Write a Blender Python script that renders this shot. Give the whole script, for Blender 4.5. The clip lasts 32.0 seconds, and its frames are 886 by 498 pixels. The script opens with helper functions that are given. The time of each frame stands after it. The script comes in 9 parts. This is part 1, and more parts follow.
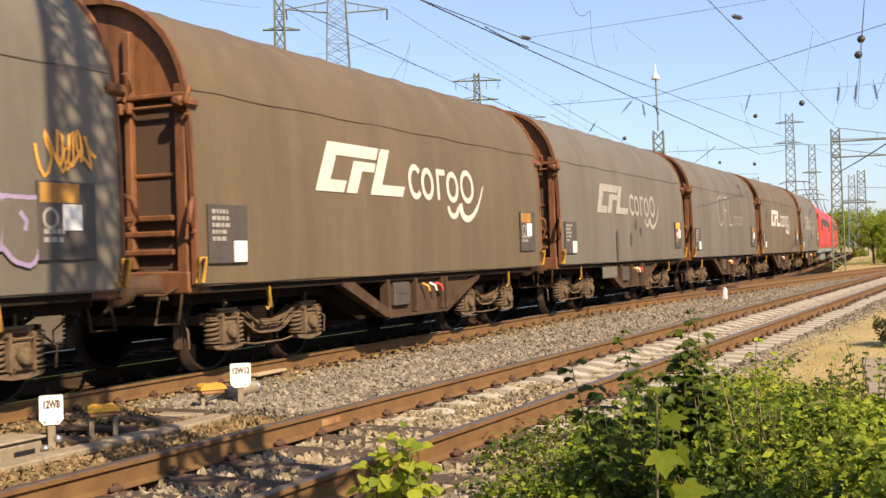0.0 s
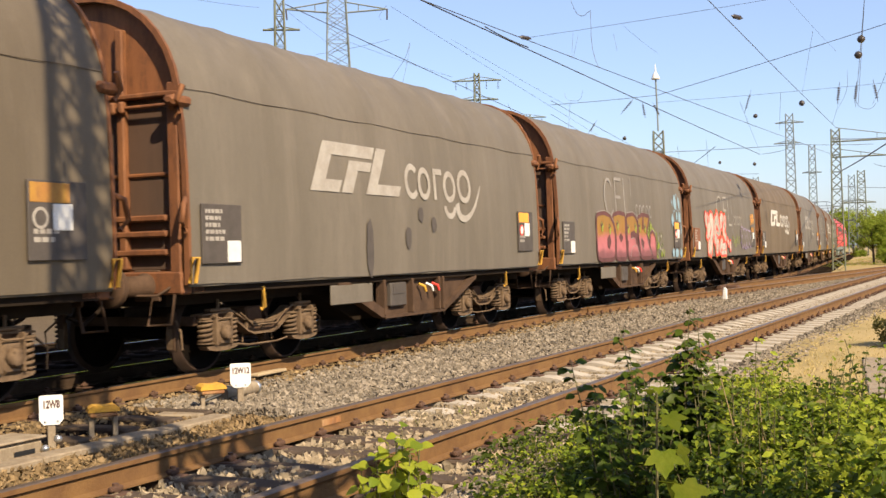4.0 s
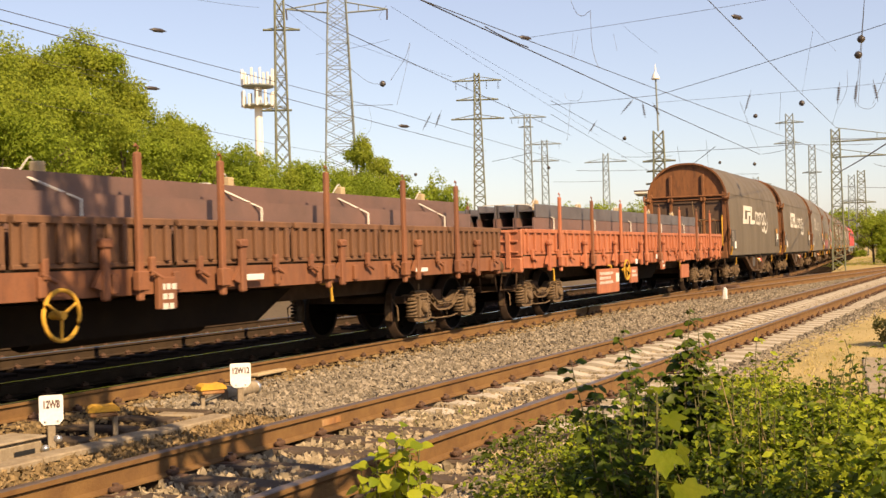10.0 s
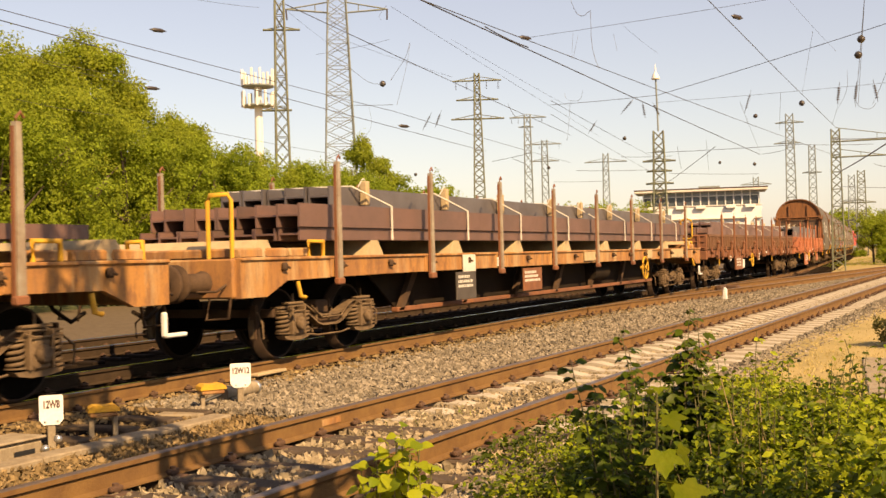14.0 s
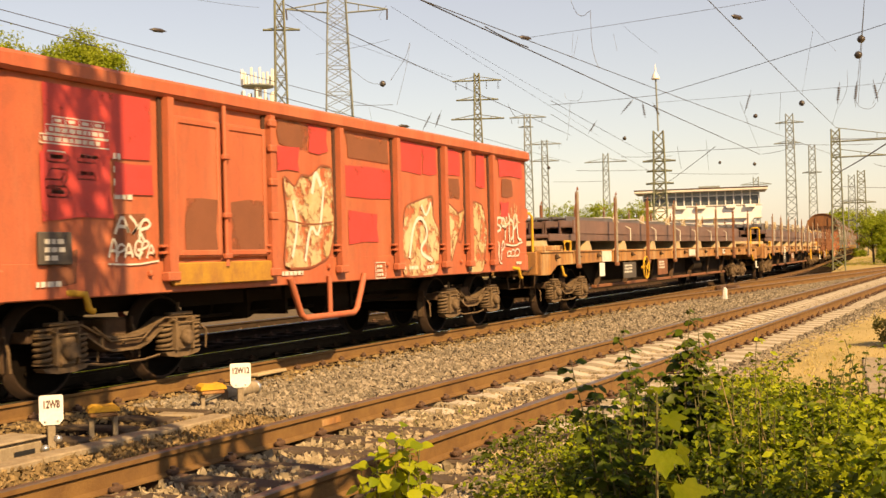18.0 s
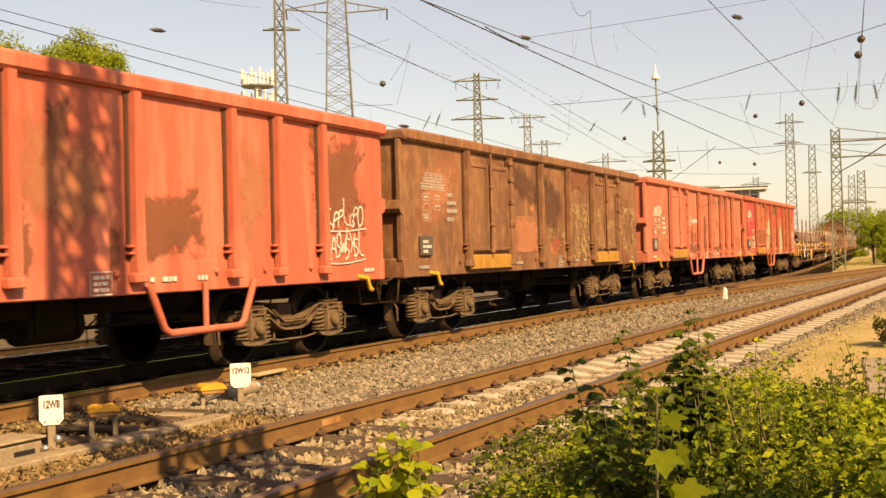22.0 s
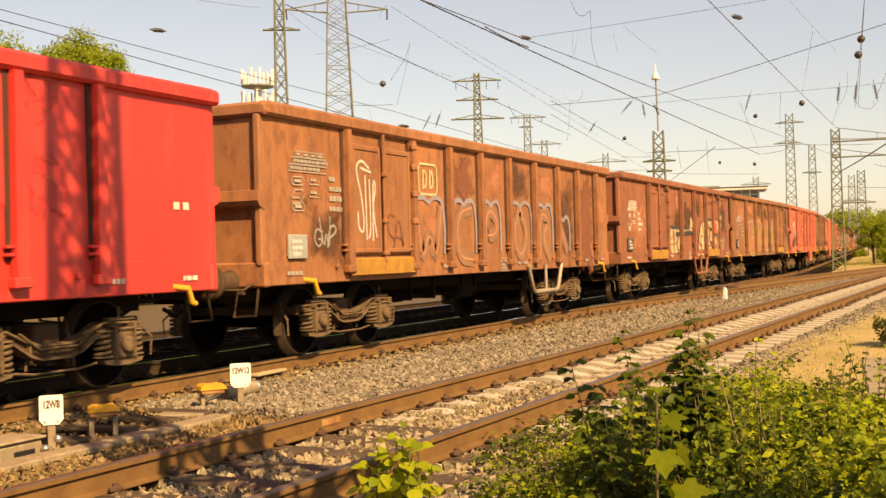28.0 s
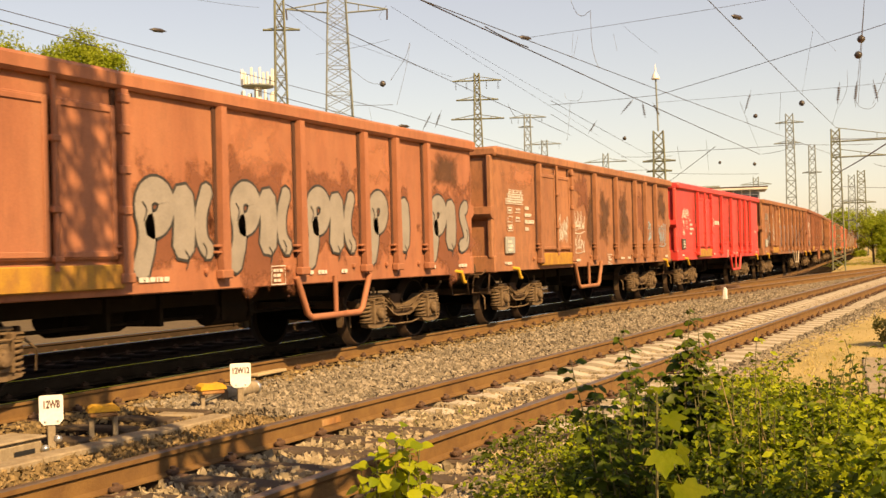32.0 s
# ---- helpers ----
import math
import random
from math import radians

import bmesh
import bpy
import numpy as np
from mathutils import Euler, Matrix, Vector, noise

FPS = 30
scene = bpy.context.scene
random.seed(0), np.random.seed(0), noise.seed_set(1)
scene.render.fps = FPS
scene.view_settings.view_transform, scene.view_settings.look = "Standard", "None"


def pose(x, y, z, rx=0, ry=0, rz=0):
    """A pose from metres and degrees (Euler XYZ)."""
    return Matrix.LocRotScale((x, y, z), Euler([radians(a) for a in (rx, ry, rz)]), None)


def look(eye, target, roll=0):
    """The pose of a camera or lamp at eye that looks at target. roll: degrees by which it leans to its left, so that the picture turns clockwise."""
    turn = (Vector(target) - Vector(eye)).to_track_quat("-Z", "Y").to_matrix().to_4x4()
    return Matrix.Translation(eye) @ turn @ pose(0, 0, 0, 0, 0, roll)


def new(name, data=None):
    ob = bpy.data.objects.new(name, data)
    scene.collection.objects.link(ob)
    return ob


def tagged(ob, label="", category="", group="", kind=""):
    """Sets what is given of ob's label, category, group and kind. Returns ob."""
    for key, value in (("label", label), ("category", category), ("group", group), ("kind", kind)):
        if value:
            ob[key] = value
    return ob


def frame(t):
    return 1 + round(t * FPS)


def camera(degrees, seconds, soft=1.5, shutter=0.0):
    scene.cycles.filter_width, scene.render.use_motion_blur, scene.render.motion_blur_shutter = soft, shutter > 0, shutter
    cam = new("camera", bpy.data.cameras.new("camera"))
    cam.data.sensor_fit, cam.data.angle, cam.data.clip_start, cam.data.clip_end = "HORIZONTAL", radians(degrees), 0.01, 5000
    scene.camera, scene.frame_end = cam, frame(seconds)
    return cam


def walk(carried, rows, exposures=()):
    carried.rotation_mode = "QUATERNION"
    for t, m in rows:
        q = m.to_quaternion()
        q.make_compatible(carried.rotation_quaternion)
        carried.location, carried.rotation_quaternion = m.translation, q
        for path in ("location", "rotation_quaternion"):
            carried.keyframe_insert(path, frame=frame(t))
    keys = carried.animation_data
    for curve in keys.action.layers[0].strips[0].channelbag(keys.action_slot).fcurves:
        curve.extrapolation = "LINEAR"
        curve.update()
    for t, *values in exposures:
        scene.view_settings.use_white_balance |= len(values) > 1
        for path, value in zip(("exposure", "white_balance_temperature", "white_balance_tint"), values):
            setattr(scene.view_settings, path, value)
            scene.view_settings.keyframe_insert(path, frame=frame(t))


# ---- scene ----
# World: x runs along the straight main track, y to the far side, z = 0 at the rail heads.
EYE = Vector((0.0, 0.0, 1.266))
AIM = Vector((0.90957, 0.41551, 0.00603))
cam = camera(41.57, 32.0, 1.5, 0.1)
still = look(EYE, EYE + AIM, -1.54)
walk(cam, [(0.0, still), (32.0, still)],
     exposures=[(0.0, 0.95, 6350, 13), (6.5, 0.95, 6450, 13), (9.0, 0.95, 7450, 16), (13.0, 0.95, 9300, 20), (18.0, 0.95, 10600, 18), (32.0, 0.95, 10800, 18)])

# ---- light ----
SUN_WAY = Vector((-0.545, -0.838, 0.0)).normalized()
SUN_ELEV = radians(39)
to_sun = SUN_WAY * math.cos(SUN_ELEV) + Vector((0, 0, math.sin(SUN_ELEV)))
sun_data = bpy.data.lights.new("sun", "SUN")
sun_data.energy, sun_data.angle, sun_data.color = 5.0, radians(0.42), (1.0, 0.82, 0.56)
sun = new("sun", sun_data)
sun.matrix_world = look(to_sun * 100, (0, 0, 0))
world = bpy.data.worlds.new("sky")
scene.world = world
world.use_nodes = True
wn = world.node_tree
sky = wn.nodes.new("ShaderNodeTexSky")
sky.sky_type, sky.sun_disc = "NISHITA", False
sky.sun_elevation = SUN_ELEV
sky.sun_rotation = math.atan2(SUN_WAY.x, SUN_WAY.y)
sky.air_density, sky.dust_density, sky.ozone_density = 1.0, 0.8, 3.4
wn.nodes["Background"].inputs["Strength"].default_value = 0.098
haze = wn.nodes.new("ShaderNodeMix")
haze.data_type = "RGBA"
haze.inputs[0].default_value = 0.34
haze.inputs[7].default_value = (3.0, 3.3, 4.7, 1)     # thin high cloud evens out the sky
wn.links.new(sky.outputs[0], haze.inputs[6])
wn.links.new(haze.outputs[2], wn.nodes["Background"].inputs["Color"])


# ---- materials ----
ALBEDO_SCALE = 0.78        # scales every base colour down, so shade contrast sits in the colours


def mat(name, base, rough=0.7, metal=0.0, second=None, scale=3.0, amount=0.5, grain=60.0, bump=0.15,
        vary=0.0, streak=False, island=0.0, edge=0.1, spec=0.5, leafy=0.0, rust=None, flake=None):
    """Base colour with stains of a second colour, fine grain, relief and a shift per object or per island."""
    m = bpy.data.materials.new(name)
    m.use_nodes = True
    nt = m.node_tree
    n, l = nt.nodes, nt.links
    b = n["Principled BSDF"]
    b.inputs["Roughness"].default_value, b.inputs["Metallic"].default_value = rough, metal
    b.inputs["Specular IOR Level"].default_value = spec
    co = n.new("ShaderNodeTexCoord")
    src = co.outputs["Object"]
    if streak:
        mp = n.new("ShaderNodeMapping")
        mp.inputs["Scale"].default_value = (1, 1, 0.18)
        l.new(src, mp.inputs[0])
        ssrc = mp.outputs[0]
    else:
        ssrc = src
    big = n.new("ShaderNodeTexNoise")
    big.inputs["Scale"].default_value, big.inputs["Detail"].default_value = scale, 6
    big.inputs["Roughness"].default_value = 0.65
    l.new(ssrc, big.inputs["Vector"])
    fine = n.new("ShaderNodeTexNoise")
    fine.inputs["Scale"].default_value, fine.inputs["Detail"].default_value = grain, 3
    l.new(src, fine.inputs["Vector"])
    ramp = n.new("ShaderNodeMapRange")
    ramp.inputs[1].default_value, ramp.inputs[2].default_value = 0.5 - edge, 0.5 + edge * 1.6
    ramp.inputs[4].default_value = amount
    l.new(big.outputs[0], ramp.inputs[0])
    mix = n.new("ShaderNodeMix")
    mix.data_type = "RGBA"
    sec = tuple(c * ALBEDO_SCALE for c in (second or tuple(c * 0.62 for c in base)))
    base = tuple(c * ALBEDO_SCALE for c in base)
    mix.inputs[6].default_value, mix.inputs[7].default_value = (*base, 1), (*sec, 1)
    l.new(ramp.outputs[0], mix.inputs[0])
    hsv = n.new("ShaderNodeHueSaturation")
    colour = mix.outputs[2]
    if rust:
        # blotches and runs of rust, in two sizes
        for k, (sc, lo, hi, stretch) in enumerate(((7.0, .47, .60, .45), (2.3, .49, .64, .12))):
            mp = n.new("ShaderNodeMapping")
            mp.inputs["Scale"].default_value = (1, 1, stretch)
            mp.inputs["Location"].default_value = (3.7 * k, 1.9, 0.4)
            l.new(src, mp.inputs[0])
            sp = n.new("ShaderNodeTexNoise")
            sp.inputs["Scale"].default_value, sp.inputs["Detail"].default_value, sp.inputs["Roughness"].default_value = sc, 9, 0.72
            l.new(mp.outputs[0], sp.inputs["Vector"])
            mr = n.new("ShaderNodeMapRange")
            mr.inputs[1].default_value, mr.inputs[2].default_value, mr.inputs[4].default_value = lo, hi, rust[0]
            l.new(sp.outputs[0], mr.inputs[0])
            mx = n.new("ShaderNodeMix")
            mx.data_type = "RGBA"
            mx.inputs[7].default_value = (*rust[1 + k], 1)
            l.new(mr.outputs[0], mx.inputs[0])
            l.new(colour, mx.inputs[6])
            colour = mx.outputs[2]
    l.new(colour, hsv.inputs["Color"])
    val = n.new("ShaderNodeMapRange")
    val.inputs[3].default_value, val.inputs[4].default_value = 0.82, 1.18
    l.new(fine.outputs[0], val.inputs[0])
    out = val.outputs[0]
    if vary or island:
        if island:
            r = n.new("ShaderNodeNewGeometry").outputs["Random Per Island"]
        else:
            r = n.new("ShaderNodeObjectInfo").outputs["Random"]
        k = n.new("ShaderNodeMapRange")
        v = vary or island
        k.inputs[3].default_value, k.inputs[4].default_value = 1 - v, 1 + v
        l.new(r, k.inputs[0])
        mu = n.new("ShaderNodeMath")
        mu.operation = "MULTIPLY"
        l.new(out, mu.inputs[0])
        l.new(k.outputs[0], mu.inputs[1])
        out = mu.outputs[0]
    l.new(out, hsv.inputs["Value"])
    l.new(hsv.outputs[0], b.inputs["Base Color"])
    rr = n.new("ShaderNodeMapRange")
    rr.inputs[3].default_value, rr.inputs[4].default_value = max(rough - 0.12, 0.05), min(rough + 0.12, 1)
    l.new(big.outputs[0], rr.inputs[0])
    l.new(rr.outputs[0], b.inputs["Roughness"])
    if bump:
        bp = n.new("ShaderNodeBump")
        bp.inputs["Strength"].default_value, bp.inputs["Distance"].default_value = bump, 0.02
        l.new(fine.outputs[0], bp.inputs["Height"])
        l.new(bp.outputs[0], b.inputs["Normal"])
    if flake:
        # bare spots where the paint has come off
        fk = n.new("ShaderNodeTexNoise")
        fk.inputs["Scale"].default_value, fk.inputs["Detail"].default_value, fk.inputs["Roughness"].default_value = flake[0], 8, 0.7
        l.new(src, fk.inputs["Vector"])
        fr = n.new("ShaderNodeMapRange")
        fr.inputs[1].default_value, fr.inputs[2].default_value, fr.inputs[4].default_value = flake[1], flake[2], flake[3]
        worn = fk.outputs[0]
        if len(flake) > 4:
            # paint thins out towards the rim of the patch
            at = n.new("ShaderNodeAttribute")
            at.attribute_name = "thickness"
            ma = n.new("ShaderNodeMath")
            ma.operation = "MULTIPLY_ADD"
            ma.inputs[1].default_value, ma.inputs[2].default_value = flake[4], -.5 * flake[4]
            l.new(at.outputs["Fac"], ma.inputs[0])
            ad = n.new("ShaderNodeMath")
            l.new(worn, ad.inputs[0])
            l.new(ma.outputs[0], ad.inputs[1])
            worn = ad.outputs[0]
        l.new(worn, fr.inputs[0])
        l.new(fr.outputs[0], b.inputs["Alpha"])
    if leafy:
        tl = n.new("ShaderNodeBsdfTranslucent")
        l.new(hsv.outputs[0], tl.inputs["Color"])
        ms = n.new("ShaderNodeMixShader")
        ms.inputs[0].default_value = leafy
        l.new(b.outputs[0], ms.inputs[1])
        l.new(tl.outputs[0], ms.inputs[2])
        l.new(ms.outputs[0], n["Material Output"].inputs[0])
    return m


M = {}
M["rail_side"] = mat("rusty_rail_steel", (0.215, 0.118, 0.045), 0.85, 0, (0.13, 0.065, 0.03), 5, 0.7, 80, 0.2, spec=.2)
# darker copy of the rail steel, with the train's shade in its colour
M["rail_dark"] = mat("shaded_rail_steel", (0.06, 0.038, 0.022), 0.85, 0, (0.035, 0.022, 0.014), 5, 0.7, 80, 0.2, spec=.2)
M["rail_top"] = mat("worn_rail_head", (0.22, 0.17, 0.13), 0.45, 0.6, (0.14, 0.09, 0.06), 8, 0.6, 90, 0.05)
M["rail_shine"] = mat("polished_rail_head", (0.6, 0.6, 0.62), 0.16, 0.95, (0.35, 0.33, 0.31), 6, 0.5, 90, 0.03)
M["clip"] = mat("rusty_fastening", (0.11, 0.055, 0.03), 0.9, 0, None, 10, 0.5, 90, 0.3)
M["concrete"] = mat("concrete_sleeper", (0.48, 0.42, 0.33), 0.9, 0, (0.38, 0.32, 0.24), 5, 0.6, 60, 0.25, island=0.15, spec=.2)
M["timber"] = mat("tarred_timber_sleeper", (0.075, 0.055, 0.04), 0.9, 0, (0.14, 0.10, 0.07), 4, 0.6, 50, 0.4, island=0.25, spec=.15)
M["ballast"] = mat("grey_ballast_stone", (0.265, 0.222, 0.165), 0.92, 0, (0.17, 0.135, 0.098), 2.0, 0.5, 30, 0.4, island=0.42, spec=.2)
M["ballast_rust"] = mat("brown_ballast_stone", (0.245, 0.17, 0.085), 0.95, 0, (0.165, 0.11, 0.055), 2.0, 0.6, 30, 0.4, island=0.45, spec=.2)
# near-black copies of bed and sleeper: shade under the train put into colour
M["shaded_bed"] = mat("shade_black_ballast", (0.017, 0.012, 0.009), 1.0, 0, (0.036, 0.026, 0.016), 3, 0.6, 26, 0.9, spec=0)
M["shaded_timber"] = mat("shade_black_sleeper", (0.018, 0.013, 0.01), 0.95, 0, (0.035, 0.024, 0.016), 4, 0.6, 50, 0.4, island=0.25, spec=.02)
M["bed"] = mat("ballast_bed", (0.16, 0.12, 0.078), 0.95, 0, (0.10, 0.073, 0.048), 6, 0.8, 26, 0.9, spec=.1)
M["earth"] = mat("dry_earth_and_grass", (0.44, 0.33, 0.15), 0.95, 0, (0.32, 0.25, 0.105), 0.8, 0.9, 14, 0.6, spec=.1)
M["straw"] = mat("dry_straw_grass", (0.52, 0.40, 0.165), 0.9, 0, (0.40, 0.32, 0.13), 2, 0.8, 40, 0.4, island=0.3, spec=.2)
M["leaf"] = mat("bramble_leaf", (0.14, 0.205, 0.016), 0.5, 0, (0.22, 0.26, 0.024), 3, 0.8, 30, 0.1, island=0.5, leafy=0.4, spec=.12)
M["leaf_light"] = mat("light_green_leaf", (0.29, 0.355, 0.028), 0.45, 0, (0.42, 0.42, 0.045), 4, 0.7, 30, 0.1, island=0.35, leafy=0.45, spec=.12)
M["leaf_dark"] = mat("dark_green_leaf", (0.055, 0.088, 0.008), 0.45, 0, (0.07, 0.085, 0.01), 3, 0.7, 30, 0.1, island=0.4, leafy=0.25, spec=.1)
M["tree_leaf"] = mat("tree_foliage", (0.30, 0.39, 0.05), 0.65, 0, (0.41, 0.44, 0.065), 0.25, 0.9, 5, 0.1, island=0.28, leafy=0.6, spec=.1)
M["bank"] = mat("overgrown_bank", (0.035, 0.045, 0.014), 0.95, 0, (0.06, 0.065, 0.02), 1.2, 0.9, 8, 0.9)
M["dry_leaf"] = mat("dry_brown_foliage", (0.27, 0.215, 0.07), 0.7, 0, (0.17, 0.18, 0.04), 1, 0.8, 20, 0.1, island=0.35, leafy=0.3, spec=.2)
M["bark"] = mat("bark", (0.12, 0.09, 0.06), 0.95, 0, None, 6, 0.6, 40, 0.5)
M["stem"] = mat("green_stem", (0.12, 0.10, 0.04), 0.8, 0, (0.14, 0.16, 0.05), 6, 0.6, 40, 0.2)
M["twig"] = mat("dry_pale_twig", (0.34, 0.24, 0.12), 0.85, 0, (0.22, 0.15, 0.08), 6, 0.6, 40, 0.2)
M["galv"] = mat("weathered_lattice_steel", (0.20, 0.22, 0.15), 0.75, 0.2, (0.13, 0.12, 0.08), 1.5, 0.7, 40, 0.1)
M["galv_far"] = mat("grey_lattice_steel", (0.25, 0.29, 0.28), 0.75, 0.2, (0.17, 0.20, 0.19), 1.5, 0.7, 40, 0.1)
M["wire"] = mat("dark_wire", (0.13, 0.13, 0.13), 0.6, 0.5, None, 3, 0.3, 30, 0)
M["insul"] = mat("brown_insulator", (0.05, 0.04, 0.035), 0.4, 0, None, 3, 0.3, 30, 0)
M["white"] = mat("white_enamel", (0.80, 0.79, 0.75), 0.45, 0, (0.66, 0.63, 0.56), 6, 0.4, 40, 0.03)
M["black"] = mat("black_paint", (0.02, 0.02, 0.02), 0.5, 0, None, 6, 0.4, 40, 0.03)
M["yellow"] = mat("yellow_paint", (0.66, 0.36, 0.035), 0.95, 0, (0.45, 0.23, 0.05), 8, 0.6, 60, 0.1)
M["flap"] = mat("dull_ochre_flap", (0.47, 0.25, 0.045), 0.7, 0, (0.33, 0.15, 0.04), 5, 0.7, 60, 0.1, spec=.3, rust=(.5, (.2, .09, .04), (.3, .14, .04)))
M["silver"] = mat("bare_galvanised_metal", (0.62, 0.63, 0.64), 0.3, 0.8, (0.4, 0.4, 0.4), 10, 0.5, 60, 0.05)
M["greybox"] = mat("grey_concrete_housing", (0.36, 0.295, 0.205), 0.85, 0, (0.21, 0.155, 0.10), 6, 0.7, 60, 0.2, spec=.2, rust=(.5, (.15, .11, .07), (.25, .19, .12)))
M["tarp"] = mat("grey_tarpaulin", (0.138, 0.108, 0.070), 0.62, 0, (0.105, 0.082, 0.054), 0.6, 0.8, 90, 0.06, streak=True, spec=.35, rust=(.3, (.08, .063, .044), (.15, .122, .088)))
M["tarp_grey"] = mat("faded_grey_tarpaulin", (0.168, 0.143, 0.108), 0.62, 0, (0.128, 0.108, 0.08), 0.6, 0.8, 90, 0.06, streak=True, spec=.35, rust=(.3, (.1, .083, .062), (.18, .152, .118)))
M["tarp_brown"] = mat("brown_tarpaulin", (0.158, 0.112, 0.06), 0.62, 0, (0.118, 0.085, 0.048), 0.6, 0.8, 90, 0.06, streak=True, spec=.35, rust=(.3, (.085, .062, .038), (.17, .125, .075)))
M["tarp2"] = mat("worn_tarpaulin", (0.17, 0.147, 0.115), 0.65, 0, (0.11, 0.088, 0.062), 0.6, 0.8, 90, 0.06, streak=True, spec=.35, rust=(.35, (.09, .073, .052), (.16, .135, .10)))
M["hood_end"] = mat("brown_wagon_steel", (0.235, 0.094, 0.036), 0.7, 0, (0.12, 0.048, 0.022), 2.0, 0.8, 60, 0.1, streak=True, spec=.3, rust=(.5, (.06, .026, .014), (.26, .11, .04)))
M["hood_end_dark"] = mat("sooty_brown_steel", (0.095, 0.052, 0.03), 0.8, 0, (0.06, 0.036, 0.022), 2.0, 0.8, 60, 0.1, streak=True)
M["under"] = mat("dirty_underframe", (0.10, 0.06, 0.037), 0.9, 0, (0.042, 0.026, 0.017), 3, 0.7, 60, 0.2, spec=.15)
# near-black: shade below the wagons is put into this colour
M["under_dark"] = mat("underside_shade_black", (0.02, 0.014, 0.010), 0.9, 0, (0.036, 0.025, 0.016), 3, 0.6, 60, 0.2, spec=.08)
M["bogie"] = mat("dusty_bogie_steel", (0.19, 0.128, 0.077), 0.9, 0, (0.075, 0.048, 0.03), 5, 0.8, 60, 0.25, spec=.15)
M["rustdark"] = mat("dark_rust_and_rib_shade", (0.075, 0.028, 0.015), 0.9, 0, None, 5, 0.6, 60, 0.2)
# wheel faces carry the body's shade in their near-black colour
M["wheel"] = mat("shade_black_wheel_steel", (0.006, 0.0045, 0.0035), 0.85, 0.0, (0.014, 0.01, 0.007), 5, 0.6, 60, 0.1, spec=.05)
M["tread"] = mat("worn_wheel_tread", (0.04, 0.025, 0.017), 0.7, 0.0, (0.075, 0.045, 0.03), 5, 0.5, 60, 0.05, spec=.2)
M["orange"] = mat("faded_orange_paint", (0.47, 0.165, 0.078), 0.75, 0, (0.36, 0.105, 0.046), 2.2, 0.7, 60, 0.1, streak=True, rust=(0.5, (0.2, 0.06, 0.03), (0.3, 0.09, 0.045)))
M["brown"] = mat("rust_brown_paint", (0.25, 0.092, 0.038), 0.8, 0, (0.17, 0.062, 0.03), 2.2, 0.8, 60, 0.15, streak=True, rust=(0.5, (0.10, 0.04, 0.022), (0.20, 0.085, 0.04)))
M["brown_dark"] = mat("dark_brown_boards", (0.18, 0.083, 0.038), 0.85, 0, (0.115, 0.052, 0.027), 2.2, 0.8, 60, 0.15, streak=True, rust=(0.5, (0.06, 0.028, 0.016), (0.17, 0.075, 0.035)))
M["ochre"] = mat("ochre_yellow_paint", (0.44, 0.20, 0.055), 0.78, 0, (0.25, 0.11, 0.045), 2.2, 0.8, 60, 0.15, streak=True, rust=(0.75, (0.15, 0.066, 0.03), (0.42, 0.29, 0.15)))
M["beam"] = mat("mill_scale_steel_beam", (0.20, 0.112, 0.09), 0.55, 0.2, (0.12, 0.08, 0.068), 1.2, 0.7, 60, 0.05, vary=0.2)
M["beam_grey"] = mat("blue_grey_steel_beam", (0.165, 0.148, 0.15), 0.45, 0.3, (0.10, 0.085, 0.085), 1.2, 0.7, 60, 0.05, vary=0.2)
M["wood"] = mat("pale_packing_timber", (0.50, 0.38, 0.22), 0.85, 0, (0.36, 0.26, 0.15), 6, 0.6, 60, 0.2)
M["stake"] = mat("worn_stake_steel", (0.42, 0.36, 0.27), 0.6, 0.3, (0.25, 0.15, 0.09), 4, 0.7, 60, 0.1)
M["strap"] = mat("pale_lashing_strap", (0.66, 0.62, 0.55), 0.7, 0, None, 6, 0.4, 60, 0.05)
M["letter"] = mat("white_lettering", (0.68, 0.65, 0.58), 0.65, 0, (0.46, 0.42, 0.35), 5, 0.5, 60, 0.03)
M["letter_dull"] = mat("faded_lettering", (0.40, 0.37, 0.32), 0.75, 0, (0.27, 0.23, 0.19), 4, 0.6, 60, 0.03)
M["label_grey"] = mat("grey_label_frame", (0.36, 0.38, 0.36), 0.6, 0, None, 5, 0.5, 60, 0.03)
M["panel"] = mat("dark_data_panel", (0.085, 0.07, 0.058), 0.7, 0, None, 5, 0.5, 60, 0.03)
for name, col in (("paint_white", (0.68, 0.66, 0.60)), ("paint_cream", (0.62, 0.52, 0.30)), ("paint_red", (0.95, 0.06, 0.035)), ("paint_pink", (0.44, 0.135, 0.15)), ("paint_violet", (0.36, 0.27, 0.42)),
                  ("paint_gold", (0.27, 0.155, 0.025)), ("paint_green", (0.27, 0.33, 0.03)), ("paint_blue", (0.28, 0.42, 0.50)), ("paint_black", (0.035, 0.032, 0.028)), ("paint_orange", (0.52, 0.22, 0.07)),
                  ("paint_grey", (0.30, 0.29, 0.26)), ("paint_silver", (0.31, 0.28, 0.245)), ("paint_brown", (0.27, 0.075, 0.035)), ("paint_rose", (0.60, 0.06, 0.06)), ("paint_yellow", (0.95, 0.42, 0.05)), ("paint_worn2", (0.30, 0.10, 0.055)), ("paint_worn", (0.38, 0.115, 0.055)), ("paint_pale", (0.60, 0.23, 0.12)), ("paint_grey2", (0.29, 0.15, 0.085)), ("paint_rust", (0.20, 0.075, 0.035))):
    M[name] = mat(name, col, 0.6, 0, tuple(c * .75 for c in col), 3.0, 0.7, 40, 0.03)
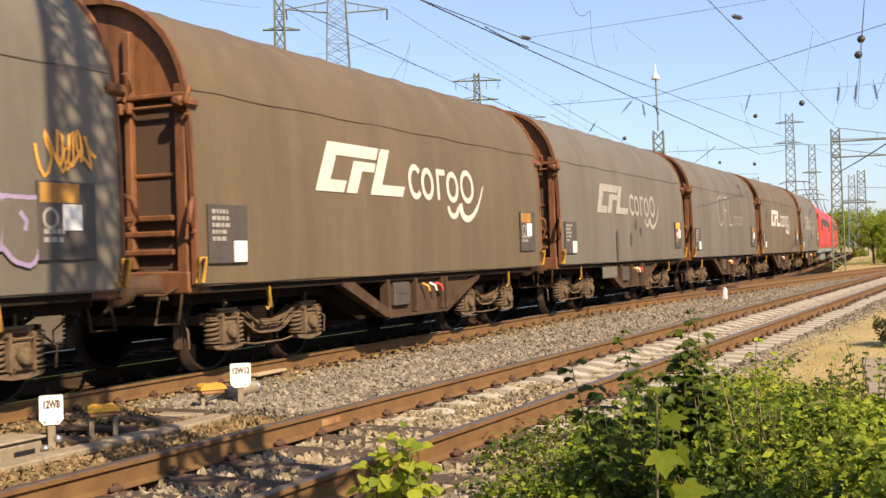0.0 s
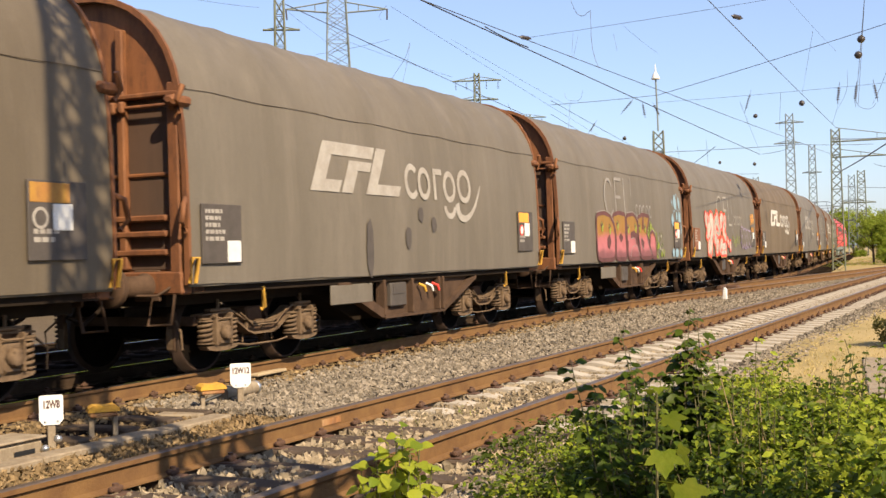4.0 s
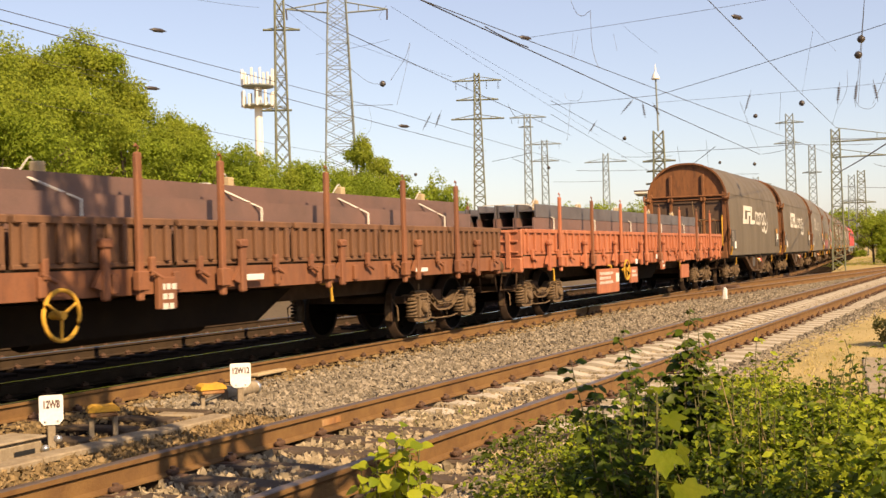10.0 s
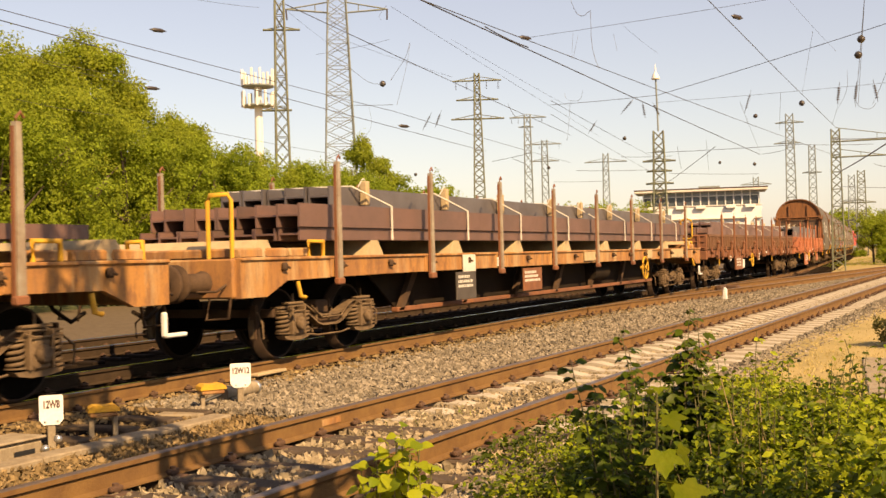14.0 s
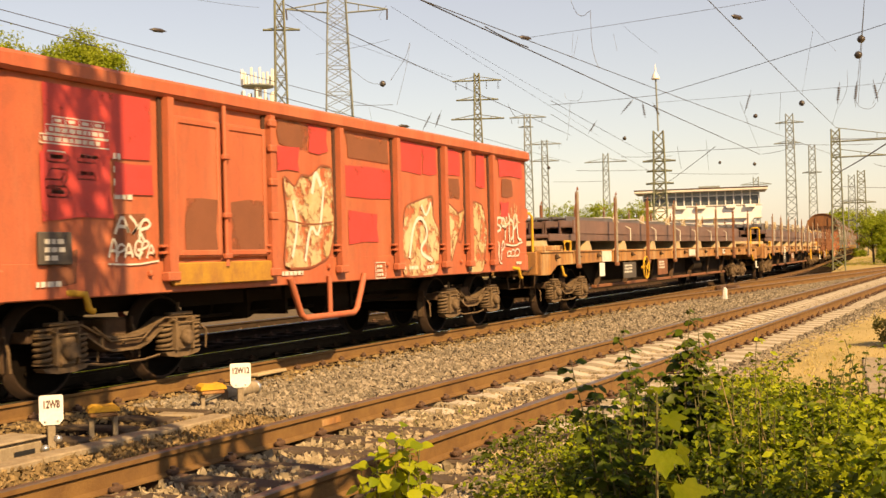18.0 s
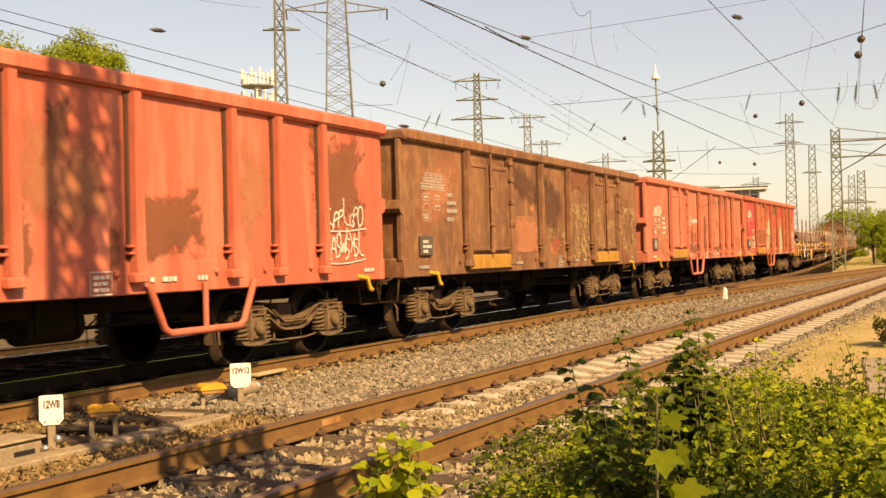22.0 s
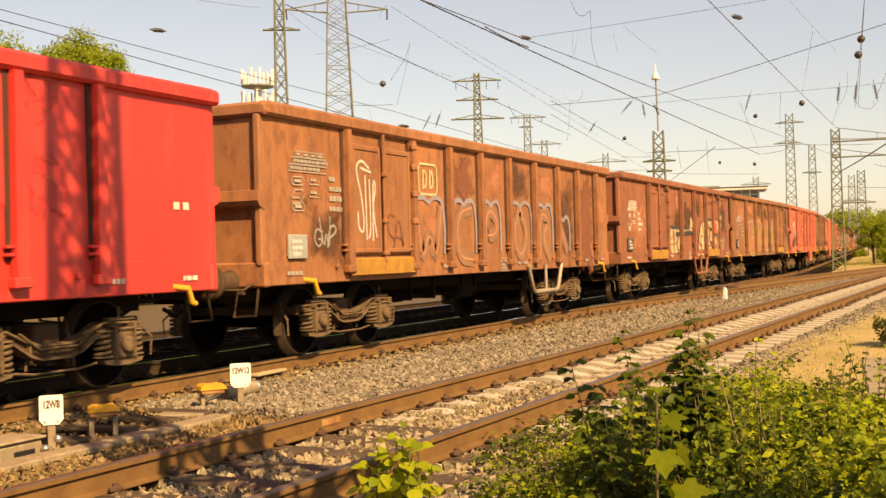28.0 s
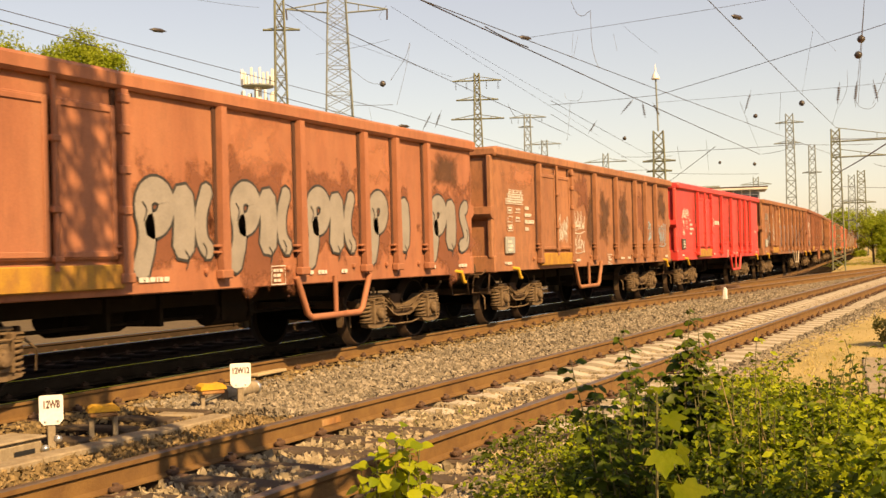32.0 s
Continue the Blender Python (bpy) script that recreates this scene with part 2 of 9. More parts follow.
M["paint_flaked"] = mat("flaking_white_spray", (0.60, 0.555, 0.48), 0.7, 0, (0.42, 0.375, 0.31), 5.5, 0.6, 70, 0.05, rust=(.85, (.15, .115, .085), (.26, .21, .165)))
M["paint_chipped"] = mat("chipped_cream_spray", (0.60, 0.48, 0.29), 0.75, 0, (0.46, 0.31, 0.14), 3.0, 0.8, 70, 0.05, rust=(.4, (.42, .26, .11), (.62, .52, .36)), flake=(4.5, .415, .52, .93))
M["paint_tatters"] = mat("mostly_lost_cream_spray", (0.46, 0.32, 0.15), 0.8, 0, (0.34, 0.2, 0.085), 3.0, 0.7, 70, 0.05, flake=(6.0, .47, .60, .8))
M["stain_dark"] = mat("dark_rust_stain", (0.085, 0.036, 0.018), 0.9, 0, (0.15, 0.06, 0.028), 2.0, 0.7, 60, 0.1, flake=(1.8, .36, .62, .8, .5))
M["stain_pale"] = mat("bleached_paint_stain", (0.52, 0.21, 0.115), 0.8, 0, (0.42, 0.15, 0.075), 2.0, 0.7, 60, 0.05, flake=(2.0, .36, .60, .75, .5))
M["stain_brown"] = mat("brown_touch_up", (0.25, 0.085, 0.042), 0.8, 0, (0.19, 0.066, 0.034), 2.0, 0.7, 60, 0.05, flake=(2.4, .36, .48, .85, .4))
M["stain_rose"] = mat("rose_red_touch_up", (0.60, 0.058, 0.055), 0.65, 0, (0.5, 0.05, 0.045), 2.0, 0.7, 60, 0.05, flake=(3.0, .33, .44, .92, .25))
M["paint_maroon"] = mat("maroon_spray", (0.13, 0.045, 0.04), 0.7, 0, None, 4, 0.6, 50, 0.03)
M["paint_lilac"] = mat("faded_violet_spray", (0.27, 0.14, 0.16), 0.75, 0, (0.29, 0.125, 0.08), 3, 0.7, 50, 0.03)
M["paint_mist"] = mat("yellow_green_spray_mist", (0.27, 0.33, 0.03), 0.7, 0, (0.2, 0.25, 0.04), 6, 0.6, 50, 0.03, flake=(5.0, .38, .6, .85))
M["paint_fade"] = mat("gold_to_pink_spray", (0.30, 0.165, 0.025), 0.7, 0, None, 4, 0.4, 50, 0.03)


def fade(m, steps):
    """Sprayed bands of colour that run into one another up the side of the wagon."""
    n, l = m.node_tree.nodes, m.node_tree.links
    mix = [k for k in n if k.bl_idname == "ShaderNodeMix"][0]
    co = [k for k in n if k.bl_idname == "ShaderNodeTexCoord"][0]
    sep, ns, ad, mr = n.new("ShaderNodeSeparateXYZ"), n.new("ShaderNodeTexNoise"), n.new("ShaderNodeMath"), n.new("ShaderNodeMapRange")
    ns.inputs["Scale"].default_value = 3.0
    ad.operation = "MULTIPLY_ADD"
    ad.inputs[1].default_value = .22
    l.new(co.outputs["Object"], sep.inputs[0])
    l.new(co.outputs["Object"], ns.inputs["Vector"])
    l.new(ns.outputs[0], ad.inputs[0])
    l.new(sep.outputs[2], ad.inputs[2])
    mr.inputs[1].default_value, mr.inputs[2].default_value = 1.1, 2.3
    l.new(ad.outputs[0], mr.inputs[0])
    rp = n.new("ShaderNodeValToRGB")
    e = rp.color_ramp.elements
    while len(e) < len(steps):
        e.new(.5)
    for k, (f, c) in enumerate(steps):
        e[k].position, e[k].color = f, (*(ALBEDO_SCALE * v for v in c), 1)
    l.new(mr.outputs[0], rp.inputs[0])
    l.new(rp.outputs[0], mix.inputs[6])
    mu = n.new("ShaderNodeMix")
    mu.data_type, mu.blend_type = "RGBA", "MULTIPLY"
    mu.inputs[0].default_value, mu.inputs[7].default_value = 1, (.72, .72, .72, 1)
    l.new(rp.outputs[0], mu.inputs[6])
    l.new(mu.outputs[2], mix.inputs[7])


fade(M["paint_fade"], ((.0, (.16, .06, .06)), (.2, (.24, .085, .09)), (.3, (.5, .16, .17)), (.5, (.46, .14, .14)), (.6, (.34, .16, .03)), (1.0, (.27, .155, .022))))
M["paint_peach"] = mat("faded_orange_spray", (0.57, 0.24, 0.11), 0.75, 0, (0.46, 0.18, 0.08), 2.5, 0.8, 50, 0.03, streak=True, rust=(.5, (.2, .08, .04), (.33, .12, .055)), flake=(2.2, .22, .46, .9))
M["paint_dust_blue"] = mat("worn_blue_spray", (0.25, 0.26, 0.33), 0.8, 0, (0.31, 0.18, 0.13), 4, 0.6, 60, 0.03, edge=.07)
M["maple"] = mat("maple_leaf_green", (0.125, 0.17, 0.012), 0.6, 0, (0.19, 0.21, 0.018), 14, 0.8, 120, 0.2, vary=.3, leafy=0.5, spec=.08)
EAOS = {
    "salmon": mat("faded_red_wagon_paint", (0.58, 0.165, 0.10), 0.7, 0, (0.47, 0.115, 0.07), 1.6, 0.9, 60, 0.1, streak=True, rust=(0.35, (0.24, 0.075, 0.04), (0.5, 0.22, 0.15))),
    "redmix": mat("patched_red_wagon_paint", (0.470, 0.125, 0.058), 0.7, 0, (0.448, 0.095, 0.047), 1.3, 0.9, 60, 0.1, streak=True, rust=(0.35, (0.20, 0.065, 0.035), (0.42, 0.17, 0.09))),
    "dark": mat("rust_brown_wagon_paint", (0.167, 0.067, 0.032), 0.85, 0, (0.259, 0.113, 0.049), 1.2, 0.9, 60, 0.2, streak=True, rust=(0.75, (0.26, 0.13, 0.06), (0.075, 0.033, 0.018))),
    "red": mat("warm_red_wagon_paint", (0.58, 0.125, 0.075), 0.7, 0, (0.48, 0.12, 0.07), 1.6, 0.9, 60, 0.1, streak=True, rust=(0.45, (0.25, 0.07, 0.04), (0.55, 0.24, 0.17))),
    "rust": mat("orange_rust_wagon_paint", (0.365, 0.148, 0.063), 0.85, 0, (0.188, 0.074, 0.034), 1.3, 0.9, 60, 0.2, streak=True, rust=(0.7, (0.12, 0.05, 0.025), (0.22, 0.085, 0.04))),
    "bright": mat("fresh_red_wagon_paint", (0.66, 0.045, 0.042), 0.5, 0, (0.58, 0.045, 0.04), 1.0, 0.6, 60, 0.05, streak=True, rust=(0.25, (0.3, 0.04, 0.03), (0.6, 0.12, 0.09))),
    "tan": mat("weathered_brown_wagon_paint", (0.392, 0.162, 0.078), 0.8, 0, (0.241, 0.090, 0.045), 1.2, 0.8, 60, 0.12, streak=True, rust=(0.6, (0.15, 0.06, 0.03), (0.22, 0.1, 0.05))),
    "dark2": mat("patched_brown_wagon_paint", (0.258, 0.090, 0.045), 0.85, 0, (0.302, 0.106, 0.050), 1.0, 0.9, 60, 0.2, streak=True, rust=(0.6, (0.1, 0.04, 0.022), (0.3, 0.1, 0.05))),
    "rust2": mat("weathered_orange_wagon_paint", (0.392, 0.157, 0.067), 0.85, 0, (0.224, 0.084, 0.037), 1.1, 0.9, 60, 0.2, streak=True, rust=(0.65, (0.13, 0.05, 0.025), (0.24, 0.11, 0.055))),
    "brick": mat("brick_red_wagon_paint", (0.424, 0.159, 0.083), 0.8, 0, (0.265, 0.090, 0.048), 1.2, 0.8, 60, 0.12, streak=True, rust=(0.45, (0.2, 0.075, 0.04), (0.3, 0.13, 0.07))),
}


# ---- mesh tools ----
class Geo:
    """Collects faces for one mesh; slot is the material index of what is added."""

    def __init__(self):
        self.v, self.f, self.s, self.slot, self.smooth = [], [], [], 0, []

    def face(self, pts, sm=False):
        i = len(self.v)
        self.v += [tuple(p) for p in pts]
        self.f.append(tuple(range(i, i + len(pts))))
        self.s.append(self.slot)
        self.smooth.append(sm)

    def add(self, verts, faces, sm=False):
        i = len(self.v)
        self.v += [tuple(p) for p in verts]
        for f in faces:
            self.f.append(tuple(i + k for k in f))
            self.s.append(self.slot)
            self.smooth.append(sm)

    def box(self, x0, x1, y0, y1, z0, z1, m=None):
        p = [(x0, y0, z0), (x1, y0, z0), (x1, y1, z0), (x0, y1, z0), (x0, y0, z1), (x1, y0, z1), (x1, y1, z1), (x0, y1, z1)]
        if m:
            p = [m @ Vector(q) for q in p]
        self.add(p, [(0, 3, 2, 1), (4, 5, 6, 7), (0, 1, 5, 4), (1, 2, 6, 5), (2, 3, 7, 6), (3, 0, 4, 7)])
        return self

    def cbox(self, x0, x1, y0, y1, z0, z1, c=0.01, m=None):
        """A box with its long edges chamfered by c."""
        c = min(c, (x1 - x0) * .4, (y1 - y0) * .4, (z1 - z0) * .4)
        v = []
        for x, e in ((x0, c), (x0 + c, 0), (x1 - c, 0), (x1, c)):
            for y, z in ((y0 + c + e, z0 + e), (y1 - c - e, z0 + e), (y1 - e, z0 + c + e), (y1 - e, z1 - c - e),
                         (y1 - c - e, z1 - e), (y0 + c + e, z1 - e), (y0 + e, z1 - c - e), (y0 + e, z0 + c + e)):
                v.append((x, y, z))
        if m:
            v = [m @ Vector(q) for q in v]
        f = [tuple(range(7, -1, -1)), tuple(range(24, 32))]
        for k in range(3):
            for j in range(8):
                a, b = k * 8 + j, k * 8 + (j + 1) % 8
                f.append((a, b, b + 8, a + 8))
        self.add(v, f)
        return self

    def tube(self, pts, r, n=8, closed=False, cap=True):
        pts = [Vector(p) for p in pts]
        rings, up = [], Vector((0, 0, 1))
        for i, p in enumerate(pts):
            a = pts[max(i - 1, 0)] if not closed else pts[i - 1]
            b = pts[min(i + 1, len(pts) - 1)] if not closed else pts[(i + 1) % len(pts)]
            d = (b - a).normalized()
            s = d.cross(up if abs(d.z) < 0.95 else Vector((1, 0, 0))).normalized()
            t = s.cross(d)
            rr = r[i] if isinstance(r, (list, tuple)) else r
            rings.append([p + (s * math.cos(2 * math.pi * k / n) + t * math.sin(2 * math.pi * k / n)) * rr for k in range(n)])
        v = [q for ring in rings for q in ring]
        f = []
        m = len(rings)
        for i in range(m if closed else m - 1):
            for k in range(n):
                a, b = i * n + k, i * n + (k + 1) % n
                j = ((i + 1) % m) * n
                f.append((a, j + k, j + (k + 1) % n, b))
        self.add(v, f, n > 5)
        if cap and not closed:
            self.face(rings[0])
            self.face(rings[-1][::-1])
        return self

    def prism(self, prof, x0, x1, axis="x", close=True):
        """A closed profile of (u, v) pairs extruded: along x the pairs are (y, z), along y (x, z), along z (x, y)."""
        def at(u, w, d):
            return {"x": (d, u, w), "y": (u, d, w), "z": (u, w, d)}[axis]
        n = len(prof)
        v = [at(u, w, x0) for u, w in prof] + [at(u, w, x1) for u, w in prof]
        f = [(k, (k + 1) % n, n + (k + 1) % n, n + k) for k in range(n)]
        if close:
            f += [tuple(range(n - 1, -1, -1)), tuple(range(n, 2 * n))]
        self.add(v, f)
        return self

    def lathe(self, prof, centre, axis="y", n=20, cap=True):
        """Pairs (along, radius) turned round an axis through centre."""
        c = Vector(centre)
        v = []
        for a, r in prof:
            for k in range(n):
                t = 2 * math.pi * k / n
                p, q = r * math.cos(t), r * math.sin(t)
                v.append(c + Vector({"y": (p, a, q), "x": (a, p, q), "z": (p, q, a)}[axis]))
        f = []
        for i in range(len(prof) - 1):
            for k in range(n):
                f.append((i * n + k, i * n + (k + 1) % n, (i + 1) * n + (k + 1) % n, (i + 1) * n + k))
        if cap:
            f += [tuple(range(n)), tuple(range(len(v) - 1, len(v) - n - 1, -1))]
        self.add(v, f, True)
        return self

    def mesh(self, name, mats):
        me = bpy.data.meshes.new(name)
        me.from_pydata(self.v, [], self.f)
        for m in (mats if isinstance(mats, (list, tuple)) else [mats]):
            me.materials.append(m)
        me.polygons.foreach_set("material_index", self.s)
        me.polygons.foreach_set("use_smooth", self.smooth)
        me.update()
        bm = bmesh.new()
        bm.from_mesh(me)
        bmesh.ops.recalc_face_normals(bm, faces=bm.faces)
        bm.to_mesh(me)
        bm.free()
        return me


def part(name, geo, material, parent, label="", at=None):
    me = geo if isinstance(geo, bpy.types.Mesh) else geo.mesh(name, material)
    ob = new(name, me)
    ob.parent = parent
    if at is not None:
        ob.matrix_basis = at
    return tagged(ob, label)


def thing(name, label, category, group="", at=None, kind=""):
    ob = new(name)
    ob.empty_display_size = 0.2
    if at is not None:
        ob.matrix_basis = at
    return tagged(ob, label, category, group, kind)


def solid(name, geo, material, label, category="", group="", kind="", at=None):
    ob = new(name, geo if isinstance(geo, bpy.types.Mesh) else geo.mesh(name, material))
    if at is not None:
        ob.matrix_basis = at
    return tagged(ob, label, category, group, kind)


# ---- the lines of the tracks ----
CY = 9.013          # centre line of the main track
BEND, RAD, TURN = 50.0, 300.0, radians(4.3)


def main_line(s):
    """Place and heading at s metres along the main track, which bends to the far side past s = 50."""
    if s < BEND:
        return Vector((s, CY, 0)), 0.0
    a = min((s - BEND) / RAD, TURN)
    p = Vector((BEND + RAD * math.sin(a), CY + RAD * (1 - math.cos(a)), 0))
    rest = max(s - BEND - RAD * TURN, 0)
    return p + Vector((math.cos(a), math.sin(a), 0)) * rest, a


def near_line(x):
    """Centre of the near track: y for an x; it draws away to the near side."""
    return 4.33 - 0.0245 * (x - 5)


# ---- ground and tracks ----
def tufts(geo, pts, lo, hi, blades=3, wide=0.012):
    for x, y, z in pts:
        for _ in range(blades):
            a, h = random.uniform(0, 6.28), random.uniform(lo, hi)
            dx, dy = math.cos(a), math.sin(a)
            b = random.uniform(0.1, 0.5) * h
            ox, oy = random.uniform(-.03, .03), random.uniform(-.03, .03)
            geo.face([(x + ox - dy * wide, y + oy + dx * wide, z), (x + ox + dy * wide, y + oy - dx * wide, z), (x + ox + dx * b, y + oy + dy * b, z + h)])


def ground_height(x, y):
    n = near_line(x)
    k = min(max((n - 1.0 - y) / 0.5, 0), 1)
    return -0.34 + 0.17 * k


def build_ground():
    xs = [-400, -120, -40, -15, -8, -4] + [-2 + 2 * k for k in range(60)] + [125, 145, 170, 210, 300, 500, 900, 2000, 4500]
    g = Geo()
    ys = [-4000, -800, -200, -60, -20, -8, -4, -2, -1, 0, .5, 1, 1.5, 2, 2.5, 3, 4, 6, 9, 12, 16, 24, 40, 80, 200, 800, 4000]
    v = [(x, y, ground_height(x, y) + (0.02 * noise.noise(Vector((x * .3, y * .3, 0))) if -3 < x < 120 and -9 < y < 14 else 0)) for x in xs for y in ys]
    n = len(ys)
    g.add(v, [(i * n + j, (i + 1) * n + j, (i + 1) * n + j + 1, i * n + j + 1) for i in range(len(xs) - 1) for j in range(n - 1)], True)
    solid("ground", g, M["earth"], "dry sandy ground with sparse yellow grass beside the railway", "ground", kind="structure")


def bed(name, line, half, x0, x1, step, label, top=-.19, m="bed"):
    """A ballast bed under a track, sloping at both shoulders."""
    g = Geo()
    prof = [(-half - .42, -.46), (-half, top), (half, top), (half + .42, -.46)]
    v, k = [], 0
    x = x0
    while x <= x1:
        p, a = line(x)
        for u, z in prof:
            v.append((p.x - math.sin(a) * u, p.y + math.cos(a) * u, z))
        k += 1
        x += step
    g.add(v, [(i * 4 + j, (i + 1) * 4 + j, (i + 1) * 4 + j + 1, i * 4 + j + 1) for i in range(k - 1) for j in range(3)])
    solid(name, g, M[m], label, "track bed", kind="structure")


def near_path(x):
    return Vector((x, near_line(x), 0)), math.atan(-0.0245)


def far_path(off):
    def line(s):
        p, a = main_line(s)
        return p + Vector((-math.sin(a), math.cos(a), 0)) * off, a
    return line


RAIL = [(-.062, -.172), (.062, -.172), (.062, -.16), (.012, -.145), (.012, -.045), (.036, -.035), (.036, -.006), (.028, 0), (-.028, 0),
        (-.036, -.006), (-.036, -.035), (-.012, -.045), (-.012, -.145), (-.062, -.16)]


def rail_mesh(line, off, x0, x1, step, top, web="rail_side"):
    g = Geo()
    v, k, n = [], 0, len(RAIL)
    x = x0
    while x <= x1 + 1e-6:
        p, a = line(x)
        for u, z in RAIL:
            v.append((p.x - math.sin(a) * (u + off), p.y + math.cos(a) * (u + off), z))
        k += 1
        x += step
    for j in range(n):
        g.slot = 1 if j in (6, 7, 8) else 0
        g.add([], [])
        base = j
        for i in range(k - 1):
            g.f.append((i * n + j, (i + 1) * n + j, (i + 1) * n + (j + 1) % n, i * n + (j + 1) % n))
            g.s.append(g.slot)
            g.smooth.append(False)
    g.v = v
    g.slot = 0
    g.f += [tuple(range(n)), tuple(range((k - 1) * n + n - 1, (k - 1) * n - 1, -1))]
    g.s += [0, 0]
    g.smooth += [False, False]
    return g.mesh("rail", [M[web], top])


def sleeper_mesh(kind, half=1.3):
    g = Geo()
    if kind == "concrete":
        # waisted in the middle, high under the rails
        g.prism([(-half, -.2), (-1.05, -.185), (-.45, -.185), (-.25, -.225), (.25, -.225), (.45, -.185), (1.05, -.185), (half, -.2), (half, -.42), (-half, -.42)][::-1], -.13, .13, "x")
    else:
        g.cbox(-.13, .13, -half, half, -.34, -.178, .015)
    return g.mesh("sleeper", M[{"concrete": "concrete", "timber": "timber", "shaded": "shaded_timber"}[kind]])


def clip_mesh():
    """Ribbed plate, two clamps and their bolts on one rail seat."""
    g = Geo()
    g.cbox(-.08, .08, -.17, .17, -.186, -.17, .006)
    for y in (-1, 1):
        g.cbox(-.035, .035, y * .085 - .03, y * .085 + .03, -.17, -.135, .008)
        g.tube([(0, y * .095, -.14), (0, y * .095, -.108)], .022, 6)
        g.cbox(-.055, .055, y * .10 - .018, y * .10 + .018, -.16, -.125, .008)
    return g.mesh("rail_clip", M["clip"])


CLIP, CONC, TIMB, TIMB_SHADED = clip_mesh(), sleeper_mesh("concrete"), sleeper_mesh("timber"), sleeper_mesh("shaded")


def lay_track(name, line, x0, x1, label, top, singles, timber, step=0.6, shaded=False):
    """One track: two rails, sleepers and fastenings; singles is the stretch where each sleeper is a piece of its own."""
    t = thing(name, label, "railway track", kind="structure")
    for off in (-.7535, .7535):
        # rails in the train's shade take the darker copy
        part("rail", rail_mesh(line, off, x0, x1, 2.0, top, "rail_dark" if shaded and (off > 0 or singles[0] > 800) else "rail_side"), None, t)
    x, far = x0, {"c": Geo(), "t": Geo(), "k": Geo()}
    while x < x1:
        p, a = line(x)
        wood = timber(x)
        me = (TIMB_SHADED if shaded else TIMB) if wood else CONC
        m = Matrix.Translation(p) @ Matrix.Rotation(a + random.gauss(0, .006), 4, "Z") @ Matrix.Translation((random.gauss(0, .012), random.gauss(0, .02), 0))
        if singles[0] <= x <= singles[1]:
            part("sleeper", me, None, t, at=m)
            for off in (-.7535, .7535):
                part("rail_clip", CLIP, None, t, at=m @ Matrix.Translation((0, off, 0)))
        elif x < 110:
            g = far["t" if wood else "c"]
            g.add([m @ v.co for v in me.vertices], [tuple(f.vertices) for f in me.polygons])
            if -2 < x < 70:
                for off in (-.7535, .7535):
                    mm = m @ Matrix.Translation((0, off, 0))
                    far["k"].add([mm @ v.co for v in CLIP.vertices], [tuple(f.vertices) for f in CLIP.polygons])
        x += step
    for k, m, n in (("c", M["concrete"], "far_sleepers"), ("t", M["shaded_timber"] if shaded else M["timber"], "far_sleepers"), ("k", M["clip"], "far_clips")):
        if far[k].v:
            tagged(part(n, far[k], m, t), kind="stuff")
    return t


def stones(name, count, where, lo, hi, material, label):
    """Loose broken stones scattered over an area; where() gives a place."""
    g = Geo()
    base = [Vector(p) for p in ((-1, -.7, -.5), (.9, -.9, -.4), (1, .6, -.5), (-.6, 1, -.4), (-.5, -.6, .6), (.6, -.3, .8), (.3, .7, .5), (-.8, .3, .7))]
    faces = [(0, 3, 2, 1), (4, 5, 6, 7), (0, 1, 5, 4), (1, 2, 6, 5), (2, 3, 7, 6), (3, 0, 4, 7)]
    for _ in range(count):
        x, y, z = where()
        s = random.uniform(lo, hi)
        m = Matrix.Translation((x, y, z)) @ Euler((random.uniform(0, 6), random.uniform(0, 6), random.uniform(0, 6))).to_matrix().to_4x4() @ Matrix.Diagonal((s * random.uniform(.7, 1.3), s * random.uniform(.7, 1.2), s * random.uniform(.5, .9), 1))
        g.add([m @ p for p in base], faces)
    me = bpy.data.meshes.new(name)
    me.from_pydata(g.v, [], g.f)
    me.materials.append(material)
    solid(name, me, None, label, "ballast", kind="stuff")


build_ground()
bed("ballast_bed_main", main_line, 1.75, -60, 260, 4, "near-black ballast bed under the main track, train shade in its colour", -.21, "shaded_bed")
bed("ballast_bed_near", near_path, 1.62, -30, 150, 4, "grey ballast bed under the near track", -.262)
bed("ballast_bed_middle", far_path(2.85), 1.1, -60, 260, 4, "dark weedy strip between the main and the far track", -.225, "shaded_bed")
bed("ballast_bed_far", far_path(11.8), 7.7, -60, 260, 4, "sandy brown ballast bed under the far track", -.21, "bed")
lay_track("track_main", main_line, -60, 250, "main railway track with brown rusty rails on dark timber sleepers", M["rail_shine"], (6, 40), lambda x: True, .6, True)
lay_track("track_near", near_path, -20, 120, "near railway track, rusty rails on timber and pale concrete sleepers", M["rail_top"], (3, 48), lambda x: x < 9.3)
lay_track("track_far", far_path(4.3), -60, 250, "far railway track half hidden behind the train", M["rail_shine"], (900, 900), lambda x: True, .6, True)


def between():
    x = 9.5 + 52 * random.random() ** 1.8
    lo, hi = near_line(x) + .86, CY - 1.15
    y = lo + (hi - lo) * random.random() ** (1.0 if x > 13 else 1.5)
    return x, y, -.20 + random.uniform(-.022, .016)


def by_machines():
    x = 4.2 + 8.5 * random.random()
    lo, hi = near_line(x) + .84, CY - .84
    y = random.uniform(lo, hi)
    return x, y, -.235 + random.uniform(-.03, .02) + .03 * (y < lo + .6)


def in_near():
    x = 3.5 + 45 * random.random() ** 1.8
    return x, near_line(x) + random.uniform(-.7, .7), (-.212 if 8.6 < x < 12.5 else -.25) + random.uniform(-.025, .012)


